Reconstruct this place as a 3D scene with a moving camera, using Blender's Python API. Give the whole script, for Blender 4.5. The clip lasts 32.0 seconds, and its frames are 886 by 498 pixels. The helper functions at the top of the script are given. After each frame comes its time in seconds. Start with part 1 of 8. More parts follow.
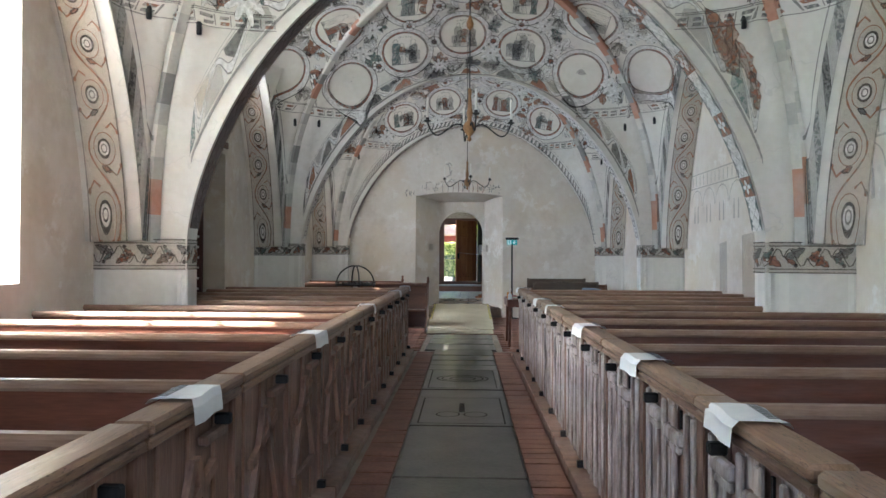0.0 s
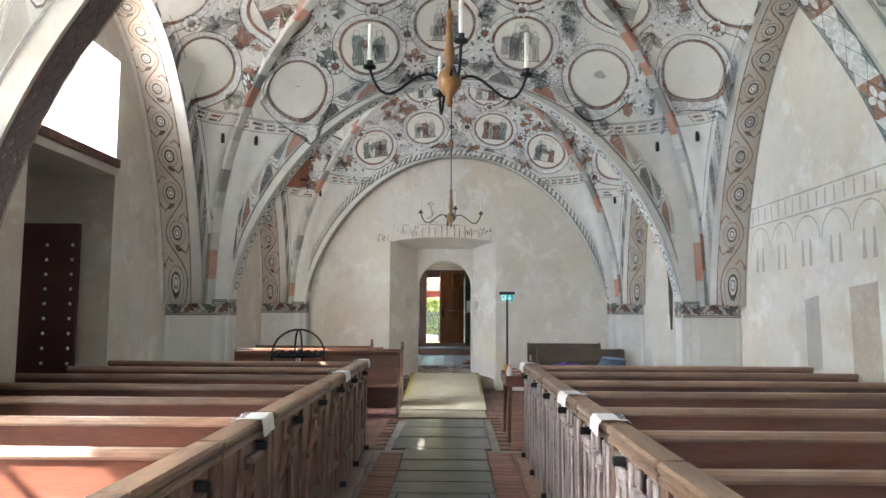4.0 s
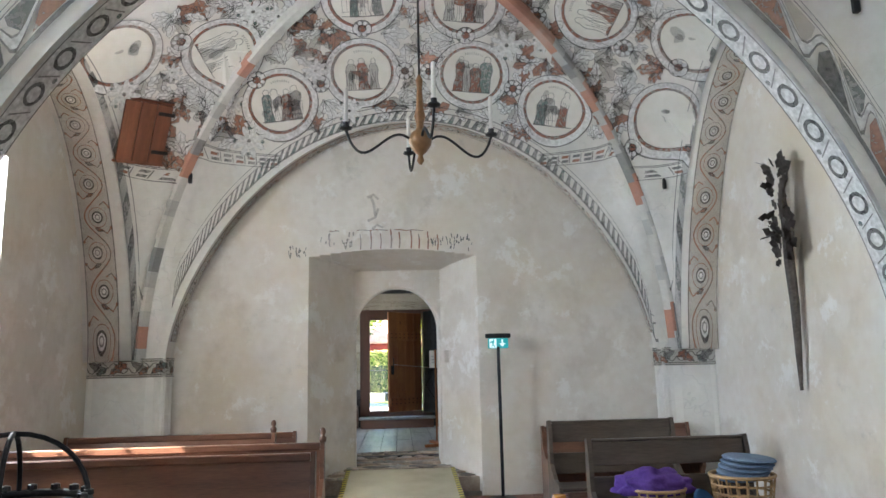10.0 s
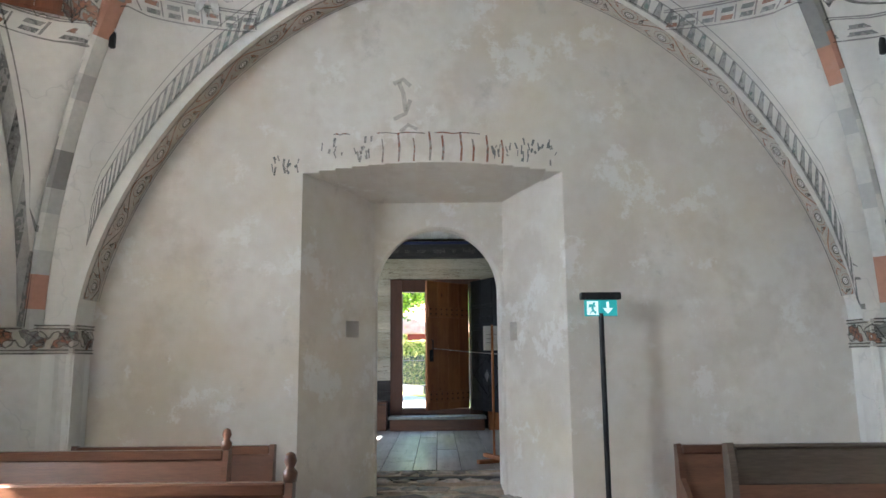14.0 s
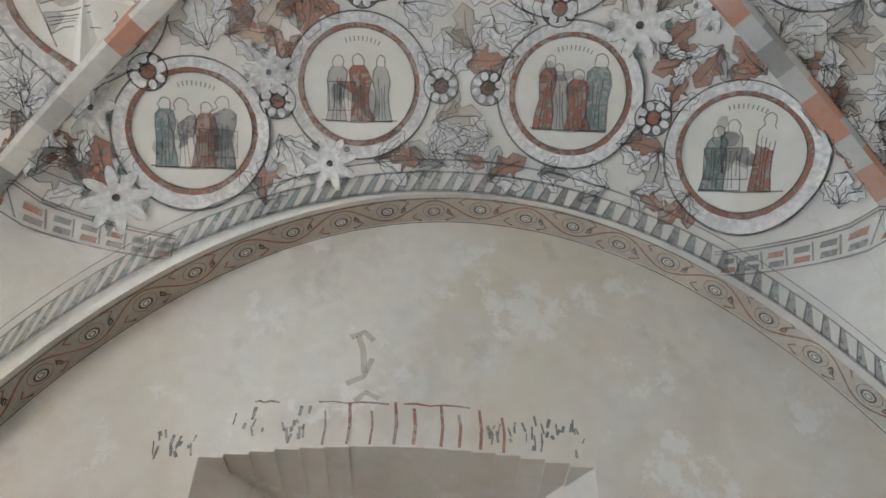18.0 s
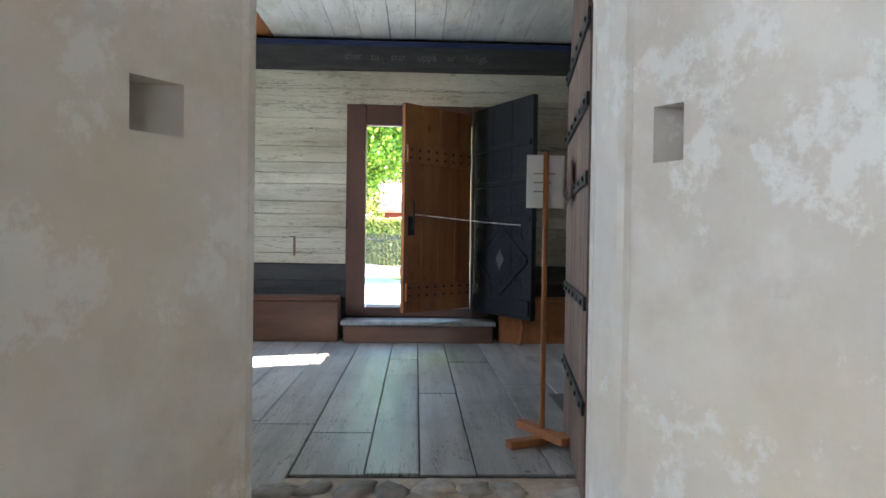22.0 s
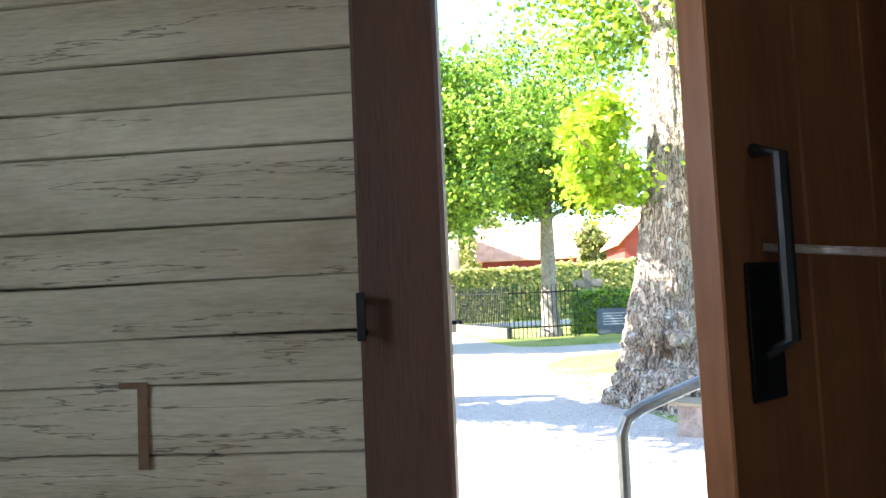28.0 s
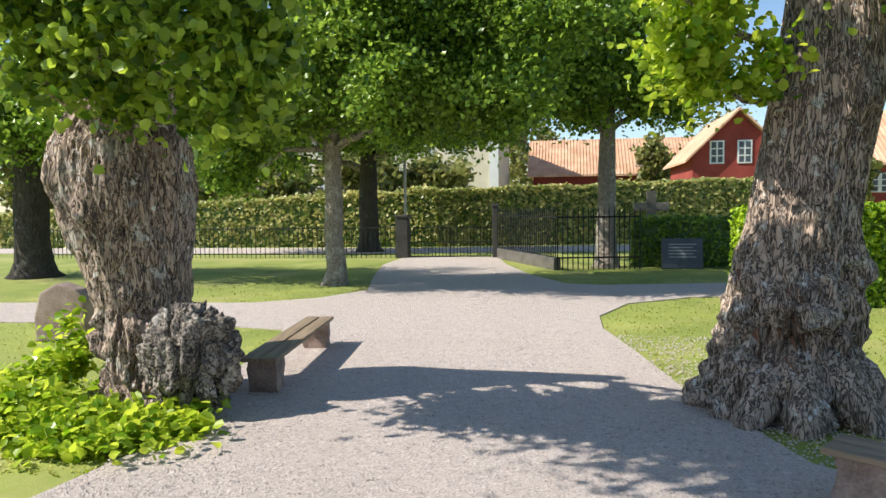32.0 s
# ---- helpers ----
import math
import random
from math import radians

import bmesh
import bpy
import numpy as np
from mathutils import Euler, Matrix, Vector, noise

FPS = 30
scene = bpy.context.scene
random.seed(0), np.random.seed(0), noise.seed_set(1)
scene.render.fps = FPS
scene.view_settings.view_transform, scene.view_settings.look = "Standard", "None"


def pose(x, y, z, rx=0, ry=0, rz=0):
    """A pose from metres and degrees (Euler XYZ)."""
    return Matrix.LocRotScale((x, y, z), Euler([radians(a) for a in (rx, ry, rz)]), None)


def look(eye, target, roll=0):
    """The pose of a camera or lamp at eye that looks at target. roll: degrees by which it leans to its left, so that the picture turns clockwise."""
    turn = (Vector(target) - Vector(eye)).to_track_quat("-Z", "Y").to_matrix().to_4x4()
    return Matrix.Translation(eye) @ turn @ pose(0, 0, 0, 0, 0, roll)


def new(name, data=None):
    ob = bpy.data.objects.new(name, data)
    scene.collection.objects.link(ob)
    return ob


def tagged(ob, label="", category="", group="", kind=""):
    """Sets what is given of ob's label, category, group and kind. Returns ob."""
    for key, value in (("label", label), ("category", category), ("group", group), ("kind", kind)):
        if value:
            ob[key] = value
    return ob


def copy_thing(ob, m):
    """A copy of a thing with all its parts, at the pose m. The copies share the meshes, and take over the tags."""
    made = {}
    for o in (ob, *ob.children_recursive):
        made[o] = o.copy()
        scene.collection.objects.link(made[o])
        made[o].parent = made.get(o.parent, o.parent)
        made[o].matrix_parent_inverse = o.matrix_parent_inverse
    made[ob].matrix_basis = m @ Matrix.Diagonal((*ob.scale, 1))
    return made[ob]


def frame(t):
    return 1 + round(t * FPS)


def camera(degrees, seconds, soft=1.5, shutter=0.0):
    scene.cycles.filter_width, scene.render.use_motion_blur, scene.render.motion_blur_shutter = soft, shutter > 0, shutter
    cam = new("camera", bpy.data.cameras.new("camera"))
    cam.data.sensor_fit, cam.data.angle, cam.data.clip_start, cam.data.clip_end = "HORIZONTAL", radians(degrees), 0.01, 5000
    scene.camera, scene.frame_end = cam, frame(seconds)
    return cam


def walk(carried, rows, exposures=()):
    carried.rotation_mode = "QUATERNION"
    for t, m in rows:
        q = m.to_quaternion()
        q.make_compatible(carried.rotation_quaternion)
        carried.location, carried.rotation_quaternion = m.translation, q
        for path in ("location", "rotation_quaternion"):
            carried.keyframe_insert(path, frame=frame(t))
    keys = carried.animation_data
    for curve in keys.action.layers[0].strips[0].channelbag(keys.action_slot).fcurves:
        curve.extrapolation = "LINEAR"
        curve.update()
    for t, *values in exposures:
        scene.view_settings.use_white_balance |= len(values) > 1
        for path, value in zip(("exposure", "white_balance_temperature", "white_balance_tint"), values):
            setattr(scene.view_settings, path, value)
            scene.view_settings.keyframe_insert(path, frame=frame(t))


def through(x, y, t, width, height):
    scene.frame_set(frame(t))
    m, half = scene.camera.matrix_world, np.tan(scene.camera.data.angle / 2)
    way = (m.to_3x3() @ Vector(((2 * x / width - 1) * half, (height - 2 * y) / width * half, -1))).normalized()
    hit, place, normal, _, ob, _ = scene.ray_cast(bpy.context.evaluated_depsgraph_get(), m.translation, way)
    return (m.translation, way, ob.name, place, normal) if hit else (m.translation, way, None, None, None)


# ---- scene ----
cam = camera(64.4, 32.0)
PATH = [
    (0, (1.852, 2.349, 1.494), (1.787, 4.348, 1.515), 0.3),
    (0.5, (1.866, 2.631, 1.491), (1.816, 4.630, 1.486), 0.4),
    (1, (1.870, 2.916, 1.482), (1.832, 4.916, 1.467), 0.3),
    (1.5, (1.855, 3.297, 1.501), (1.833, 5.297, 1.484), 0.0),
    (2, (1.896, 3.725, 1.511), (1.910, 5.725, 1.497), 0.2),
    (2.5, (1.913, 4.151, 1.503), (1.936, 6.151, 1.493), 0.1),
    (3, (1.924, 4.588, 1.533), (1.933, 6.588, 1.551), 0.4),
    (3.5, (1.954, 5.005, 1.540), (1.916, 7.002, 1.644), 0.5),
    (5.5, (1.635, 6.764, 1.590), (1.670, 8.745, 1.862), -1.5),
    (6, (1.650, 7.270, 1.582), (1.726, 9.248, 1.864), -0.8),
    (6.5, (1.672, 7.768, 1.569), (1.764, 9.745, 1.858), -0.3),
    (7, (1.702, 8.269, 1.577), (2.027, 10.220, 1.872), 0.7),
    (7.5, (1.728, 8.726, 1.591), (2.357, 10.599, 1.905), 1.5),
    (8, (1.704, 9.132, 1.597), (2.368, 10.993, 1.910), 1.2),
    (8.5, (1.658, 9.571, 1.587), (2.072, 11.510, 1.849), 1.5),
    (9, (1.644, 9.976, 1.595), (1.910, 11.944, 1.827), -1.3),
    (9.5, (1.698, 10.334, 1.595), (1.910, 12.304, 1.872), -2.1),
    (10, (1.747, 10.726, 1.596), (1.875, 12.695, 1.920), -1.3),
    (10.5, (1.751, 11.152, 1.625), (1.851, 13.114, 2.001), -0.9),
    (11, (1.772, 11.532, 1.626), (1.831, 13.497, 1.993), -0.5),
    (11.5, (1.748, 11.922, 1.577), (1.786, 13.899, 1.881), 0.1),
    (12, (1.744, 12.313, 1.555), (1.778, 14.294, 1.832), -0.0),
    (12.5, (1.754, 12.693, 1.537), (1.779, 14.677, 1.788), -0.3),
    (13, (1.741, 13.107, 1.502), (1.759, 15.093, 1.737), -0.4),
    (13.5, (1.719, 13.565, 1.485), (1.730, 15.549, 1.737), -0.5),
    (15.5, (1.758, 15.447, 1.439), (1.808, 17.387, 1.924), -0.2),
    (16, (1.826, 15.82, 1.475), (1.887, 17.744, 2.015), 0.2),
    (16.5, (1.779, 15.931, 1.648), (1.842, 17.704, 2.571), 0.5),
    (17, (1.787, 15.886, 1.701), (1.832, 17.483, 2.903), 0.5),
    (17.5, (1.837, 15.918, 1.639), (1.853, 17.361, 3.024), 1.1),
    (18, (1.873, 15.986, 1.574), (1.886, 17.565, 2.802), 1.4),
    (18.5, (1.826, 16.042, 1.600), (1.887, 17.876, 2.394), 0.6),
    (19, (1.804, 16.121, 1.474), (1.875, 18.057, 1.969), 0.3),
    (19.5, (1.761, 16.258, 1.392), (1.837, 18.239, 1.654), -1.1),
    (20, (1.722, 16.603, 1.317), (1.799, 18.592, 1.514), -1.4),
    (20.5, (1.679, 17.019, 1.267), (1.760, 19.016, 1.197), -1.3),
    (21, (1.680, 17.437, 1.264), (1.762, 19.421, 1.029), -1.5),
    (21.5, (1.701, 17.846, 1.333), (1.782, 19.842, 1.237), -1.4),
    (22, (1.664, 18.316, 1.385), (1.740, 20.315, 1.358), 0.8),
    (22.5, (1.640, 18.793, 1.414), (1.714, 20.792, 1.383), 0.9),
    (23, (1.512, 19.241, 1.500), (1.591, 21.240, 1.509), 0.5),
    (23.5, (1.460, 19.654, 1.551), (1.548, 21.650, 1.648), -1.0),
    (24, (1.445, 20.030, 1.549), (1.546, 22.019, 1.735), -2.0),
    (24.5, (1.405, 20.459, 1.566), (1.522, 22.445, 1.775), -2.0),
    (25, (1.396, 20.934, 1.591), (1.502, 22.922, 1.778), -2.3),
    (25.5, (1.287, 21.316, 1.626), (1.370, 23.308, 1.785), -1.4),
    (26, (1.152, 21.744, 1.630), (1.246, 23.738, 1.749), -1.2),
    (26.5, (1.075, 22.234, 1.627), (1.172, 24.230, 1.713), -1.1),
    (28.5, (1.326, 24.446, 1.575), (1.077, 26.426, 1.701), -2.8),
    (29, (1.300, 24.740, 1.590), (1.135, 26.729, 1.713), -2.4),
    (29.5, (1.275, 25.140, 1.605), (1.346, 27.135, 1.723), -2.1),
    (30, (1.480, 26.080, 1.655), (1.551, 28.078, 1.724), -1.8),
    (30.5, (1.489, 26.680, 1.722), (1.556, 28.679, 1.749), -0.4),
    (31, (1.468, 26.992, 1.804), (1.410, 28.991, 1.743), -0.1),
    (31.5, (1.460, 27.358, 1.777), (1.234, 29.341, 1.659), -0.7),
    (32, (1.372, 27.692, 1.820), (1.023, 29.657, 1.692), -0.7),
]
walk(cam, [(t, look(eye, target, roll)) for t, eye, target, roll in PATH], exposures=[(0, 3.5, 6000, 10), (1, 3.9, 6050, 10), (3, 3.95, 6150, 10), (6, 3.86, 6250, 10), (10, 3.8, 6150, 10), (13, 3.66, 6100, 10), (16, 3.78, 6150, 10), (18, 3.72, 6250, 10), (20, 3.95, 6100, 10), (21, 4.1, 6150, 10), (22, 3.9, 6050, 10), (23, 4.1, 6100, 10), (24, 4.65, 5850, 10), (26.5, 5.05, 5950, 10), (28.5, 2.1, 6500, 10), (29.1, 1.45, 6600, 10), (29.6, 1, 6800, 10), (30, 0.85, 6750, 10), (31, 0.43, 6550, 10), (32, 0.55, 6550, 10)])

# ==== world, sun and large lights ====
world = bpy.data.worlds.new("sky")
scene.world = world
world.use_nodes = True
wn = world.node_tree.nodes
sky = wn.new("ShaderNodeTexSky")
sky.sky_type, sky.sun_disc = "NISHITA", False
SUN_EL, SUN_AZ = 42.5, 252.0
sky.dust_density, sky.ozone_density = 0.3, 3.0
sky.sun_elevation, sky.sun_rotation = radians(SUN_EL), radians(SUN_AZ)
world.node_tree.links.new(sky.outputs[0], wn["Background"].inputs[0])
wn["Background"].inputs[1].default_value = 0.12
sun_way = Vector((math.sin(radians(SUN_AZ)) * math.cos(radians(SUN_EL)), math.cos(radians(SUN_AZ)) * math.cos(radians(SUN_EL)), math.sin(radians(SUN_EL))))
sun = new("sun", bpy.data.lights.new("sun", "SUN"))
sun.data.energy, sun.data.angle, sun.data.color = 4.8, radians(0.5), (1, 0.95, 0.87)
sun.matrix_world = look(sun_way * 60, (0, 0, 0))


def window_light(name, eye, target, w, h, watts):
    lamp = new(name, bpy.data.lights.new(name, "AREA"))
    lamp.data.shape, lamp.data.size, lamp.data.size_y, lamp.data.energy = "RECTANGLE", w, h, watts
    lamp.data.color = (0.73, 0.85, 1.0)
    lamp.matrix_world = look(eye, target)
    return lamp


# ==== materials ====
def link(m, a, b):
    m.node_tree.links.new(a, b)


def surface(name, dark, light, rough=0.6, scale=3.0, fine=40.0, bump=0.2, metal=0.0, stretch=(1, 1, 1), stain=None, amount=0.35, random_tint=0.0, coat=0.0, relief=0.02):
    """A surface with large and fine variation between two base colours, with a second stain colour in patches."""
    m = bpy.data.materials.new(name)
    m.use_nodes = True
    n = m.node_tree.nodes
    b = n["Principled BSDF"]
    b.inputs["Roughness"].default_value, b.inputs["Metallic"].default_value = rough, metal
    b.inputs["Coat Weight"].default_value = coat
    co = n.new("ShaderNodeTexCoord")
    mp = n.new("ShaderNodeMapping")
    mp.inputs["Scale"].default_value = stretch
    link(m, co.outputs["Object"], mp.inputs["Vector"])
    big, small = n.new("ShaderNodeTexNoise"), n.new("ShaderNodeTexNoise")
    big.inputs["Scale"].default_value, big.inputs["Detail"].default_value = scale, 6
    small.inputs["Scale"].default_value, small.inputs["Detail"].default_value = fine, 4
    link(m, mp.outputs[0], big.inputs["Vector"])
    link(m, mp.outputs[0], small.inputs["Vector"])
    add = n.new("ShaderNodeMix")
    add.inputs[0].default_value = 0.35
    link(m, big.outputs[0], add.inputs[2])
    link(m, small.outputs[0], add.inputs[3])
    ramp = n.new("ShaderNodeMapRange")
    ramp.inputs[1].default_value, ramp.inputs[2].default_value = 0.32, 0.68
    link(m, add.outputs[0], ramp.inputs[0])
    mix = n.new("ShaderNodeMix")
    mix.data_type = "RGBA"
    mix.inputs[6].default_value, mix.inputs[7].default_value = (*dark, 1), (*light, 1)
    link(m, ramp.outputs[0], mix.inputs[0])
    colour = mix.outputs[2]
    if stain:
        st = n.new("ShaderNodeTexNoise")
        st.inputs["Scale"].default_value, st.inputs["Detail"].default_value, st.inputs["Roughness"].default_value = scale * 0.6, 8, 0.65
        link(m, co.outputs["Object"], st.inputs["Vector"])
        sr = n.new("ShaderNodeMapRange")
        sr.inputs[1].default_value, sr.inputs[2].default_value, sr.inputs[4].default_value = 0.5, 0.72, amount
        link(m, st.outputs[0], sr.inputs[0])
        smix = n.new("ShaderNodeMix")
        smix.data_type = "RGBA"
        smix.inputs[7].default_value = (*stain, 1)
        link(m, sr.outputs[0], smix.inputs[0])
        link(m, colour, smix.inputs[6])
        colour = smix.outputs[2]
    if random_tint:
        info, hsv, mr = n.new("ShaderNodeObjectInfo"), n.new("ShaderNodeHueSaturation"), n.new("ShaderNodeMapRange")
        mr.inputs[3].default_value, mr.inputs[4].default_value = 1 - random_tint, 1 + random_tint
        link(m, info.outputs["Random"], mr.inputs[0])
        link(m, mr.outputs[0], hsv.inputs["Value"])
        link(m, colour, hsv.inputs["Color"])
        colour = hsv.outputs[0]
    link(m, colour, b.inputs["Base Color"])
    if bump:
        bp = n.new("ShaderNodeBump")
        bp.inputs["Strength"].default_value, bp.inputs["Distance"].default_value = bump, relief
        link(m, add.outputs[0], bp.inputs["Height"])
        link(m, bp.outputs[0], b.inputs["Normal"])
    return m


def overlay(m, colour, scale, lo, hi, amount, ridged=False, stretch=(1, 1, 1), detail=6, rough=0.6, seed=0.0):
    """A second colour in patches of its own shape, or along thin cracks where ridged."""
    n = m.node_tree.nodes
    b = n["Principled BSDF"]
    was = b.inputs["Base Color"].links[0].from_socket
    co, mp, tex, mr, mix = n.new("ShaderNodeTexCoord"), n.new("ShaderNodeMapping"), n.new("ShaderNodeTexNoise"), n.new("ShaderNodeMapRange"), n.new("ShaderNodeMix")
    mp.inputs["Scale"].default_value, mp.inputs["Location"].default_value = stretch, (seed, seed * 0.7, seed * 1.3)
    tex.inputs["Scale"].default_value, tex.inputs["Detail"].default_value, tex.inputs["Roughness"].default_value = scale, detail, rough
    link(m, co.outputs["Object"], mp.inputs["Vector"])
    link(m, mp.outputs[0], tex.inputs["Vector"])
    value = tex.outputs[0]
    if ridged:
        d, a = n.new("ShaderNodeMath"), n.new("ShaderNodeMath")
        d.operation, d.inputs[1].default_value, a.operation = "SUBTRACT", 0.5, "ABSOLUTE"
        link(m, value, d.inputs[0])
        link(m, d.outputs[0], a.inputs[0])
        value = a.outputs[0]
    mr.inputs[1].default_value, mr.inputs[2].default_value = lo, hi
    mr.inputs[3].default_value, mr.inputs[4].default_value = (amount, 0) if ridged else (0, amount)
    link(m, value, mr.inputs[0])
    mix.data_type = "RGBA"
    mix.inputs[7].default_value = (*colour, 1)
    link(m, mr.outputs[0], mix.inputs[0])
    link(m, was, mix.inputs[6])
    link(m, mix.outputs[2], b.inputs["Base Color"])


def glowing(name, colour, strength):
    m = bpy.data.materials.new(name)
    m.use_nodes = True
    b = m.node_tree.nodes["Principled BSDF"]
    b.inputs["Base Color"].default_value = (*colour, 1)
    b.inputs["Emission Color"].default_value, b.inputs["Emission Strength"].default_value = (*colour, 1), strength
    return m


M = {}
M["plaster"] = surface("limewashed_plaster", (0.67, 0.608, 0.54), (0.805, 0.77, 0.725), 0.9, 0.9, 9, 0.3, stain=(0.54, 0.46, 0.37), amount=0.6)
M["plaster_vault"] = surface("vault_plaster", (0.68, 0.655, 0.61), (0.82, 0.8, 0.765), 0.9, 1.2, 14, 0.2, stain=(0.55, 0.54, 0.52), amount=0.45)
M["pew"] = surface("dark_pew_wood", (0.08, 0.026, 0.015), (0.21, 0.075, 0.044), 0.42, 2.0, 22, 0.15, stretch=(0.5, 6, 6), random_tint=0.2)
# worn wood; the grey patches put a window sheen into the colour
M["pew_end"] = surface("worn_sheen_pew_end_wood", (0.12, 0.06, 0.042), (0.34, 0.2, 0.145), 0.4, 3.0, 30, 0.25, stretch=(4, 4, 0.4), stain=(0.42, 0.34, 0.3), amount=0.6, random_tint=0.18, coat=0.25)
M["pew_cap"] = surface("worn_cap_wood", (0.13, 0.068, 0.043), (0.34, 0.21, 0.135), 0.4, 3.0, 30, 0.2, stretch=(5, 0.5, 5), random_tint=0.12)
M["floor_brick"] = surface("red_floor_brick", (0.15, 0.065, 0.042), (0.29, 0.14, 0.1), 0.6, 5, 40, 0.3, random_tint=0.25)
M["stone"] = surface("grey_stone_slab", (0.06, 0.056, 0.05), (0.155, 0.145, 0.128), 0.33, 3, 30, 0.2, random_tint=0.15)
M["mortar"] = surface("mortar", (0.2, 0.18, 0.15), (0.34, 0.3, 0.25), 0.9, 4, 50, 0.3)
M["whitewood"] = surface("whitewashed_log", (0.36, 0.31, 0.21), (0.64, 0.595, 0.475), 0.75, 1.2, 30, 0.4, stretch=(0.6, 3, 5), stain=(0.3, 0.23, 0.15), amount=0.75, random_tint=0.08)
M["darkwood"] = surface("black_tarred_beam", (0.015, 0.014, 0.014), (0.06, 0.055, 0.05), 0.6, 3, 30, 0.3, stretch=(1, 4, 4))
M["brownframe"] = surface("red_brown_painted_wood", (0.06, 0.028, 0.018), (0.12, 0.055, 0.035), 0.5, 2, 30, 0.2, stretch=(4, 4, 0.5))
M["floorboard"] = surface("grey_worn_floorboard", (0.25, 0.24, 0.225), (0.52, 0.505, 0.48), 0.33, 2, 25, 0.2, stretch=(6, 0.5, 1), stain=(0.1, 0.085, 0.07), amount=0.5, random_tint=0.2)
M["gravel"] = surface("gravel", (0.2, 0.17, 0.16), (0.52, 0.46, 0.44), 0.95, 30, 160, 1.0)
M["grass"] = surface("lawn", (0.09, 0.13, 0.02), (0.24, 0.25, 0.06), 0.9, 0.8, 60, 0.8)
M["bark"] = surface("linden_bark", (0.06, 0.05, 0.04), (0.3, 0.26, 0.22), 0.9, 4, 25, 1.0, stretch=(3, 3, 0.7), stain=(0.42, 0.43, 0.38), amount=0.4)
M["leaf"] = surface("linden_leaf", (0.025, 0.06, 0.01), (0.08, 0.16, 0.02), 0.5, 0.8, 8, 0)
M["hedge"] = surface("hedge_leaf", (0.03, 0.07, 0.012), (0.1, 0.17, 0.03), 0.5, 2, 10, 0)
M["redhouse"] = surface("falun_red_boards", (0.22, 0.03, 0.025), (0.36, 0.07, 0.05), 0.85, 1, 20, 0.2)
M["tile_roof"] = surface("clay_roof_tile", (0.48, 0.25, 0.14), (0.74, 0.48, 0.31), 0.8, 1, 12, 0.3)
M["cream"] = surface("cream_render", (0.64, 0.57, 0.42), (0.76, 0.69, 0.54), 0.9, 1, 12, 0.1)
M["black_iron"] = surface("black_iron", (0.012, 0.012, 0.013), (0.035, 0.035, 0.035), 0.45, 8, 60, 0.1, metal=0.6)
M["white"] = surface("white_paint", (0.72, 0.72, 0.7), (0.82, 0.82, 0.8), 0.5, 3, 30, 0.05)

overlay(M["plaster"], (0.52, 0.45, 0.38), 0.9, 0.52, 0.6, 0.45, detail=9, rough=0.65)
overlay(M["plaster"], (0.66, 0.55, 0.39), 0.55, 0.47, 0.66, 0.6, detail=8, rough=0.6, seed=11)
overlay(M["plaster"], (0.4, 0.37, 0.33), 2.6, 0.6, 0.7, 0.4, detail=11, rough=0.75, seed=5)
overlay(M["plaster"], (0.84, 0.82, 0.79), 1.7, 0.56, 0.6, 0.6, detail=10, rough=0.75, seed=3)
overlay(M["plaster_vault"], (0.5, 0.49, 0.47), 1.2, 0.0, 0.005, 0.4, True, (1, 1, 1), 4, 0.5, 2)
overlay(M["plaster_vault"], (0.6, 0.55, 0.47), 1.5, 0.55, 0.63, 0.35, detail=9, rough=0.7, seed=8)
overlay(M["whitewood"], (0.07, 0.05, 0.035), 1.0, 0.001, 0.006, 0.8, True, (0.5, 0.5, 8), 6, 0.62)
overlay(M["whitewood"], (0.3, 0.23, 0.15), 1.1, 0.56, 0.68, 0.5, False, (1, 1, 2), 9, 0.7, 4)
overlay(M["whitewood"], (0.1, 0.07, 0.05), 22, 0.74, 0.78, 0.8, False, (1, 1, 1), 2, 0.5, 1)
overlay(M["floorboard"], (0.04, 0.032, 0.026), 1.0, 0.001, 0.007, 0.8, True, (9, 0.7, 1), 6, 0.6)
overlay(M["floorboard"], (0.42, 0.4, 0.36), 2.0, 0.55, 0.66, 0.5, False, (2, 0.8, 1), 8, 0.7, 6)
overlay(M["floorboard"], (0.03, 0.025, 0.02), 16, 0.73, 0.77, 0.8, False, (1, 1, 1), 2, 0.5, 1)

# ==== mesh helpers ====
def mesh_of(name, bm, material, smooth=False):
    me = bpy.data.meshes.new(name)
    if smooth:
        for f in bm.faces:
            f.smooth = True
    bm.to_mesh(me)
    bm.free()
    for one in material if isinstance(material, (list, tuple)) else [material]:
        me.materials.append(one)
    return me


def part(name, bm, material, parent=None, label="", smooth=False):
    ob = new(name, mesh_of(name, bm, material, smooth))
    if parent:
        ob.parent = parent
    if label:
        ob["label"] = label
    return ob


def box(bm, x0, x1, y0, y1, z0, z1):
    v = [bm.verts.new((x, y, z)) for z in (z0, z1) for y in (y0, y1) for x in (x0, x1)]
    for q in ((0, 2, 3, 1), (4, 5, 7, 6), (0, 1, 5, 4), (2, 6, 7, 3), (0, 4, 6, 2), (1, 3, 7, 5)):
        bm.faces.new([v[i] for i in q])
    return v


def boxes(*all_of):
    bm = bmesh.new()
    for b in all_of:
        box(bm, *b)
    return bm


def bevelled(w, size=0.008, segments=1):
    bmesh.ops.bevel(w, geom=w.edges[:], offset=size, segments=segments, affect="EDGES", profile=0.6)
    return w


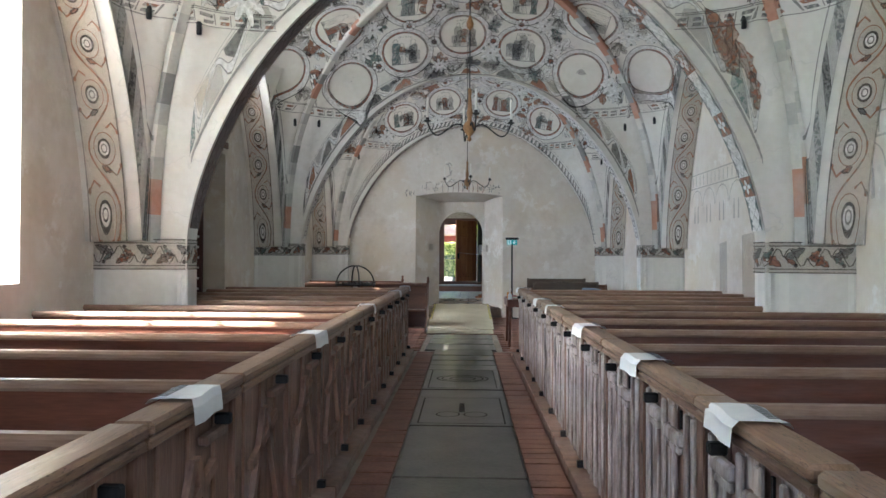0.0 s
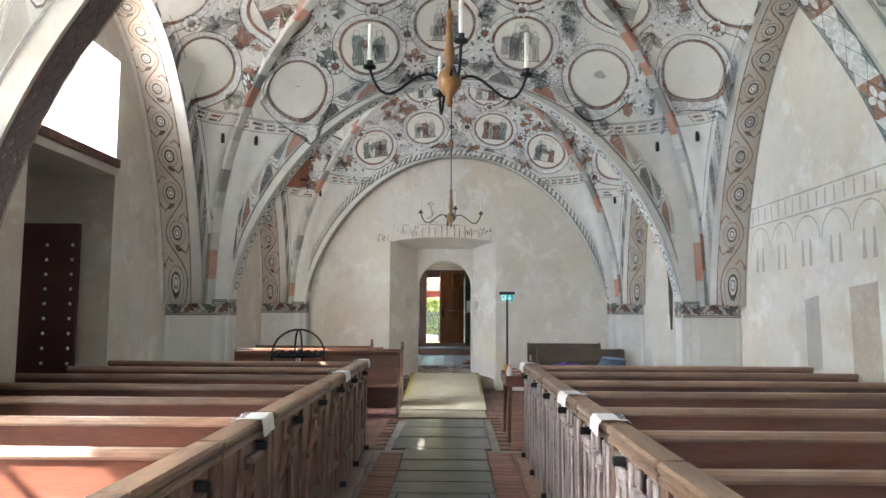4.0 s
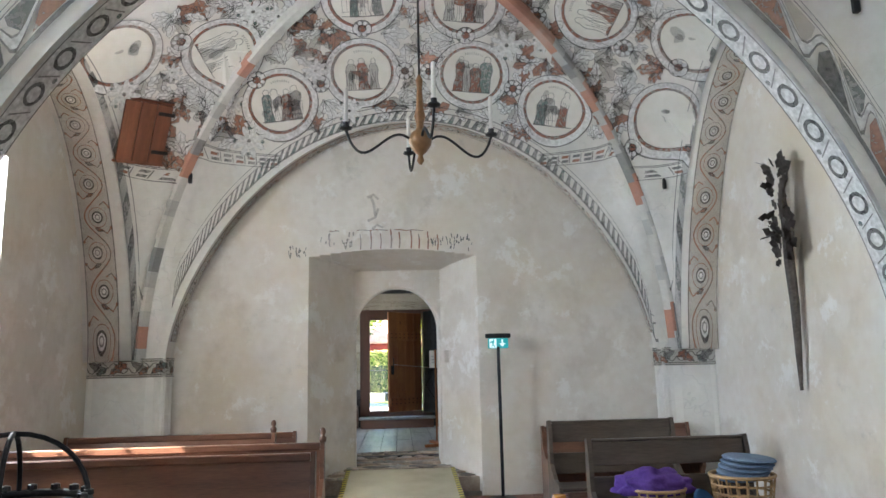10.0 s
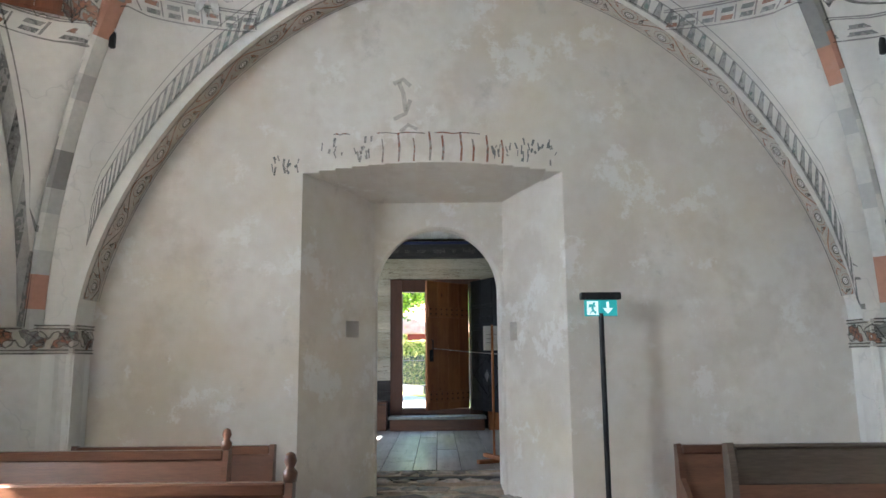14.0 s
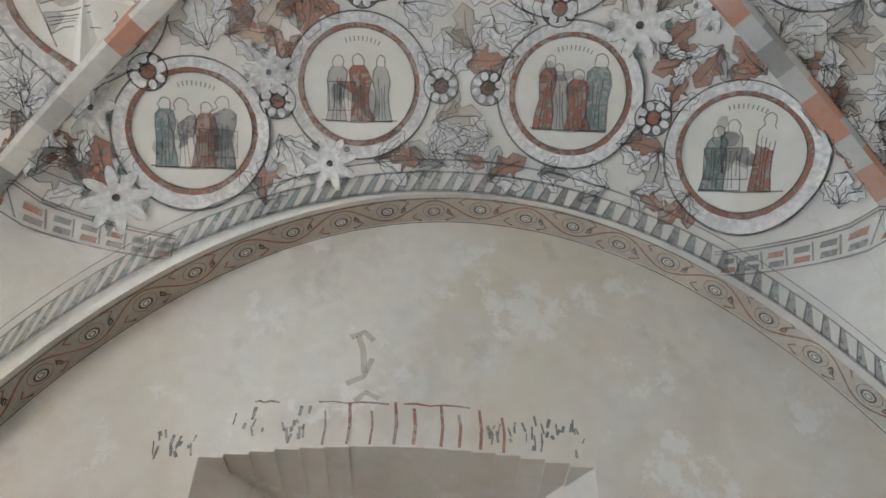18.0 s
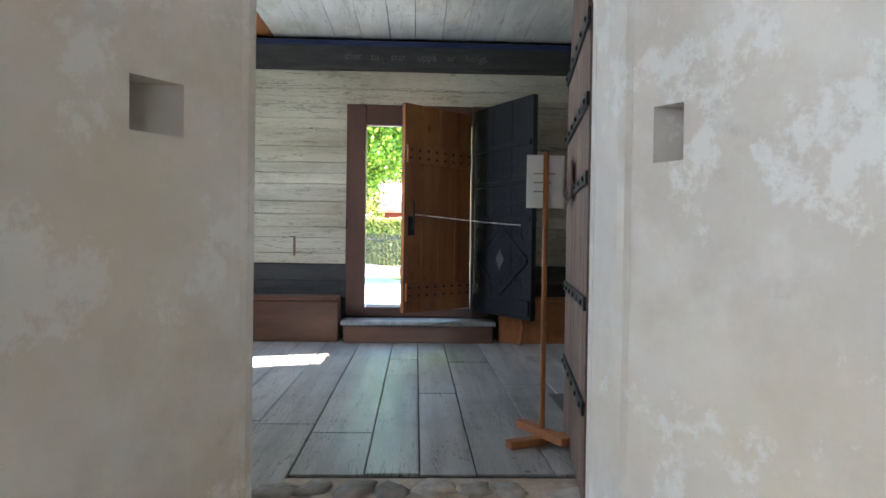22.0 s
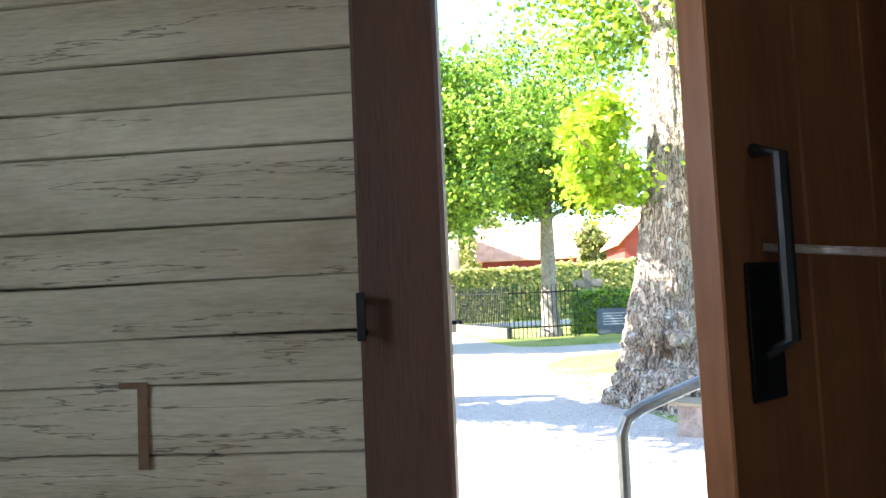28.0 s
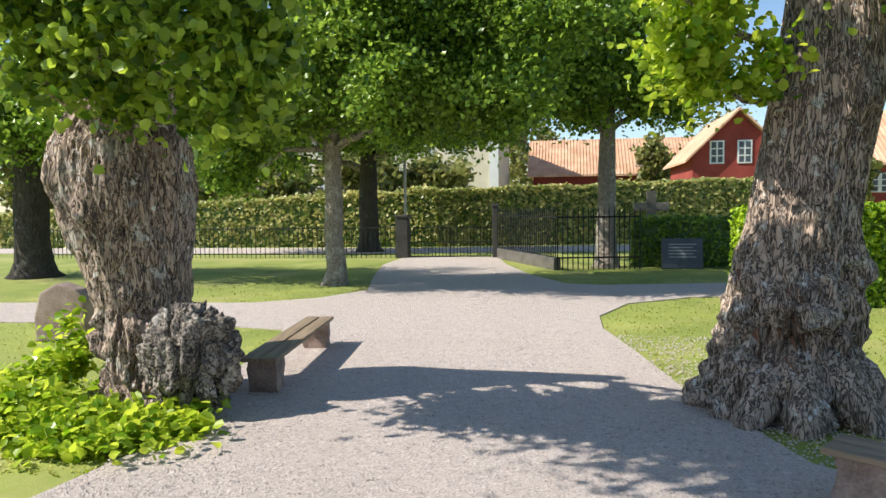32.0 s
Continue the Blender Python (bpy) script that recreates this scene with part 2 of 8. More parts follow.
def prism(bm, outline, axis, a, b):
    """A closed outline of pairs, pushed along an axis from a to b."""
    def place(p, d):
        return {"x": (d, p[0], p[1]), "y": (p[0], d, p[1]), "z": (p[0], p[1], d)}[axis]
    lo = [bm.verts.new(place(p, a)) for p in outline]
    hi = [bm.verts.new(place(p, b)) for p in outline]
    n = len(outline)
    for i in range(n):
        bm.faces.new((lo[i], lo[(i + 1) % n], hi[(i + 1) % n], hi[i]))
    bm.faces.new(lo[::-1])
    bm.faces.new(hi)
    bmesh.ops.recalc_face_normals(bm, faces=bm.faces[:])
    return bm


def tube(bm, points, radius, sides=8, close=True):
    """A round bar along a line of points; radius is a number or one for each point."""
    pts = [Vector(p) for p in points]
    rings = []
    for i, p in enumerate(pts):
        d = (pts[min(i + 1, len(pts) - 1)] - pts[max(i - 1, 0)]).normalized()
        s = d.orthogonal().normalized() if i == 0 else (last - d * last.dot(d)).normalized()
        last = s
        t = d.cross(s)
        r = radius[i] if isinstance(radius, (list, tuple)) else radius
        rings.append([bm.verts.new(p + (s * math.cos(k * math.tau / sides) + t * math.sin(k * math.tau / sides)) * r) for k in range(sides)])
    for a, b in zip(rings, rings[1:]):
        for k in range(sides):
            bm.faces.new((a[k], a[(k + 1) % sides], b[(k + 1) % sides], b[k]))
    if close:
        bm.faces.new(rings[0][::-1])
        bm.faces.new(rings[-1])
    return bm


def lathe(bm, profile, sides=16, at=(0, 0, 0)):
    """A turned shape: profile of (radius, height) pairs round a vertical axis."""
    rings = [[bm.verts.new((at[0] + r * math.cos(k * math.tau / sides), at[1] + r * math.sin(k * math.tau / sides), at[2] + z)) for k in range(sides)] for r, z in profile]
    for a, b in zip(rings, rings[1:]):
        for k in range(sides):
            bm.faces.new((a[k], a[(k + 1) % sides], b[(k + 1) % sides], b[k]))
    bm.faces.new(rings[0][::-1])
    bm.faces.new(rings[-1])
    return bm


def thing(name, label, category, group="", kind="", at=None):
    ob = new(name)
    if at is not None:
        ob.matrix_world = at
    return tagged(ob, label, category, group, kind)


def structure(name, bm, material, label="", smooth=False):
    return tagged(part(name, bm, material, None, "", smooth), label, name.split("_")[0], "", "structure")


# ==== plan ====
XL, XR, XC = -1.87, 5.62, 1.92         # nave side walls and middle
YW = 19.70                             # inner face of the west wall
YE = -0.6                              # east end behind the walk
HALF, CROWN = 3.3, 5.88                # half width of the vault field, height of its crown
PF = 0.36                              # porch floor
YP = 25.57                             # inner face of the porch's outer wall
GZ = -0.3                              # churchyard
# vault bays: ends, springing, fullness of the ribs, peaks of the cross, north and south arches
BAYS = [(15.05, 19.42, 1.73, 0.55, 4.71, 5.0, 4.68), (9.72, 14.78, 1.66, 0.42, 4.72, 5.0, 5.0), (4.58, 9.45, 1.64, 0.45, 4.75, 4.95, 4.95), (0.0, 4.3, 1.6, 0.45, 4.6, 4.95, 4.95)]
# cross arches: faces, half width, springing, peak
ARCHES = [(14.78, 15.05, 3.0, 1.68, 4.72), (9.45, 9.72, 2.92, 1.64, 4.75), (4.3, 4.58, 2.9, 1.6, 4.6)]
WEST_MID = 1.99                        # middle of the west arch, a little off the nave's
WEST_ARCH = (19.42, YW, 3.03, 1.75, 4.71)


def pointed(c):
    """Height of a blunt pointed arch at a share of its half width, from 1 at the middle to 0 at the foot."""
    return max(0.0, 1 - c * c) ** 0.65


def vault_z(x, y, bay):
    y0, y1, spring, full, peak, north, south = bay
    u, v = min(1, abs(x - XC) / HALF), min(1, abs(y - (y0 + y1) / 2) / ((y1 - y0) / 2))
    w = max(u, v)
    t = min(1, min(u, v) / w * (1 + 0.09 * w)) if w else 0
    edge = peak if v >= u else north if x > XC else south
    # blend the peaks across the groin, where both webs meet the rib
    ridge = edge + (CROWN - edge) * (1 - w * w)
    rib_z = min(ridge, spring + (CROWN - spring) * (1 - w * w) ** full)
    return ridge - (ridge - rib_z) * (1 - pointed(t))


def vault_normal(x, y, bay):
    """The vault's normal at a place, pointing down into the room."""
    e = 0.02
    zx = (vault_z(x + e, y, bay) - vault_z(x - e, y, bay)) / (2 * e)
    zy = (vault_z(x, y + e, bay) - vault_z(x, y - e, bay)) / (2 * e)
    return Vector((max(-3, min(3, zx)), max(-3, min(3, zy)), -1)).normalized()


# ==== nave shell ====
def strip_wall(bm, axis, near, far, a, b, z0, z1, holes):
    """A wall as boxes between a and b along its length, with rectangular holes (a, b, z0, z1) through it."""
    cuts = sorted({a, b, *[v for h in holes for v in h[:2]]})
    for p, q in zip(cuts, cuts[1:]):
        inside = sorted([h for h in holes if h[0] < (p + q) / 2 < h[1]], key=lambda h: h[2])
        z = z0
        for h in inside + [(0, 0, z1, z1)]:
            if h[2] > z + 1e-6:
                if axis == "y":
                    box(bm, near, far, p, q, z, h[2])
                else:
                    box(bm, p, q, near, far, z, h[2])
            z = h[3]
    return bm


WIN = [(16.1, 17.3, 1.3, 3.6), (11.5, 13.1, 3.25, 4.35), (6.0, 8.1, 1.25, 4.3)]
structure("floor_nave", boxes((XL, XR, YE, YW + 0.2, -0.3, -0.02)), M["mortar"])
structure("wall_south", strip_wall(bmesh.new(), "y", XL - 1.1, XL, YE, YW + 1.1, -0.3, 6.2, WIN + [(11.5, 13.1, 0.0, 3.05)]), M["plaster"])
structure("wall_north", strip_wall(bmesh.new(), "y", XR, XR + 1.1, YE, YW + 1.1, -0.3, 6.2, []), M["plaster"])
EAST = (0.95, 2.9, 1.6, 4.1)           # east window: x and z
structure("wall_east", strip_wall(bmesh.new(), "x", YE - 0.5, YE, XL, XR, -0.3, 6.2, [EAST]), M["plaster"])
TOE = 0.93  # the side arches lean in toward the bay at the wall


def vault(bay):
    bm = bmesh.new()
    n = 56
    y0, y1 = bay[:2]
    yc, hb = (y0 + y1) / 2, (y1 - y0) / 2
    turn = [math.sin(math.pi / 2 * (-1 + 2 * i / n)) for i in range(n + 1)]
    xs, ys = [XC + HALF * t for t in turn], [yc + hb * t for t in turn]
    grid = [[bm.verts.new((x, y, vault_z(x, y, bay) + 0.012 * noise.noise((x * 1.3, y * 1.3, 4)))) for x in xs] for y in ys]
    for r, s in zip(grid, grid[1:]):
        for i in range(n):
            bm.faces.new((r[i], s[i], s[i + 1], r[i + 1]))
    # soffits of the wall arches, from the field's edge to the side walls
    for edge, wall in ((0, XL - 0.02), (n, XR + 0.02)):
        row = [bm.verts.new((wall, yc + (y - yc) * TOE, grid[j][edge].co.z - 0.02)) for j, y in enumerate(ys)]
        for j in range(n):
            bm.faces.new((grid[j][edge], grid[j + 1][edge], row[j + 1], row[j]))
    return bm


for k, bay in enumerate(BAYS):
    structure(f"ceiling_vault_{k + 1}", vault(bay), M["plaster_vault"], "limewashed plaster groin vault with faded medieval paintings", True)


def arch_band(ya, yb, half, spring, peak, mid=XC, top=6.2):
    """A cross arch of the nave between ya and yb with its piers, which splay out to the side walls."""
    n = 60
    pts = [(mid + half * c, spring + (peak - spring) * pointed(c)) for c in [-math.cos(math.pi * i / n) for i in range(n + 1)]]
    bm = bmesh.new()
    for (xa, za), (xb, zb) in zip(pts, pts[1:]):
        prism(bm, [(xa, za), (xb, zb), (xb, top), (xa, top)], "y", ya, yb)
    box(bm, XL - 0.02, mid - half, ya, yb, -0.02, top)
    box(bm, mid + half, XR + 0.02, ya, yb, -0.02, top)
    bmesh.ops.remove_doubles(bm, verts=bm.verts[:], dist=1e-4)
    for wall, foot in ((XL - 0.02, mid - half - 0.05), (XR + 0.02, mid + half + 0.05)):
        prism(bm, [(foot, ya + 0.01), (wall, ya - 0.18), (wall, ya + 0.01)], "z", -0.02, spring)
    return bm


for k, arch in enumerate(ARCHES):
    structure(f"wall_arch_{k + 1}", arch_band(*arch), M["plaster_vault"], "", False)
structure("wall_arch_west", arch_band(*WEST_ARCH, WEST_MID), M["plaster_vault"])
structure("wall_arch_east", arch_band(YE, 0.0, 2.9, 1.6, 4.6), M["plaster_vault"])
structure("roof_nave", boxes((XL - 1.1, XR + 1.1, YE - 0.5, YW + 1.1, 6.2, 6.4)), M["mortar"])

# west wall with splayed niche and arched doorway
NL, NR, NT = 0.61, 2.756, 2.98
DL, DR, DT, YD, YI, YO = 1.165, 2.29, 2.64, 20.45, 20.74, 20.92


def west_wall():
    bm = bmesh.new()
    box(bm, XL, NL, YW, YO, -0.3, 6.2)
    box(bm, NR, XR, YW, YO, -0.3, 6.2)
    box(bm, NL, NR, YW, YO, 3.3, 6.2)
    # the niche's ceiling: a flat arch in front, sloping down to the back
    n = 16
    for i in range(n):
        xa, xb = NL + (NR - NL) * i / n, NL + (NR - NL) * (i + 1) / n
        ya = [(YW, NT + 0.1 * (1 - (2 * q - 1) ** 2)) for q in ((i + 0.5) / n,)][0]
        prism(bm, [ya, (YD, 2.9), (YD + 0.1, 2.9), (YO, 2.9), (YO, 3.3), (YW, 3.3)], "x", xa, xb)
    # splayed sides
    for xa, xb, t0, t1, h0, h1 in ((NL, DL - 0.03, 0.6, 0.78, 1.655, 1.8), (NR, DR + 0.03, 0.78, 0.905, 1.62, 1.785)):
        def along(t, deep=0.0):
            return (xa + (xb - xa) * t + (-deep if xb > xa else deep), YW + (YD - YW) * t)
        for z0, z1 in ((-0.3, h0), (h1, 3.2)):
            prism(bm, [along(0), along(1), (xb + (-0.4 if xb > xa else 0.1), YO), (xa, YO)], "z", z0, z1)
        # a square putlog hole in each splay
        prism(bm, [along(0), along(t0), along(t0, 0.2), along(0.02, 0.2), along(0.0, 0.003)], "z", h0, h1)
        prism(bm, [along(t1), along(1), along(1, 0.2), along(t1, 0.2)], "z", h0, h1)
        prism(bm, [along(0.05, 0.2), along(1, 0.2), along(1, 0.32), along(0.05, 0.32)], "z", h0, h1)
    # back of the niche over the round arch, whose edge is rounded off
    n, c, r = 32, (DL + DR) / 2, (DR - DL) / 2
    rings = ((YD, 0.035, 0.0), (YD + 0.012, 0.012, 0.0), (YD + 0.05, 0.0, 0.0), (YI, 0.045, -0.055))
    for (ya, ga, sa), (yb, gb, sb) in zip(rings, rings[1:]):
        for i in range(n):
            ta, tb = math.pi * i / n, math.pi * (i + 1) / n
            p = [(c + sa - (r + ga) * math.cos(t), ya, DT - r + (r + ga) * math.sin(t)) for t in (ta, tb)]
            q = [(c + sb - (r + gb) * math.cos(t), yb, DT - r + (r + gb) * math.sin(t)) for t in (ta, tb)]
            v = [bm.verts.new(w) for w in (p[0], p[1], q[1], q[0], (p[0][0], ya, 3.2), (p[1][0], ya, 3.2), (q[1][0], yb, 3.2), (q[0][0], yb, 3.2))]
            for f in ((3, 2, 1, 0), (0, 1, 5, 4), (2, 3, 7, 6), (4, 5, 6, 7)):
                bm.faces.new([v[j] for j in f])
        for s in (-1, 1):
            p, q = (c + sa + s * (r + ga), ya), (c + sb + s * (r + gb), yb)
            prism(bm, [p, q, (q[0] + s * (0.09 if s > 0 or yb < YI else 0.12), yb), (p[0] + s * 0.09, ya)], "z", -0.3, DT - r)
    box(bm, DL - 0.3, DR + 0.06, YI, YO, DT + 0.1, 3.2)
    prism(bm, [(DL - 0.1, YI), (DL - 0.33, YO), (DL - 0.46, YO), (DL - 0.25, YI)], "z", -0.3, DT + 0.1)
    prism(bm, [(DR - 0.012, YI), (DR + 0.09, YI), (DR + 0.3, YO), (DR + 0.02, YO)], "z", -0.3, DT + 0.1)
    bmesh.ops.recalc_face_normals(bm, faces=bm.faces[:])
    return bm


structure("wall_west", west_wall(), M["plaster"])



# ==== paintings on the vaults ====
def paint(name, colour, cover=0.75, scale=7.0):
    """Old distemper paint, worn through to the plaster in patches."""
    m = bpy.data.materials.new(name)
    m.use_nodes = True
    n = m.node_tree.nodes
    b = n["Principled BSDF"]
    b.inputs["Roughness"].default_value = 0.95
    co, big, small = n.new("ShaderNodeTexCoord"), n.new("ShaderNodeTexNoise"), n.new("ShaderNodeTexNoise")
    big.inputs["Scale"].default_value, big.inputs["Detail"].default_value = 1.3, 5
    small.inputs["Scale"].default_value, small.inputs["Detail"].default_value = scale * 4, 5
    link(m, co.outputs["Object"], big.inputs["Vector"])
    link(m, co.outputs["Object"], small.inputs["Vector"])
    mix, mr, cm = n.new("ShaderNodeMix"), n.new("ShaderNodeMapRange"), n.new("ShaderNodeMix")
    mix.inputs[0].default_value = 0.5
    link(m, big.outputs[0], mix.inputs[2])
    link(m, small.outputs[0], mix.inputs[3])
    mr.inputs[1].default_value, mr.inputs[2].default_value, mr.inputs[3].default_value, mr.inputs[4].default_value = 0.36, 0.6, cover * 0.72, min(1, cover * 1.1)
    link(m, mix.outputs[0], mr.inputs[0])
    link(m, mr.outputs[0], b.inputs["Alpha"])
    cm.data_type = "RGBA"
    cm.inputs[6].default_value, cm.inputs[7].default_value = (*[c * 0.7 for c in colour], 1), (*[min(1, c * 1.25) for c in colour], 1)
    link(m, small.outputs[0], cm.inputs[0])
    link(m, cm.outputs[2], b.inputs["Base Color"])
    return m


INK = {
    "dark": paint("grey_black_line_paint", (0.09, 0.087, 0.083), 0.72),
    "line": paint("thin_grey_line_paint", (0.13, 0.125, 0.12), 0.6),
    "grey": paint("grey_wash_paint", (0.27, 0.275, 0.265), 0.56),
    "red": paint("iron_red_paint", (0.4, 0.17, 0.11), 0.62),
    "rust": paint("faded_red_paint", (0.52, 0.26, 0.17), 0.58),
    # dark ground with the shade of the arch's south half mixed in
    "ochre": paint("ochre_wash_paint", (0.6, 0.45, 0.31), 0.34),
    "mauve": paint("mauve_grey_shade", (0.2, 0.165, 0.17), 0.78),
    "faint": paint("faint_grey_wash", (0.38, 0.37, 0.36), 0.34),
    "pale": surface("thin_lime_wash", (0.72, 0.69, 0.62), (0.84, 0.82, 0.77), 0.95, 2, 12, 0.1),
    "green": paint("green_grey_paint", (0.25, 0.33, 0.31), 0.55),
    "white": paint("lime_white_paint", (0.86, 0.845, 0.81), 0.9),
    "stripe": surface("white_stripe", (0.74, 0.72, 0.68), (0.84, 0.82, 0.78), 0.9, 3, 20, 0.1),
}
INK["petal"], INK["core"] = INK["white"], INK["red"]
LAYER = {"pale": 0.003, "mauve": 0.0045, "ochre": 0.004, "rust": 0.005, "grey": 0.006, "faint": 0.0065, "white": 0.009, "stripe": 0.004, "green": 0.011, "red": 0.012, "dark": 0.014, "line": 0.016, "petal": 0.018, "core": 0.021}


class Sheet:
    """Collects painted shapes by colour on one surface, given by a function of two lengths and a lift."""

    def __init__(self, place):
        self.place, self.bms = place, {}

    def poly(self, ink, points):
        bm = self.bms.setdefault(ink, bmesh.new())
        bm.faces.new([bm.verts.new(self.place(a, b, LAYER[ink])) for a, b in points])

    def fan(self, ink, points):
        """A filled shape that follows a curved surface, as a fan round its middle."""
        bm = self.bms.setdefault(ink, bmesh.new())
        a, b = sum(p[0] for p in points) / len(points), sum(p[1] for p in points) / len(points)
        mid = bm.verts.new(self.place(a, b, LAYER[ink]))
        vs = [bm.verts.new(self.place(p, q, LAYER[ink])) for p, q in points]
        for i in range(len(vs)):
            bm.faces.new((mid, vs[i - 1], vs[i]))

    def strip(self, ink, line, width):
        """A painted line of some width along points."""
        bm = self.bms.setdefault(ink, bmesh.new())
        last = None
        for i, (a, b) in enumerate(line):
            p, q = line[max(0, i - 1)], line[min(len(line) - 1, i + 1)]
            dx, dy = q[0] - p[0], q[1] - p[1]
            d = math.hypot(dx, dy) or 1
            w = width / 2 * (0.8 + 0.4 * random.random())
            pair = [bm.verts.new(self.place(a - dy / d * w, b + dx / d * w, LAYER[ink])), bm.verts.new(self.place(a + dy / d * w, b - dx / d * w, LAYER[ink]))]
            if last:
                bm.faces.new((last[0], last[1], pair[1], pair[0]))
            last = pair

    def ring(self, ink, a, b, r0, r1, n=36, squash=1.0):
        self.strip(ink, [(a + (r0 + r1) / 2 * math.cos(k * math.tau / n), b + (r0 + r1) / 2 * squash * math.sin(k * math.tau / n)) for k in range(n + 1)], r1 - r0)

    def disc(self, ink, a, b, r, n=14, squash=1.0, turn=0.0):
        c, s = math.cos(turn), math.sin(turn)
        self.fan(ink, [(a + r * (c * math.cos(k * math.tau / n) - s * squash * math.sin(k * math.tau / n)), b + r * (s * math.cos(k * math.tau / n) + c * squash * math.sin(k * math.tau / n))) for k in range(n)])

    def rosette(self, a, b, r):
        self.disc("grey", a, b, r, 20)
        self.ring("dark", a, b, r * 0.97, r * 1.05, 20)
        for k in range(8):
            w = k * math.tau / 8 + 0.3
            self.disc("petal", a + 0.7 * r * math.cos(w), b + 0.7 * r * math.sin(w), r * 0.27, 8, 0.8, w)
        self.disc("core", a, b, r * 0.36, 12)
        self.ring("dark", a, b, r * 0.36, r * 0.46, 12)

    def leaf(self, ink, a, b, size, way, wide=1.0):
        c, s = math.cos(way), math.sin(way)
        lobes = [(0, 0), (0.2, 0.13), (0.34, 0.12), (0.5, 0.24), (0.62, 0.13), (0.8, 0.16), (1, 0), (0.8, -0.12), (0.62, -0.1), (0.5, -0.2), (0.35, -0.1), (0.2, -0.1)]
        pts = [(a + size * (c * p - s * q * wide), b + size * (s * p + c * q * wide)) for p, q in lobes]
        self.fan(ink, pts)
        self.strip("line", pts + pts[:1], 0.007)
        self.strip("line", [(a, b), (a + size * 0.45 * c - 0.02 * s, b + size * 0.45 * s + 0.02 * c), (a + size * 0.85 * c, b + size * 0.85 * s)], 0.007)

    def daisy(self, a, b, r, first=0.0, petals=8, turn=math.tau):
        for k in range(petals):
            w = first + turn * (k + 0.5) / petals
            self.disc("petal", a + 0.55 * r * math.cos(w), b + 0.55 * r * math.sin(w), r * 0.45, 12, 0.36, w)
            self.strip("line", [(a + r * p * math.cos(w + q), b + r * p * math.sin(w + q)) for p, q in ((0.12, 0), (0.5, 0.3), (0.85, 0.17), (1.0, 0), (0.85, -0.17), (0.5, -0.3), (0.12, 0))], 0.007)
            if k % 2:
                self.disc("green", a + 0.8 * r * math.cos(w + turn / petals / 2), b + 0.8 * r * math.sin(w + turn / petals / 2), r * 0.12, 6)
        self.disc("dark", a, b, r * 0.12, 8)

    def medallion(self, a, b, r, scene_in=True):
        """A ringed roundel of outer radius r: pale rim, brown inner line, and plain upright shapes where it is painted."""
        self.ring("white", a, b, r * 0.84, r * 0.99, 44)
        self.ring("dark", a, b, r * 0.985, r * 1.01, 44)
        self.ring("grey", a, b, r * 0.9, r * 0.935, 44)
        self.ring("red", a, b, r * 0.765, r * 0.835, 44)
        self.disc("pale", a, b, r * 0.76, 40)
        self.ring("line", a, b, r * 0.755, r * 0.772, 44)
        if not scene_in:
            for k in range(3):
                self.disc(random.choice(("ochre", "faint")), a + random.uniform(-0.3, 0.3) * r, b + random.uniform(-0.1, 0.4) * r, r * random.uniform(0.12, 0.25), 10, 0.6, random.random() * 3)
            return
        q = r * 0.7
        for k in range(5):
            self.disc(random.choice(("ochre", "faint", "faint", "ochre")), a + random.uniform(-0.5, 0.5) * q, b + random.uniform(-0.5, 0.5) * q, q * random.uniform(0.2, 0.4), 12, 0.6, random.random() * 3)
        # a line of worn letters along the top of the roundel
        for k in range(9):
            w = math.pi * (0.36 + 0.03 * k)
            self.strip("line", [(a + q * 0.82 * math.cos(w), b + q * 0.82 * math.sin(w)), (a + q * 0.92 * math.cos(w), b + q * 0.92 * math.sin(w))], 0.008)
        base = b - q * 0.72
        if random.random() < 0.6:
            e = random.choice((-1, 1)) * q * random.uniform(0.25, 0.5)
            w, h = q * random.uniform(0.25, 0.4), q * random.uniform(0.35, 0.8)
            side = [(a + e - w, base + q * 0.2), (a + e + w, base + q * 0.2), (a + e + w, base + q * 0.2 + h), (a + e - w, base + q * 0.2 + h)]
            self.fan(random.choice(("faint", "rust", "ochre")), side)
            self.strip("line", side + side[:1], 0.008)
            for k in range(1, 4):
                x = a + e - w + 2 * w * k / 4
                self.strip("line", [(x, base + q * 0.24), (x, base + q * 0.16 + h)], 0.006)
            self.fan("dark", [(a + e - w * 0.2, base + q * 0.3), (a + e - w * 0.05, base + q * 0.3), (a + e - w * 0.05, base + q * 0.1 + h), (a + e - w * 0.2, base + q * 0.1 + h)])
        for p in random.choice([(-0.5, -0.15, 0.2, 0.5), (-0.45, 0.05, 0.45), (-0.3, 0.0, 0.5), (-0.5, -0.22, 0.35)]):
            ink = random.choice(["rust", "faint", "green", "grey", "rust", "faint", "red"])
            h, w = q * random.uniform(1.15, 1.5), q * random.uniform(0.13, 0.21)
            lean = random.uniform(-0.12, 0.12) * q
            left, right = [], []
            for t, k in ((0, 1.25), (0.2, 1.0), (0.4, 0.85), (0.6, 1.1), (0.75, 1.05), (0.83, 0.5), (0.9, 0.62), (0.97, 0.45), (1.0, 0.1)):
                m = a + p * q + lean * t
                left.append((m - w * k * random.uniform(0.85, 1.2), base + h * t))
                right.append((m + w * k * random.uniform(0.85, 1.2), base + h * t))
            shape = right + left[::-1]
            self.fan(ink, [(x, y) for x, y in shape if y < base + h * 0.84])
            self.strip("line", shape + shape[:1], 0.008)
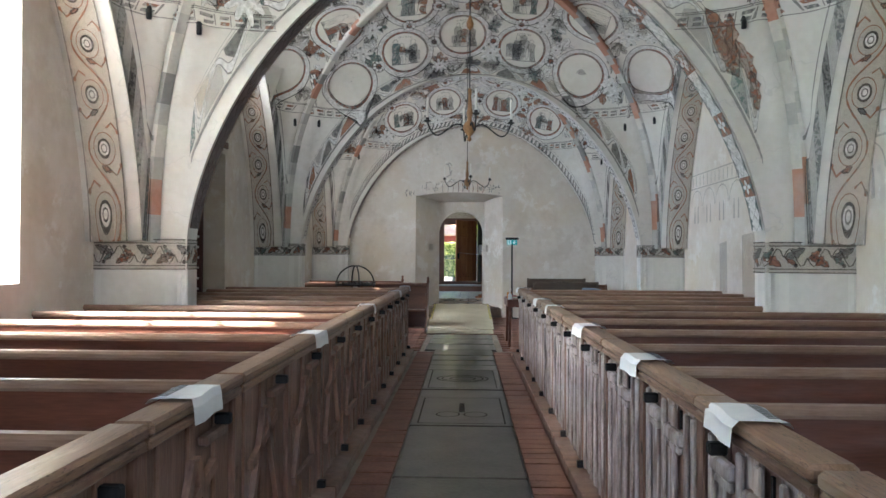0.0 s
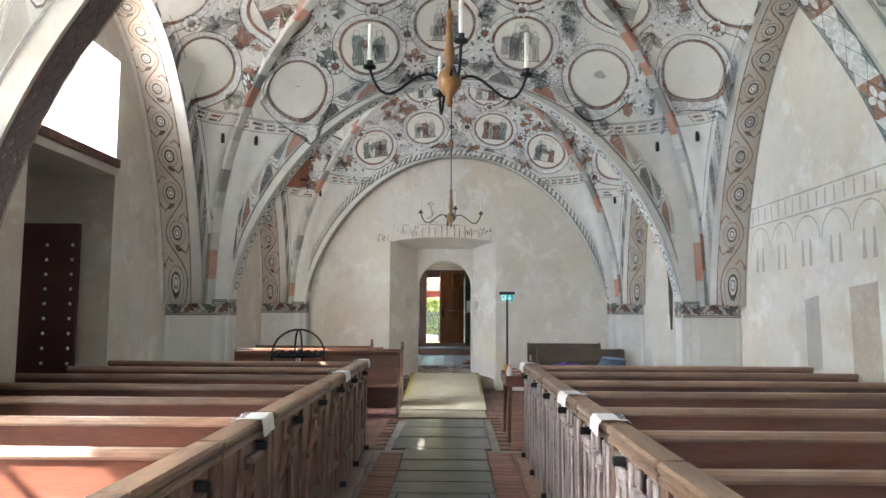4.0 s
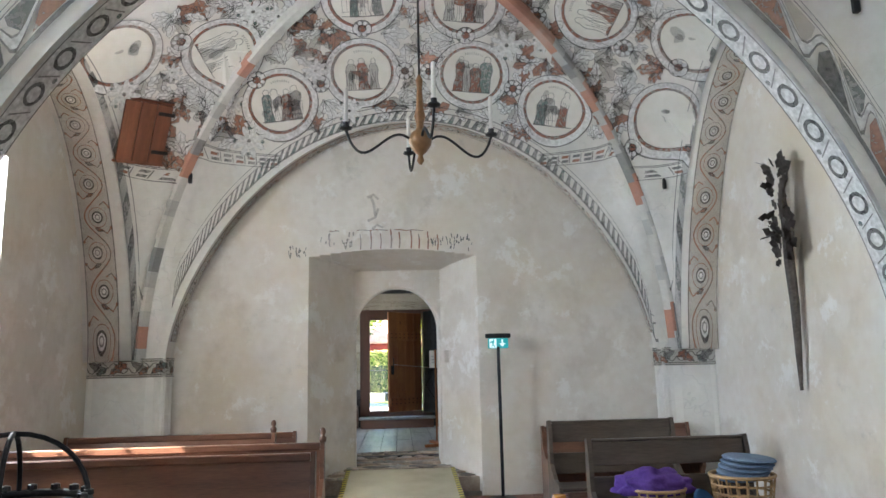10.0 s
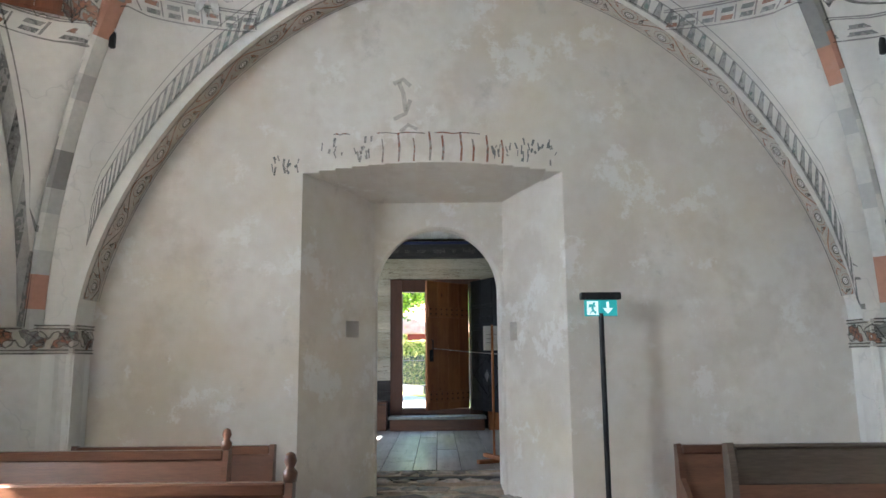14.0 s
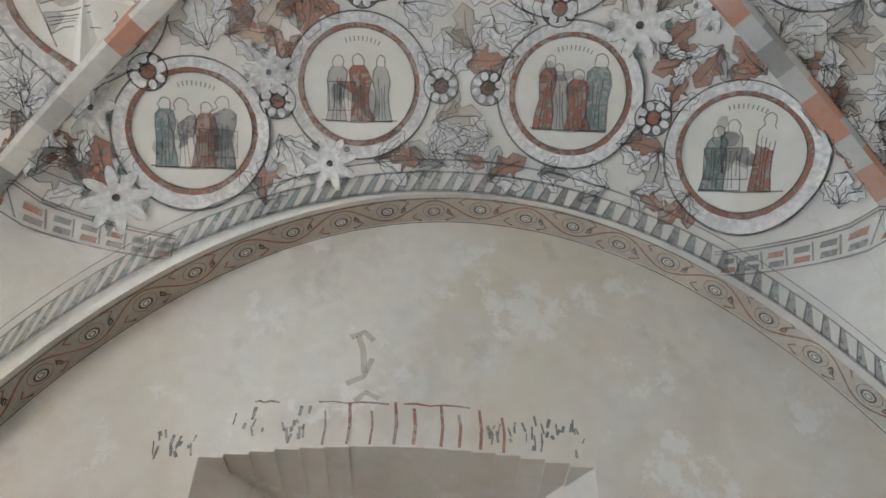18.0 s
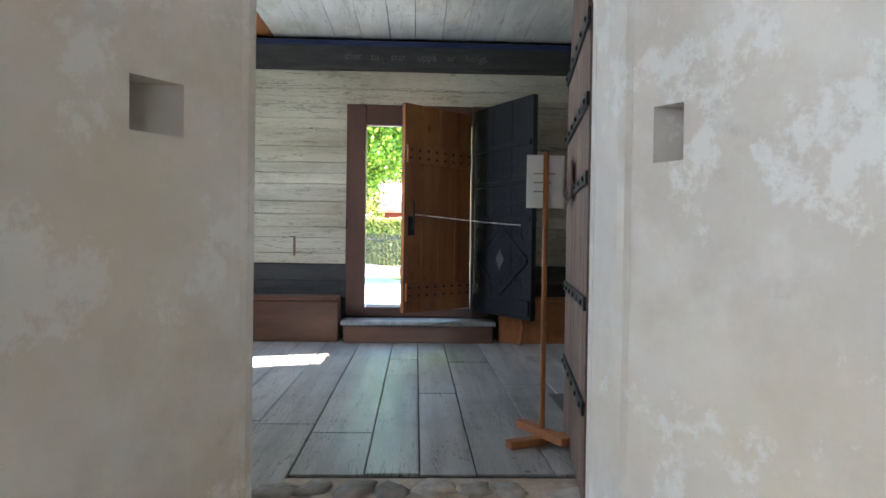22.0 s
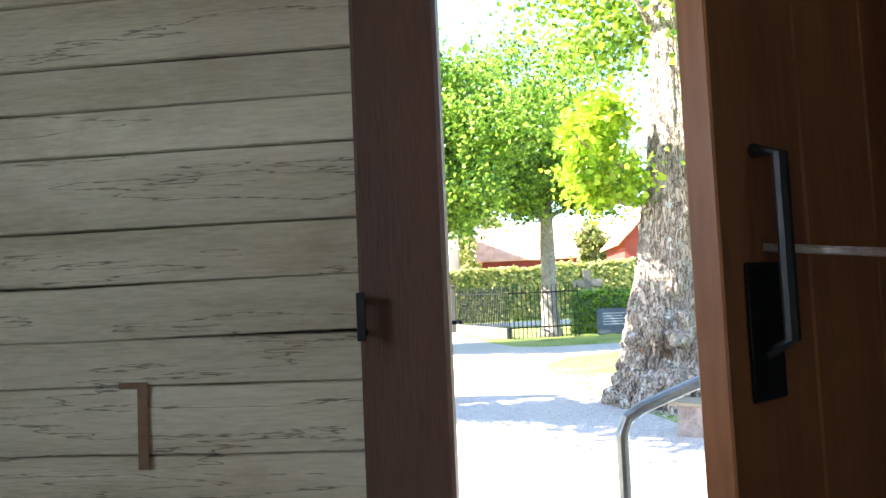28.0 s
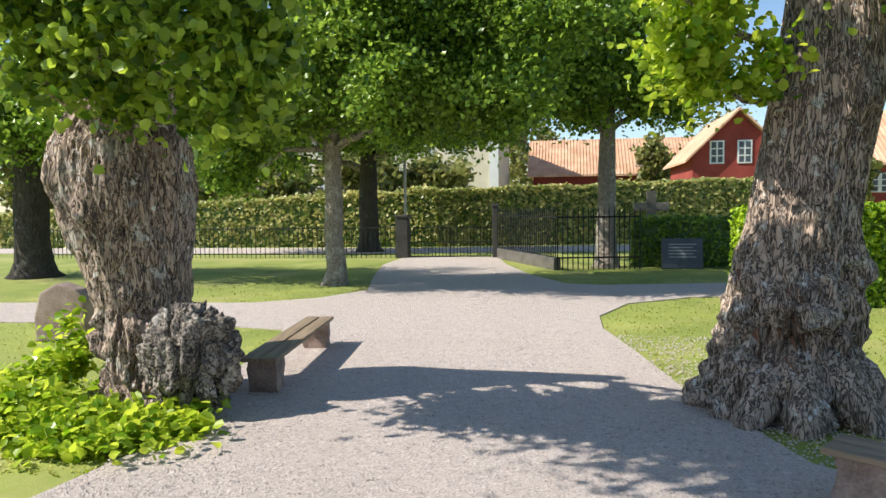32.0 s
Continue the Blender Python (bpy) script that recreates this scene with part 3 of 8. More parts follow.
            for k in (-0.5, 0.0, 0.45):
                self.strip("line", [(a + p * q + k * w, base + 0.01), (a + p * q + k * w * 0.6 + lean * 0.3, base + h * 0.33), (a + p * q + k * w + lean * 0.6, base + h * random.uniform(0.5, 0.7))], 0.006)
        self.strip("line", [(a - q * 0.75, base + 0.01), (a, base - 0.01), (a + q * 0.75, base + 0.01)], 0.009)

    def wave(self, a0, a1, b, height, step=0.34, fills=("dark", "grey", "rust", "ochre")):
        """A winding white stem between two lines, with drop-shaped leaves in its hollows."""
        n = max(2, int(round((a1 - a0) / step)))
        d = (a1 - a0) / n
        for k in range(n):
            for up in (0, 1):
                c = a0 + d * (k + 0.5 * up + 0.02)
                top = b + height * (0.94 if up else 0.06)
                tip = b + height * (0.24 if up else 0.76)
                ink = fills[(k * 2 + up) % len(fills)]
                self.fan(ink, [(c - d * 0.3, top), (c - d * 0.22, top + (tip - top) * 0.45), (c + d * 0.02, tip), (c + d * 0.18, top + (tip - top) * 0.6), (c + d * 0.3, top)])
        m = n * 10
        line = [(a0 + (a1 - a0) * i / m, b + height * (0.5 + 0.36 * math.cos(i / 10 * math.tau))) for i in range(m + 1)]
        self.strip("white", line, height * 0.16)
        for e in (-1, 1):
            self.strip("line", [(p, q + e * height * 0.09) for p, q in line], 0.009)
        for e in (0.0, 1.0):
            self.strip("line", [(a0 + (a1 - a0) * i / m, b + e * height) for i in range(m + 1)], 0.014)
        self.strip("line", [(a0 + (a1 - a0) * i / m, b + 1.22 * height) for i in range(m + 1)], 0.01)

    def vine(self, a0, a1, b, width, step=0.36, base="ochre"):
        """A climbing red vine whose loops hold dark ringed flowers."""
        n = max(1, int(round((a1 - a0) / step)))
        for i in range(n * 3):
            p, q = a0 + (a1 - a0) * i / n / 3, a0 + (a1 - a0) * (i + 1) / n / 3
            self.poly(base, [(p, b - width / 2), (q, b - width / 2), (q, b + width / 2), (p, b + width / 2)])
        m = n * 10
        self.strip("rust", [(a0 + (a1 - a0) * i / m, b + width * 0.36 * math.sin(i / 20 * math.tau)) for i in range(m + 1)], 0.014)
        for k in range(n):
            s = 1 if k % 2 else -1
            a, c = a0 + (a1 - a0) * (k + 0.5) / n, b + s * width * 0.06
            self.ring("rust", a, c, width * 0.28, width * 0.3, 16)
            self.ring("dark", a, c, width * 0.13, width * 0.18, 14)
            self.ring("dark", a, c, width * 0.06, width * 0.09, 8)
            self.disc("white", a, c, width * 0.14, 10)
            for e in (-1, 1):
                w = a + e * step * 0.36
                self.strip("rust", [(w, c + s * width * 0.1), (w + e * 0.03, c + s * width * 0.26), (w - e * 0.01, c + s * width * 0.38)], 0.012)
                self.disc("rust", w - e * 0.02, c + s * width * 0.4, width * 0.05, 6)
            self.leaf("rust" if k % 3 else "grey", a + step * 0.3, c - s * width * 0.1, width * 0.26, s * 1.2)
        for e in (-0.5, 0.5):
            self.strip("line", [(a0 + (a1 - a0) * i / m, b + e * width) for i in range(m + 1)], 0.012)

    def crescents(self, a0, a1, b, width, step=0.28, base="white"):
        """A row of small dark rings with crescent eyes on a plain band."""
        n = max(1, int(round((a1 - a0) / step)))
        for i in range(n * 3):
            p, q = a0 + (a1 - a0) * i / n / 3, a0 + (a1 - a0) * (i + 1) / n / 3
            self.poly(base, [(p, b - width / 2), (q, b - width / 2), (q, b + width / 2), (p, b + width / 2)])
        for k in range(n):
            a = a0 + (a1 - a0) * (k + 0.5) / n
            self.ring("dark", a, b, width * 0.2, width * 0.31, 14)
            self.disc("rust" if k % 4 == 1 else "grey", a + 0.02, b + width * 0.05, width * 0.11, 8)
            self.strip("line", [(a + step * 0.35, b - width * 0.3), (a + step * 0.5, b), (a + step * 0.65, b + width * 0.3)], 0.01)
            self.disc("rust" if k % 2 else "green", a + step * 0.5, b + width * 0.3, width * 0.08, 6)
            self.disc("grey", a + step * 0.5, b - width * 0.3, width * 0.08, 6)
        for e in (-0.46, 0.46):
            self.strip("line", [(a0 + (a1 - a0) * i / n / 3, b + e * width) for i in range(n * 3 + 1)], 0.012)

    def lozenges(self, a0, a1, b, width, step=0.22):
        """A row of four-petalled flowers in lozenges, on lime white with red fields to the north, and to the south on
        mauve grey that holds the arch's shade in its colour.
        """
        n = max(1, int(round((a1 - a0) / step)))
        d = (a1 - a0) / n
        for k in range(n):
            a = a0 + d * (k + 0.5)
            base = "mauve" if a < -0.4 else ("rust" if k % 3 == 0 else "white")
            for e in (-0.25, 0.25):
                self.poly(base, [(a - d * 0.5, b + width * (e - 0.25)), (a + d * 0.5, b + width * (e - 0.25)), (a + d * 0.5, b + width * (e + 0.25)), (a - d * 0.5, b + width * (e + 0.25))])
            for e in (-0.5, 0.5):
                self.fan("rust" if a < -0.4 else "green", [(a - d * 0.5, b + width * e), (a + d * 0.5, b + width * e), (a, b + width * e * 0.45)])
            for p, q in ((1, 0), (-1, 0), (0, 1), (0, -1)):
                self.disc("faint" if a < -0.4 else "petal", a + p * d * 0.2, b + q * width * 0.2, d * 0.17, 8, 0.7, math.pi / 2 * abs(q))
            self.disc("grey" if k % 2 else "rust", a, b, d * 0.1, 7)
            self.strip("line", [(a - d * 0.5, b), (a, b + width * 0.4), (a + d * 0.5, b), (a, b - width * 0.4), (a - d * 0.5, b)], 0.008)
        for e in (-0.48, 0.48):
            self.strip("line", [(a0 + d * k / 3, b + e * width) for k in range(n * 3 + 1)], 0.012)

    def sawteeth(self, a0, a1, b, width, step=0.1):
        """A row of slanting dark teeth between two lines."""
        n = int((a1 - a0) / step)
        for k in range(n):
            a = a0 + step * k
            self.poly("grey" if k % 5 else "green", [(a, b), (a + step * 0.62, b), (a + step * 1.05, b + width), (a + step * 0.75, b + width)])
            self.strip("line", [(a, b), (a + step * 0.75, b + width)], 0.008)
        for e in (0, 1):
            self.strip("line", [(a0 + (a1 - a0) * i / n, b + e * width) for i in range(n + 1)], 0.014)

    def ladder(self, a0, a1, b, width, step=0.16):
        for e in (-0.5, 0.5, 0.62):
            self.strip("line", [(a0 + (a1 - a0) * i / 12, b + e * width) for i in range(13)], 0.011)
        n = max(1, int(abs(a1 - a0) / step))
        for k in range(n):
            a = a0 + (a1 - a0) * (k + 0.5) / n
            for e in (-0.2, 0.18):
                self.poly("grey" if (k + (e > 0)) % 3 else "rust", [(a - step * 0.34, b + width * (e - 0.13)), (a + step * 0.28, b + width * (e - 0.13)), (a + step * 0.34, b + width * (e + 0.1)), (a - step * 0.28, b + width * (e + 0.1))])
            self.strip("line", [(a + step * 0.42, b - width * 0.36), (a + step * 0.42, b + width * 0.36)], 0.011)

    def scrolls(self, a0, a1, b0, b1, step=0.24):
        """A frieze of curling leaves in red, grey and green between two double lines."""
        h = b1 - b0
        n = max(1, int(round((a1 - a0) / step)))
        d = (a1 - a0) / n
        for k in range(n):
            a = a0 + d * k
            for j in range(4):
                self.poly("ochre", [(a + d * j / 4, b0), (a + d * (j + 1) / 4, b0), (a + d * (j + 1) / 4, b1), (a + d * j / 4, b1)])
            up = 1 if k % 2 else -1
            m = (b0 + b1) / 2
            self.leaf("red" if k % 2 else "grey", a + d * 0.1, m - up * h * 0.3, d * 0.95, up * 0.55, 1.3)
            self.leaf("green" if k % 3 == 0 else "rust", a + d * 0.95, m - up * h * 0.05, d * 0.6, 3.14 - up * 0.7, 1.2)
            self.strip("line", [(a + d * t, m + up * h * 0.3 * math.sin(t * math.tau)) for t in (0, 0.15, 0.3, 0.45, 0.6, 0.75, 0.9, 1)], 0.012)
            self.disc("dark", a + d * 0.5, m + up * h * 0.26, h * 0.07, 7)
        for e in (0.0, 0.12, 0.88, 1.0):
            self.strip("line" if 0 < e < 1 else "dark", [(a0 + d * k / 2, b0 + h * e) for k in range(2 * n + 1)], 0.011)

    def done(self, parent, name="painting"):
        for ink, bm in self.bms.items():
            bmesh.ops.recalc_face_normals(bm, faces=bm.faces[:])
            part(name, bm, INK[ink], parent)


def near(bay, x0, y0, turn=0.0):
    """A flat patch laid on a vault round a place: lengths across and up the web, and a lift, to a place on the vault."""
    y0_, y1_ = bay[:2]
    n = vault_normal(x0, y0, bay)
    c = Vector((x0, y0, vault_z(x0, y0, bay)))
    u, v = (x0 - XC) / HALF, (y0 - (y0_ + y1_) / 2) / ((y1_ - y0_) / 2)
    flat = Vector((1, 0, 0)) if abs(v) >= abs(u) else Vector((0, -1 if u > 0 else 1, 0))
    e1 = (flat - n * flat.dot(n)).normalized()
    e2 = n.cross(e1)
    if e2.z < 0:
        e2 = -e2
    ct, st_ = math.cos(turn), math.sin(turn)
    e1, e2 = e1 * ct + e2 * st_, e2 * ct - e1 * st_

    def place(a, b, lift):
        p = c + e1 * a + e2 * b
        x, y = max(XC - HALF, min(XC + HALF, p.x)), max(y0_, min(y1_, p.y))
        return Vector((x, y, vault_z(x, y, bay))) + n * (lift + 0.012)

    return place


def level_band(bay, side, level):
    """A level band on a web: length along the nave's width or length from its middle, and height, to a place on the vault."""
    y0, y1 = bay[:2]
    yc, hb = (y0 + y1) / 2, (y1 - y0) / 2

    def place(a, b, lift):
        z = level + b * 0.9
        share = abs(a) / (HALF if side == "W" else hb)
        lo, hi = min(0.999, share), 1.0
        for _ in range(18):
            m = (lo + hi) / 2
            x, y = (XC + a, yc + hb * m) if side == "W" else (XC + (HALF if side == "N" else -HALF) * m, yc + a)
            lo, hi = (m, hi) if vault_z(x, y, bay) > z else (lo, m)
        return Vector((x, y, vault_z(x, y, bay))) + vault_normal(x, y, bay) * (lift + 0.012)

    # the band's ends: at the arch, where the web's edge has this height, and at the rib
    reach = [i / 200 for i in range(60, 200)]
    edge = next((q for q in reach if vault_z(*((XC + HALF * q, y1) if side == "W" else (XC + (HALF if side == "N" else -HALF), yc + hb * q)), bay) < level), 0.6)
    rib_at = next((q for q in reach if vault_z(XC + HALF * q, yc + hb * q, bay) < level), 0.9)
    k = HALF if side == "W" else hb
    return place, k * (edge + 0.02), k * (rib_at - 0.01)


ceilings = {o.name: o for o in scene.objects if o.name.startswith("ceiling_vault")}
# roundels: places and radius of the painted and the empty ones, then flowers at their joints
ROUNDELS = [
    (0.46, [(0.34, 19.0), (1.34, 18.9), (2.68, 18.9), (3.71, 18.98), (1.38, 18.08), (2.54, 18.13), (3.97, 17.87), (-0.18, 18.28)], [(4.95, 18.54), (4.98, 17.72), (-1.08, 17.68)],
     [(0.83, 18.95), (1.36, 18.44), (2.58, 18.5), (3.2, 18.95), (1.86, 18.92), (2.16, 18.92), (1.96, 18.05), (4.62, 18.86), (4.95, 18.08), (4.36, 18.16), (-0.55, 17.95), (0.1, 18.7), (3.35, 18.1)]),
    (0.48, [(0.8, 14.3), (1.78, 14.12), (2.79, 14.3), (0.95, 13.5), (2.75, 13.5), (1.85, 13.1), (-0.2, 13.6), (3.85, 13.6)], [(-0.17, 14.46), (3.8, 14.43), (4.85, 13.88), (-1.15, 13.74), (4.95, 12.9), (-1.15, 12.8)],
     [(0.33, 14.42), (3.29, 14.41), (2.3, 14.23), (1.3, 14.22), (-0.72, 14.15), (4.46, 14.22), (0.9, 13.9), (2.75, 13.92), (1.4, 13.6), (2.3, 13.6), (4.95, 13.35), (-1.15, 13.25)]),
    (0.48, [(0.85, 8.85), (1.92, 8.7), (2.98, 8.85)], [(-0.2, 8.95), (4.0, 8.95), (4.9, 8.2), (-1.1, 8.2)], [(0.35, 8.95), (1.4, 8.78), (2.45, 8.78), (3.5, 8.95)]),
]
LEVELS = [(4.16, 3.86), (4.0, 4.02), (3.85, 3.85)]  # heights of the ladder bands on the cross webs and the side webs
for k, bay in enumerate(BAYS[:3]):
    top = ceilings[f"ceiling_vault_{k + 1}"]
    r, painted, empty, joints = ROUNDELS[k]
    for full, spots in ((True, painted), (False, empty)):
        for x, y in spots:
            sh = Sheet(near(bay, x, y))
            sh.medallion(0, 0, r, full)
            sh.done(top)
    for x, y in joints:
        sh = Sheet(near(bay, x, y))
        sh.rosette(0, 0, 0.11)
        sh.done(top)
    # leaves in the gaps between the roundels
    filler = {}
    took = [(x, y, r * 1.02) for x, y in painted + empty] + [(x, y, 0.13) for x, y in joints]
    tries = 0
    while tries < 2600:
        tries += 1
        x, y = random.uniform(XC - HALF * 0.95, XC + HALF * 0.95), random.uniform((bay[0] + bay[1]) / 2 + 0.3, bay[1] - 0.12)
        z = vault_z(x, y, bay)
        if z < LEVELS[k][0 if abs(x - XC) / HALF < abs(y - (bay[0] + bay[1]) / 2) / ((bay[1] - bay[0]) / 2) else 1] + 0.2 or any(Vector((x - a, y - b, z - vault_z(a, b, bay))).length < d + 0.05 for a, b, d in took):
            continue
        size = random.uniform(0.2, 0.36)
        took.append((x, y, size * 0.36))
        sh = Sheet(near(bay, x, y))
        way = random.uniform(0, math.tau)
        if random.random() < 0.16:
            sh.daisy(0, 0, size * 0.6, way)
        else:
            ink = random.choice(["rust", "rust", "white", "ochre", "white", "rust", "faint"] if k == 0 else ["faint", "rust", "faint", "grey", "white", "green", "ochre"])
            sh.leaf(ink, -size * 0.5 * math.cos(way), -size * 0.5 * math.sin(way), size, way, 1.5)
            sh.leaf(random.choice(["faint", "white", ink]), -size * 0.4 * math.cos(way), -size * 0.4 * math.sin(way), size * 0.75, way + 0.8, 1.4)
            sh.leaf(random.choice(["white", "white", ink]), -size * 0.4 * math.cos(way), -size * 0.4 * math.sin(way), size * 0.75, way - 0.8, 1.4)
        for ink, bm in sh.bms.items():
            if ink in filler:
                me = bpy.data.meshes.new("leaf_paint")
                bm.to_mesh(me)
                bm.free()
                filler[ink].from_mesh(me)
                bpy.data.meshes.remove(me)
            else:
                filler[ink] = bm
    for ink, bm in filler.items():
        part("painting", bm, INK[ink], top)
    for side, level in (("W", LEVELS[k][0]), ("N", LEVELS[k][1]), ("S", LEVELS[k][1])):
        place, near_end, far_end = level_band(bay, side, level)
        for sgn in (-1, 1) if side == "W" else (1,):
            sh = Sheet(place)
            sh.ladder(sgn * near_end, sgn * far_end, 0.0, 0.15, 0.13)
            sh.done(top)

    # painted margin along the cross arch
    ya, yb, half, spring, peak = WEST_ARCH if k == 0 else ARCHES[k - 1]

    def margin(a, b, lift, bay=bay, half=half, mid=WEST_MID if k == 0 else XC):
        t = max(-1.5, min(1.5, a / 2.9))
        b *= 1 - 0.45 * math.sin(t) ** 2
        x = mid + half * math.sin(t) * (1 - 0.1 * b)
        steep = (vault_z(x, bay[1] - 0.16, bay) - vault_z(x, bay[1] - 0.01, bay)) / 0.15
        y = bay[1] - b / math.hypot(1, steep)
        return Vector((x, y, vault_z(x, y, bay))) + vault_normal(x, y, bay) * (lift + 0.01)

    sh = Sheet(margin)
    if k == 0:
        sh.sawteeth(-4.1, 4.1, 0.02, 0.12, 0.1)
        sh.strip("line", [(-4.1 + 8.2 * i / 80, 0.22) for i in range(81)], 0.012)
    else:
        sh.wave(-4.2, 4.2, 0.02, 0.24, 0.62) if k == 1 else sh.wave(-4.2, 4.2, 0.02, 0.34, 0.8, ("green", "ochre", "faint", "dark", "faint", "rust"))
    sh.done(top)

    # vines on the soffits of the side arches
    y0, y1 = bay[:2]
    yc, hb = (y0 + y1) / 2, (y1 - y0) / 2
    for sgn in (-1, 1):
        reach = (XR - XC if sgn > 0 else XC - XL) - HALF

        def soffit(a, b, lift, yc=yc, hb=hb, sgn=sgn, bay=bay):
            t = max(-1.55, min(1.55, a / 2.7))
            y = yc + hb * math.sin(t) * (1 - (1 - TOE) * b / reach)
            c = yc + hb * math.sin(t)
            way = Vector((0, yc - c, -0.25)).normalized()
            return Vector((XC + sgn * (HALF + b), y, vault_z(XC + sgn * HALF, c, bay) - 0.02 * b / reach)) + way * (lift + 0.012)

        sh = Sheet(soffit)
        sh.vine(-4.15, 4.15, reach * 0.55, 0.31, 0.31)
        sh.done(top)

        def rim(a, b, lift, yc=yc, hb=hb, sgn=sgn, bay=bay):
            t = max(-1.5, min(1.5, a / 2.7))
            x, y = XC + sgn * (HALF - b * 0.8), yc + hb * math.sin(t) * (1 - 0.05 * b)
            return Vector((x, y, vault_z(x, y, bay))) + vault_normal(x, y, bay) * (lift + 0.01)

        sh = Sheet(rim)
        n = 44
        for i in range(n):
            p, q = -4.1 + 8.2 * i / n, -4.1 + 8.2 * (i + 1) / n
            sh.poly("dark" if i % 5 == 0 else "grey" if i % 2 else "faint", [(p, 0.0), (q, 0.0), (q, 0.055), (p, 0.055)])
        sh.strip("line", [(-4.1 + 8.2 * i / 60, 0.09) for i in range(61)], 0.01)
        sh.done(top)

# bold red strokes at the foot of the third bay
for x, y, size, way, ink in ((4.2, 9.36, 0.62, -0.9, "rust"), (4.42, 9.3, 0.4, -1.35, "rust"), (4.5, 9.36, 0.42, -1.0, "rust"), (5.02, 9.22, 0.3, 1.4, "dark"), (4.66, 9.38, 0.3, -1.2, "red")):
    sh = Sheet(near(BAYS[2], x, y))
    sh.leaf(ink, 0, 0, size, way, 0.8)
    sh.done(ceilings["ceiling_vault_3"])

# rows of rings along the underside of the cross arches
for owner, (ya, yb, half, spring, peak) in (("wall_arch_1", ARCHES[0]), ("wall_arch_2", ARCHES[1]), ("wall_arch_west", WEST_ARCH)):
    mid = WEST_MID if owner == "wall_arch_west" else XC

    def under(a, b, lift, ya=ya, half=half, spring=spring, peak=peak, mid=mid):
        c = math.sin(max(-1.52, min(1.52, a / 2.9)))
        x, z = mid + half * c, spring + (peak - spring) * pointed(c)
        way = Vector((-c, 0, -0.6 * math.sqrt(1 - c * c) - 0.1)).normalized()
        return Vector((x, ya + b, z)) + way * (lift + 0.01)

    sh = Sheet(under)
    w = yb - ya
    if owner == "wall_arch_west":
        sh.vine(-4.2, 4.2, w * 0.5, w * 0.85, 0.3)
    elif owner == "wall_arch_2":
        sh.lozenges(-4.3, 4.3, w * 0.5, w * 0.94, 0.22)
    else:
        sh.crescents(-4.3, 4.3, w * 0.5, w * 0.94, 0.25)
    sh.done(bpy.data.objects[owner])


# ==== diagonal ribs with painted blocks ====
RIB = [surface("rib_" + n, tuple(c * 0.75 for c in col), col, 0.9, 3, 25, 0.2, stain=(0.5, 0.47, 0.42), amount=0.5)
       for n, col in (("white", (0.76, 0.74, 0.69)), ("grey", (0.58, 0.575, 0.55)), ("red", (0.56, 0.29, 0.205)), ("dark", (0.33, 0.325, 0.31)))]


def rib(bay, sx, sy):
    y0, y1 = bay[:2]
    yc, hb = (y0 + y1) / 2, (y1 - y0) / 2
    bm = bmesh.new()
    n = 64
    last = None
    across = Vector((-sy * hb, sx * HALF, 0)).normalized() * 0.075
    seq = [0, 2, 2, 2, 2, 1, 1, 0, 0, 0, 1, 1, 3, 3, 3, 0, 0, 0, 0, 1, 1, 0, 0, 0, 2, 2, 2, 3, 3, 0, 0, 0, 1, 1, 0, 0, 0, 0, 2, 2, 0, 0, 0, 0]
    if sx > 0:
        seq = [0, 0, 2, 2, 2, 2, 0, 0, 0, 0, 1, 1, 0, 0, 0, 0, 1, 1, 0, 0, 2, 2, 2, 3, 3, 3, 3, 1, 1, 2, 2, 1, 1, 2, 2, 2, 1, 1, 3, 3, 1, 1, 2, 2]
    for i in range(n + 1):
        s = math.sin(math.pi / 2 * (1 - i / n))
        x, y = XC + sx * HALF * s, yc + sy * hb * s
        p = Vector((x, y, vault_z(x, y, bay) - 0.01))
        inward = Vector((XC - x, yc - y, 0))
        d = (inward.normalized() * 0.1 * s ** 2 if inward.length > 1e-4 else Vector((0, 0, 0))) + Vector((0, 0, -0.1 * (1 - s * s * 0.9)))
        ring = [bm.verts.new(p + across - d * 0.5), bm.verts.new(p + across + d * 0.7), bm.verts.new(p + across * 0.7 + d), bm.verts.new(p - across * 0.7 + d), bm.verts.new(p - across + d * 0.7), bm.verts.new(p - across - d * 0.5)]
        if last:
            for a in range(5):
                f = bm.faces.new((last[a], last[a + 1], ring[a + 1], ring[a]))
                # the blocks end in steps, so neighbouring faces change a course apart
                f.material_index = seq[min(len(seq) - 1, max(0, i + (1 if a in (1, 2) else 0) - 2))] if i > 2 else 1
        last = ring
    bmesh.ops.recalc_face_normals(bm, faces=bm.faces[:])
    return bm


for k, bay in enumerate(BAYS[:3]):
    for sx in (-1, 1):
        for sy in (-1, 1):
            part("rib", rib(bay, sx, sy), RIB, ceilings[f"ceiling_vault_{k + 1}"], "plastered brick rib with painted red and grey blocks")

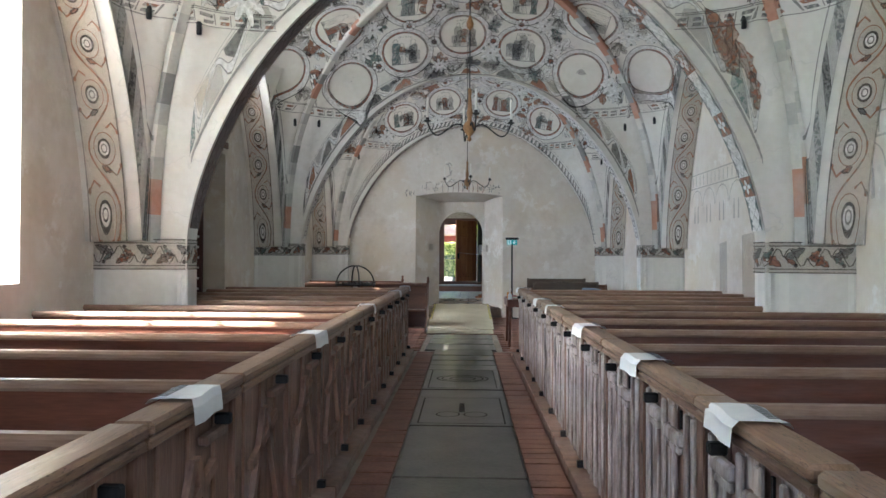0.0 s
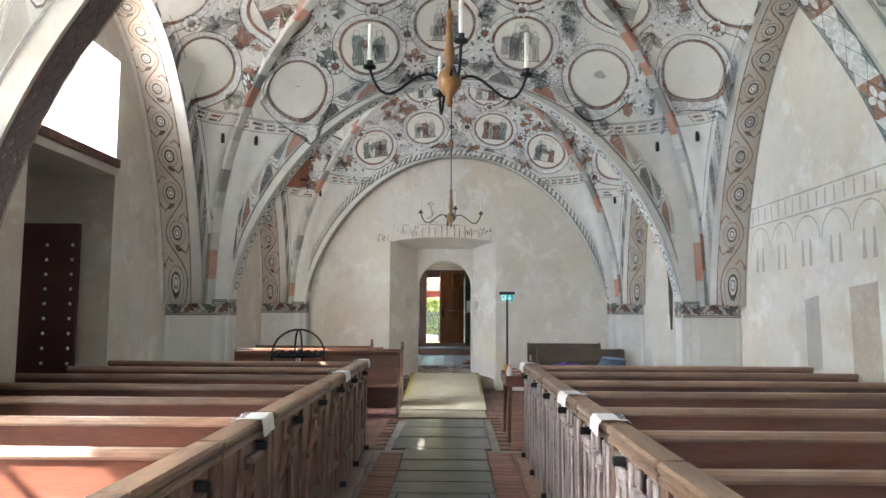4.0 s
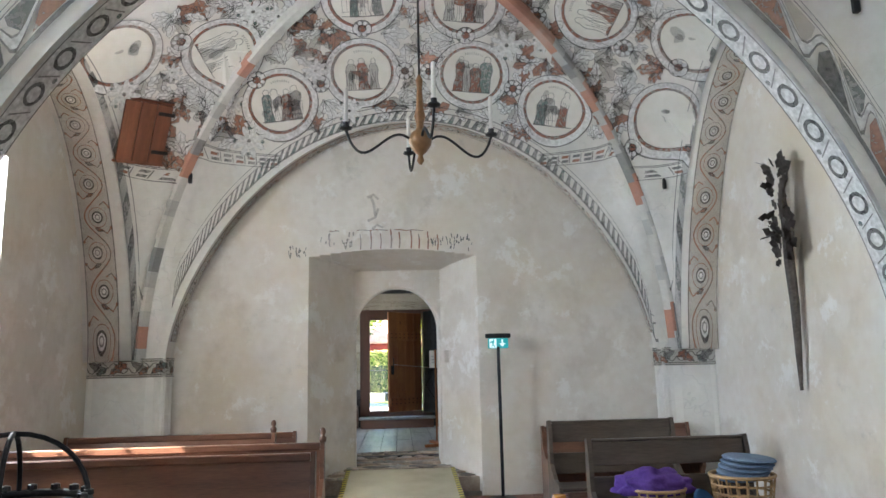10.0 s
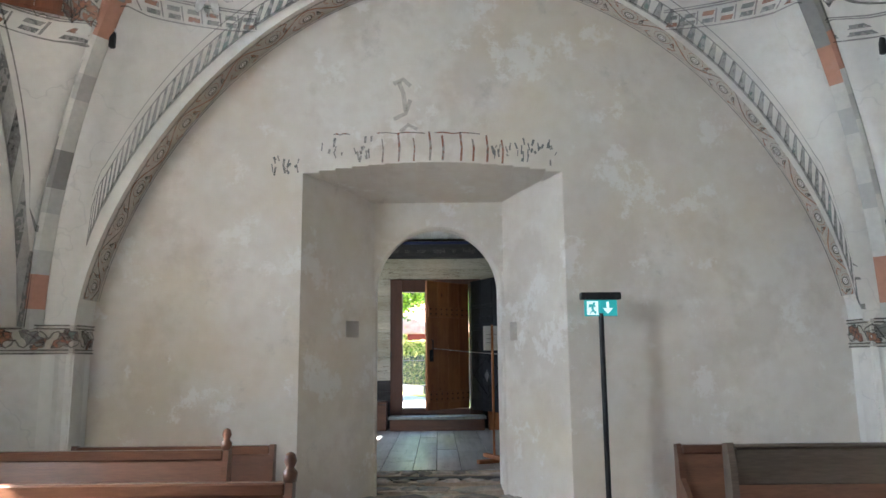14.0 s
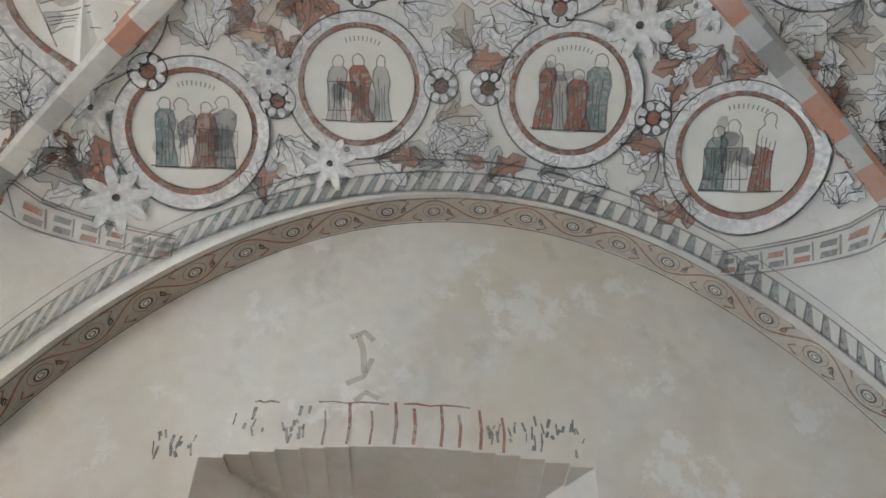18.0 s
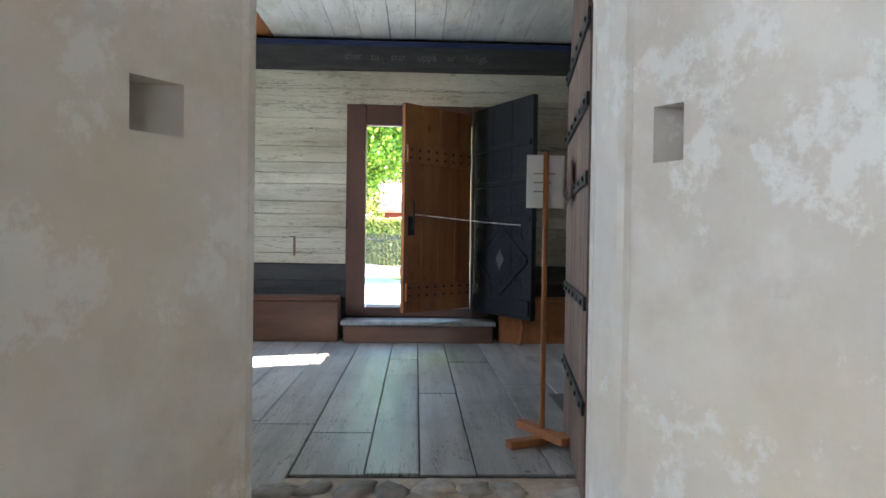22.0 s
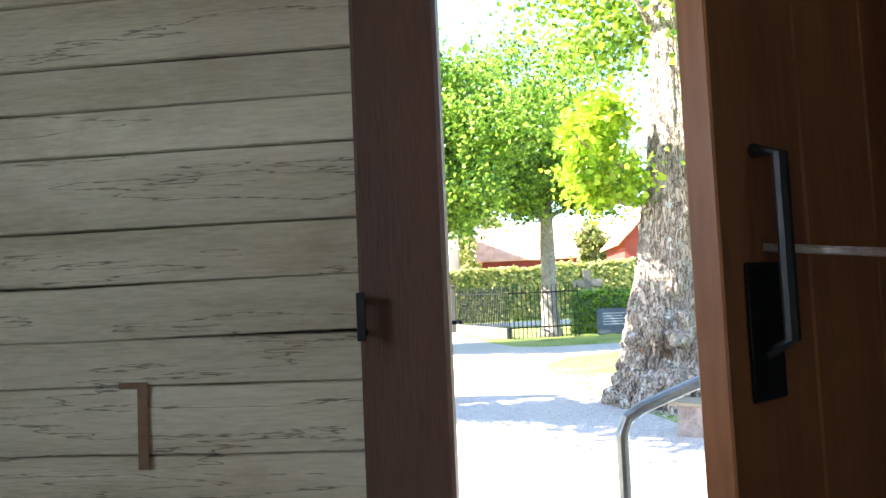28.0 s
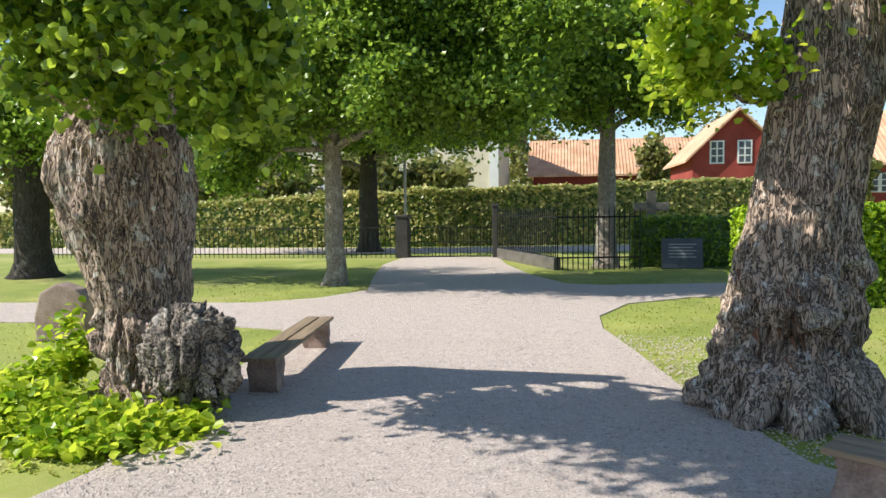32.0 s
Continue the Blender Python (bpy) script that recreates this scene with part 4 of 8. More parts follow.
# painted friezes at the springing of the piers, with pale stripes below
for owner, (ya, yb, half, spring, peak), zb, zt in (("wall_arch_1", ARCHES[0], 1.5, 1.7), ("wall_arch_2", ARCHES[1], 1.35, 1.65), ("wall_arch_west", WEST_ARCH, 1.53, 1.74)):
    mid = WEST_MID if owner == "wall_arch_west" else XC
    for sgn, wall in ((-1, XL), (1, XR)):
        # the pier's faces in plan, from the side wall round the front to the back of the soffit
        line = [Vector((wall, ya - 0.175)), Vector((mid + sgn * (half + 0.05), ya)), Vector((mid + sgn * half, ya)), Vector((mid + sgn * half, yb))]
        runs, total = [], 0.0
        for p, q in zip(line, line[1:]):
            runs.append((total, p, q, (q - p).length))
            total += (q - p).length

        def face(a, b, lift, runs=runs, sgn=sgn):
            a = max(0.0, min(a, total - 1e-4))
            start, p, q, length = [r for r in runs if r[0] <= a + 1e-9][-1]
            d = (q - p) / length
            out = Vector((d.y, -d.x))
            if out.y > 0.01 or (abs(out.y) <= 0.01 and out.x * sgn > 0):
                out = -out
            w = p + d * (a - start) + out * (lift + 0.006)
            return Vector((w.x, w.y, b))

        sh = Sheet(face)
        sh.scrolls(0.0, total, zb, zt, 0.21)
        for a, w in ((0.02, 0.05), (runs[1][0] - 0.16, 0.09), (runs[1][0] + 0.01, 0.05), (total - 0.1, 0.08)):
            sh.poly("stripe", [(a, 0.0), (a + w, 0.0), (a + w, zb - 0.01), (a, zb - 0.01)])
        sh.done(bpy.data.objects[owner], "painted_frieze")

# ==== wall paintings ====
def on_wall(axis, at, sign):
    def place(a, b, lift):
        return (at + sign * lift, a, b) if axis == "x" else (a, at + sign * lift, b)
    return place


sh = Sheet(on_wall("y", YW, -1))
def over_niche(a):
    """Height of the niche's front arch over a place along the wall."""
    return NT + 0.1 * (1 - (2 * (a - NL) / (NR - NL) - 1) ** 2)


ticks = [1.28 + 0.125 * k for k in range(9)]
for k, a in enumerate(ticks):
    a += random.uniform(-0.02, 0.02)
    b = over_niche(a)
    sh.strip("rust" if k % 3 == 2 else "red", [(a, b + 0.01), (a + 0.008, b + 0.12), (a - 0.004, b + random.uniform(0.2, 0.26))], random.uniform(0.012, 0.02))
for a0, a1 in ((0.86, 1.0), (1.22, 1.62), (1.7, 2.08)):
    sh.strip("red", [(a0 + (a1 - a0) * i / 5, over_niche(1.7) + 0.25 - 0.03 * (a0 + (a1 - a0) * i / 5 - 1.5) ** 2 + 0.006 * math.sin(i * 2.3)) for i in range(6)], 0.011)
for p in ((1.36, 3.45, 1.46, 3.5, 1.5, 3.62), (1.46, 3.52, 1.44, 3.68, 1.4, 3.78), (1.36, 3.76, 1.44, 3.8, 1.5, 3.74), (1.42, 3.34, 1.48, 3.4, 1.56, 3.36)):
    sh.strip("ochre", [p[:2], p[2:4], p[4:]], 0.035)
for lo, hi, many in ((2.14, 2.72, 34), (0.36, 0.62, 16), (0.74, 1.18, 20)):
    for k in range(many):
        a = random.uniform(lo, hi)
        b = over_niche(max(NL, min(NR, a))) + random.uniform(0.03, 0.2) - (0.06 if a < NL else 0)
        sh.strip("grey", [(a, b), (a + random.uniform(-0.02, 0.02), b + random.uniform(0.02, 0.08))], random.uniform(0.008, 0.02))
sh.done(bpy.data.objects["wall_west"], "wall_painting")

sh = Sheet(on_wall("x", XR, -1))
for y0, y1 in ((10.3, 14.3), (5.4, 9.2)):
    n = int((y1 - y0) / 0.17)
    for e in (2.62, 2.84):
        sh.strip("faint", [(y0 + (y1 - y0) * i / 10, e) for i in range(11)], 0.02)
    for k in range(n):
        a = y0 + (k + 0.5) * 0.17
        sh.strip("faint", [(a, 2.65), (a, 2.81)], 0.03)
    for k in range(7):
        a = y0 + 0.28 + k * 0.56
        sh.strip("faint", [(a + 0.26 * math.cos(t * 0.314), 2.32 + 0.26 * math.sin(t * 0.314)) for t in range(11)], 0.018)
        for j in range(2):
            sh.poly("ochre" if k % 2 else "faint", [(a - 0.1 + j * 0.16, 2.05), (a - 0.03 + j * 0.16, 2.05), (a - 0.05 + j * 0.16, 2.33), (a - 0.08 + j * 0.16, 2.33)])
    sh.poly("ochre", [(y0 + 1.3, 0.95), (y0 + 1.75, 0.9), (y0 + 1.78, 1.8), (y0 + 1.33, 1.84)])
    sh.poly("faint", [(y0 + 2.3, 1.0), (y0 + 2.6, 0.95), (y0 + 2.62, 1.7), (y0 + 2.33, 1.74)])
sh.done(bpy.data.objects["wall_north"], "wall_painting")

# small dark vent slots in the vaults, beside the ribs
SLOTS = [[(4.55, 18.97), (-0.72, 19.06), (5.02, 18.93)], [(4.6, 14.62), (5.02, 14.3), (-0.74, 14.6), (-1.1, 14.35)], [(-1.18, 8.94), (-0.8, 9.2), (4.55, 9.27)]]
for k, spots in enumerate(SLOTS):
    for x, y in spots:
        p = Vector((x, y, vault_z(x, y, BAYS[k]))) + vault_normal(x, y, BAYS[k]) * 0.004
        n = bmesh.new()
        box(n, p.x - 0.022, p.x + 0.022, p.y - 0.02, p.y + 0.02, p.z - 0.08, p.z + 0.05)
        part("vent_slot", bevelled(n, 0.008), M["black_iron"], ceilings[f"ceiling_vault_{k + 1}"], "narrow dark vent slot")


window_light("daylight_a", (XL - 0.75, 16.7, 2.5), (1, 16.7, 2.0), 1.15, 2.2, 14.5)
window_light("daylight_b", (XL - 0.75, 12.3, 3.8), (1, 12.3, 2.7), 1.5, 1.05, 6.5)
window_light("daylight_e", ((EAST[0] + EAST[1]) / 2, YE - 0.3, 2.9), (XC + 0.4, 4, 0.9), 1.8, 2.3, 6)
window_light("daylight_c", (XL - 0.75, 7.05, 2.8), (1, 7.05, 2.0), 2.0, 2.9, 5.6)

# ==== pews ====
M["rail"] = surface("worn_rail_wood", (0.16, 0.08, 0.05), (0.36, 0.23, 0.16), 0.3, 2.0, 24, 0.15, stretch=(0.5, 6, 6), stain=(0.42, 0.34, 0.28), amount=0.5, random_tint=0.12)
M["note"] = surface("white_paper", (0.78, 0.8, 0.82), (0.86, 0.87, 0.88), 0.7, 4, 40, 0.05)
M["ink"] = surface("grey_print", (0.1, 0.1, 0.11), (0.18, 0.18, 0.19), 0.8, 4, 40, 0)
# worn wood whose cool pallor also holds the window light in its colour
M["worn"] = surface("pale_sheen_worn_wood", (0.3, 0.25, 0.235), (0.6, 0.55, 0.53), 0.5, 4, 40, 0.2, stretch=(4, 4, 1), stain=(0.18, 0.1, 0.06), amount=0.6)


overlay(M["pew_cap"], (0.045, 0.025, 0.018), 3.0, 0.001, 0.006, 0.8, True, (6, 0.6, 6), 5, 0.6)
overlay(M["pew_cap"], (0.05, 0.028, 0.02), 11, 0.68, 0.73, 0.8, False, (1, 0.6, 1), 3, 0.5, 1)
overlay(M["pew_cap"], (0.44, 0.34, 0.25), 4.0, 0.55, 0.66, 0.6, False, (3, 0.5, 3), 6, 0.6, 4)
overlay(M["rail"], (0.05, 0.028, 0.02), 9, 0.69, 0.74, 0.8, False, (0.6, 1, 1), 3, 0.5, 1)
overlay(M["worn"], (0.15, 0.07, 0.05), 3.0, 0.5, 0.62, 0.7, False, (5, 5, 1), 6, 0.6, 2)
# grey patches on the pew backs: sheen laid into the colour
overlay(M["pew"], (0.2, 0.17, 0.16), 1.2, 0.5, 0.68, 0.4, False, (0.5, 3, 3), 6, 0.6, 3)


PITCH = 0.805


def pew(sgn, length, plain):
    """A box pew: its aisle end in the plane x = 0, running away from the aisle, its back at y = 0 and its seat before it."""
    label = "dark brown box pew with worn top rail and panelled aisle end"
    p = thing("box_pew", label, "pew", "pews along the aisle")

    def bar(name, u0, u1, y0, y1, z0, z1, mat, text="", size=0.006):
        x0, x1 = sorted((sgn * u0, sgn * u1))
        return part(name, bevelled(boxes((x0, x1, y0, y1, z0, z1)), size), mat, p, text)

    bar("back_panel", 0.07, length, -0.015, 0.015, 0.32, 0.966, M["pew"])
    bar("back_panel", 0.07, length, -0.012, 0.018, 0.05, 0.315, M["pew"])
    bm = bmesh.new()
    x0, x1 = sorted((sgn * 0.05, sgn * length))
    prism(bm, [(-0.024, 0.962), (0.026, 0.962), (0.031, 0.976), (0.028, 0.994), (0.017, 1.006), (0.001, 1.01), (-0.016, 1.005), (-0.026, 0.992), (-0.029, 0.975)], "x", x0, x1)
    part("top_rail", bm, M["rail"], p, "worn pale rounded top rail")
    bar("seat", 0.07, length, -0.38, -0.016, 0.42, 0.455, M["pew"], "", 0.01)
    bar("book_ledge", 0.07, length, 0.019, 0.14, 0.72, 0.74, M["pew"])
    bar("floor_rail", -0.1, 0.07, 0.01 - PITCH, 0.01, 0.0, 0.075, M["pew_end"], "worn plank along the foot of the pews")
    bar("end_post", -0.012, 0.07, -0.04, 0.035, 0.075, 0.985, M["pew_end"])
    bar("end_cap", -0.035, 0.085, 0.005 - PITCH, -0.003, 0.99, 1.035, M["pew_cap"], "worn pale wooden cap", 0.012)
    bar("cap_moulding", -0.03, 0.0, 0.005 - PITCH, -0.004, 0.955, 0.988, M["pew_cap"], "", 0.008)
    # boards of the aisle panel, with grooves between them
    edges = (-0.762, -0.67, -0.56, -0.443, -0.326, -0.203, -0.042)
    for k, (a, b) in enumerate(zip(edges, edges[1:])):
        # north pews face the windows: their paler boards carry that light as colour
        bar("board", 0.016 - 0.008 * (k % 2), 0.05, a + 0.003, b - 0.003, 0.078, 0.952, M["worn"] if (plain and k in (1, 3, 5)) else M["pew_end"])
    if plain:
        for y, w in ((-0.7, 0.022), (-0.615, 0.018), (-0.46, 0.022), (-0.33, 0.018), (-0.1, 0.022)):
            bar("batten", -0.012, 0.004, y - w, y + w, 0.1, 0.93, M["worn"], "pale worn batten with window sheen in its colour", 0.005)
        for y0, y1, z in ((-0.58, -0.4, 0.8), (-0.3, -0.14, 0.83)):
            bar("raised_block", -0.03, 0.004, y0, y1, z, z + 0.055, M["worn"], "pale worn wooden block with window sheen in its colour", 0.01)
            bar("raised_block", -0.02, 0.004, y0 + 0.02, y1 - 0.02, z - 0.035, z - 0.002, M["worn"], "", 0.006)
        bar("slot", -0.004, 0.004, -0.55, -0.535, 0.86, 0.93, M["black_iron"], "dark narrow slot", 0.001)
    else:
        for a, b in (((-0.66, 0.34), (-0.43, 0.82)), ((-0.2, 0.34), (-0.41, 0.82)), ((-0.66, 0.32), (-0.2, 0.32)), ((-0.62, 0.62), (-0.24, 0.76))):
            bm = bmesh.new()
            d = Vector((0, b[0] - a[0], b[1] - a[1])).normalized()
            w = Vector((0, -d.z, d.y)) * 0.02
            A, B = Vector((0, *a)), Vector((0, *b))
            prism(bm, [((A + w).y, (A + w).z), ((B + w).y, (B + w).z), ((B - w).y, (B - w).z), ((A - w).y, (A - w).z)], "x", *sorted((-sgn * 0.016, sgn * 0.008)))
            part("carved_strip", bm, M["pew_end"], p)
        bar("raised_block", -0.03, 0.008, -0.37, -0.16, 0.85, 0.885, M["pew_end"], "", 0.008)
    bm = bmesh.new()
    box(bm, *sorted((-sgn * 0.048, sgn * 0.012)), -0.2, -0.166, 0.885, 0.925)
    bevelled(bm, 0.006)
    part("door_knob", bm, M["black_iron"], p, "dark wooden turn knob")
    bar("hinge", -0.05, 0.0, -0.07, -0.03, 0.09, 0.135, M["black_iron"], "black iron hinge block", 0.004)
    bar("hinge", -0.012, 0.0, -0.032, 0.004, 0.62, 0.68, M["black_iron"], "", 0.002)
    return p


def cap_middle(sgn):
    """Where the middle of the pew caps runs along the aisle."""
    return 0.935 if sgn < 0 else 2.675


first = {}
for sgn in (-1, 1):
    for k in range(15):
        y = (13.1 if sgn < 0 else 12.78) - PITCH * k
        m = pose(cap_middle(sgn) - sgn * 0.025, y, 0)
        if sgn not in first:
            first[sgn] = pew(sgn, cap_middle(-1) - XL if sgn < 0 else XR - cap_middle(1), sgn > 0)
            first[sgn].matrix_world = m
        else:
            copy_thing(first[sgn], m @ pose(0, random.uniform(-0.012, 0.012), 0, 0, 0, random.uniform(-0.2, 0.2)))


def paper_note(y, sgn, turn):
    """A sheet folded over a pew's cap, with printed lines."""
    n = thing("paper_note", "white paper sheet taped over a pew cap", "notice", "paper notes on the pews", at=pose(cap_middle(sgn), y, 1.037, 0, 0, turn))
    bm = bmesh.new()
    prof = [(sgn * 0.085, -0.012), (sgn * 0.073, 0.003), (0.0, 0.006), (-sgn * 0.06, 0.005), (-sgn * 0.073, -0.02), (-sgn * 0.078, -0.075)]
    rows = [[bm.verts.new((a, b + (0.02 * sgn if i > 3 else 0), c + 0.004 * math.sin(b * 30))) for i, (a, c) in enumerate(prof)] for b in (-0.14, -0.05, 0.05, 0.14)]
    for r, q in zip(rows, rows[1:]):
        for i in range(len(prof) - 1):
            bm.faces.new((r[i], r[i + 1], q[i + 1], q[i]))
    s = part("sheet", bm, M["note"], n)
    for j in range(10):
        part("printed_line", boxes((sgn * 0.045 - 0.016, sgn * 0.045 + 0.016, -0.11 + 0.02 * j, -0.098 + 0.02 * j, 0.0105, 0.0112)), M["ink"], s)


for y, t in ((4.66, 2), (6.5, -3), (8.9, 4), (11.5, 0), (13.0, 2)):
    paper_note(y, -1, t)
for y, t in ((4.45, -4), (5.6, 2), (7.1, 4), (8.95, -3), (10.0, 2), (12.65, 2)):
    paper_note(y, 1, t)

# ==== nave floor ====
nave_floor = bpy.data.objects["floor_nave"]


def slab(x0, x1, y0, y1, ornament=0):
    bm = bevelled(boxes((x0, x1, y0, y1, -0.05, random.uniform(-0.004, 0.004))), 0.012)
    s = part("stone_slab", bm, M["stone"], nave_floor)
    if ornament:
        sh = Sheet(lambda a, b, lift: (a, b, 0.005 + lift * 0.05))
        m = 0.07
        sh.strip("dark", [(x0 + m, y0 + m), (x1 - m, y0 + m), (x1 - m, y1 - m), (x0 + m, y1 - m), (x0 + m, y0 + m)], 0.016)
        cx, cy = (x0 + x1) / 2, (y0 + y1) / 2
        if ornament == 1:
            for r in (0.3, 0.24, 0.14):
                sh.ring("dark", cx, cy, r, r + 0.02, 24, 0.75)
        else:
            sh.ring("dark", cx - 0.13, cy - 0.2, 0.1, 0.115, 16)
            sh.ring("dark", cx + 0.13, cy - 0.2, 0.1, 0.115, 16)
            sh.strip("dark", [(cx, cy + 0.3), (cx, cy - 0.1)], 0.05)
        sh.done(s, "carved_line")


yy = 13.6
for d, o in ((0.6, 0), (0.5, 0), (0.45, 0), (0.42, 0), (1.37, 1), (0.43, 0), (1.27, 2), (1.45, 0), (1.9, 0), (1.6, 0), (1.9, 0), (1.5, 0)):
    slab(1.36, 2.28, yy - d + 0.012, yy, o)
    yy -= d
for k in range(3):
    slab(1.2 + 0.02 * k, 2.35, 13.615 + 0.75 * k, 14.335 + 0.75 * k)

bm = bmesh.new()
box(bm, -0.128, 0.128, -0.062, 0.062, -0.03, 0.0)
bevelled(bm, 0.006)
brick_mesh = mesh_of("brick", bm, M["floor_brick"])
spots = []
for y in [1.2 + 0.132 * k for k in range(93)]:
    spots += [(1.225, y), (2.413, y), (2.675, y)]
for r in range(46):
    y = 13.68 + 0.132 * r
    for c in range(16):
        x = 0.2 + 0.264 * c + (0.13 if r % 2 else 0)
        if not (1.05 < x < 2.5 and y < 15.95):
            spots.append((x, y))
spots.sort(key=lambda p: abs(p[0] - 1.8) + 0.3 * abs(p[1] - 15))
rest = bmesh.new()
for k, (x, y) in enumerate(spots):
    narrow = y < 13.6
    if k < 300:
        b = new("brick", brick_mesh)
        b.matrix_world = pose(x, y, random.uniform(-0.004, 0.003), 0, 0, random.uniform(-1, 1))
        b.parent = nave_floor
    else:
        box(rest, x - 0.127, x + 0.127, y - 0.061, y + 0.061, -0.03, random.uniform(-0.004, 0.003))
tagged(part("brick_paving", rest, M["floor_brick"], nave_floor), kind="stuff")

# wooden ramp with a mat, and the threshold stones
M["mat"] = surface("beige_sisal_mat", (0.4, 0.35, 0.24), (0.6, 0.54, 0.4), 0.95, 2, 120, 0.6)
M["yellow"] = surface("yellow_tape", (0.65, 0.5, 0.04), (0.75, 0.6, 0.06), 0.5, 5, 40, 0)
M["black"] = surface("black_tape", (0.015, 0.015, 0.015), (0.03, 0.03, 0.03), 0.5, 5, 40, 0)
RX0, RX1, RY0, RY1, RZ = 1.06, 2.44, 16.7, 19.95, 0.3
ramp = thing("wooden_ramp", "wooden ramp covered with a beige mat, edged with hazard tape", "ramp")
bm = bmesh.new()
prism(bm, [(RY0, 0.0), (RY1, 0.0), (RY1, RZ), (RY0, 0.012)], "x", RX0, RX1)
part("ramp_board", bm, M["pew_end"], ramp)
bm = bmesh.new()
for i in range(20):
    a, b = RY0 + (RY1 - RY0) * i / 20, RY0 + (RY1 - RY0) * (i + 1) / 20
    za, zb = 0.012 + (RZ - 0.012) * i / 20 + 0.008, 0.012 + (RZ - 0.012) * (i + 1) / 20 + 0.008
    bm.faces.new([bm.verts.new(v) for v in ((RX0 + 0.01, a, za), (RX1 - 0.01, a, za), (RX1 - 0.01, b, zb), (RX0 + 0.01, b, zb))])
bmesh.ops.remove_doubles(bm, verts=bm.verts[:], dist=1e-4)
bmesh.ops.solidify(bm, geom=bm.faces[:], thickness=0.006)
part("mat", bm, M["mat"], ramp, "beige woven mat")
for x in (RX0 + 0.01, RX1 - 0.06):
    for ink, off in (("yellow", 0), ("black", 1)):
        bm = bmesh.new()
        n = 44
        for i in range(off, n, 2):
            a, b = RY0 + 1.1 + (RY1 - RY0 - 1.1) * i / n, RY0 + 1.1 + (RY1 - RY0 - 1.1) * (i + 1) / n
            za, zb = [0.012 + (RZ - 0.012) * (v - RY0) / (RY1 - RY0) + 0.0145 for v in (a, b)]
            bm.faces.new([bm.verts.new(v) for v in ((x, a, za), (x + 0.05, a + 0.02, za), (x + 0.05, b + 0.02, zb), (x, b, zb))])
        part("hazard_tape", bm, M[ink], ramp, f"{ink} stripes of hazard tape")
flat = thing("doormat", "pale flat mat lying on the stone floor", "mat")
part("mat_sheet", bevelled(boxes((1.08, 2.4, 15.95, 16.68, 0.0, 0.012)), 0.004), M["mat"], flat)

M["sand"] = surface("sandy_mortar", (0.36, 0.28, 0.21), (0.56, 0.47, 0.38), 0.95, 5, 40, 0.8, stain=(0.3, 0.16, 0.11), amount=0.5, relief=0.03)
M["cobble"] = surface("threshold_stone", (0.2, 0.185, 0.165), (0.44, 0.4, 0.35), 0.8, 6, 40, 0.7, random_tint=0.45, stain=(0.4, 0.22, 0.17), amount=0.4)


def rock(bm, x, y, z, rx, ry, rz, rough=0.2, seed=0):
    before = len(bm.verts)
    bmesh.ops.create_icosphere(bm, subdivisions=2, radius=1)
    bm.verts.ensure_lookup_table()
    for v in bm.verts[before:]:
        w = 1 + rough * noise.noise(v.co * 1.7 + Vector((seed * 3.1, seed, 0)))
        v.co = Vector((x + v.co.x * rx * w, y + v.co.y * ry * w, z + max(-0.8, min(0.75, v.co.z)) * rz * w))


step = tagged(part("doorstep", boxes((0.55, 2.85, YW + 0.02, 21.3, -0.28, 0.05)), M["mortar"]), "earth and mortar bed of the church doorstep", "doorstep", "", "structure")
for k in range(6):
    y = YW + 0.05 + k * 0.26
    spread = 1.25 - 0.11 * min(k, 5)
    x = 1.7 - spread
    part("mortar_bed", boxes((max(0.62, x), min(2.78, 1.7 + spread), y, y + 0.27, 0.0, 0.222 + 0.0275 * k)), M["sand"], step)
    while x < 1.7 + spread:
        r = random.choice([0.07, 0.1, 0.14, 0.2, 0.3])
        bm = bmesh.new()
        rock(bm, 0, 0, 0, r, random.uniform(0.08, 0.15), 0.026, 0.7, k + x * 7)
        o = part("stone", bm, M["cobble"], step, "", True)
        o.matrix_world = pose(x + r, y + 0.12 + random.uniform(-0.03, 0.03), 0.218 + 0.0275 * k, random.uniform(-4, 4), random.uniform(-3, 3), random.uniform(-30, 30))
        x += r * random.uniform(1.9, 2.5)

# ==== loose furniture ====
M["bench"] = surface("brown_stained_bench", (0.09, 0.04, 0.025), (0.2, 0.09, 0.05), 0.3, 2, 22, 0.12, stretch=(0.6, 5, 5), random_tint=0.12)
M["grey_bench"] = surface("grey_brown_bench", (0.065, 0.048, 0.035), (0.15, 0.112, 0.083), 0.5, 2, 22, 0.12, stretch=(0.6, 5, 5))


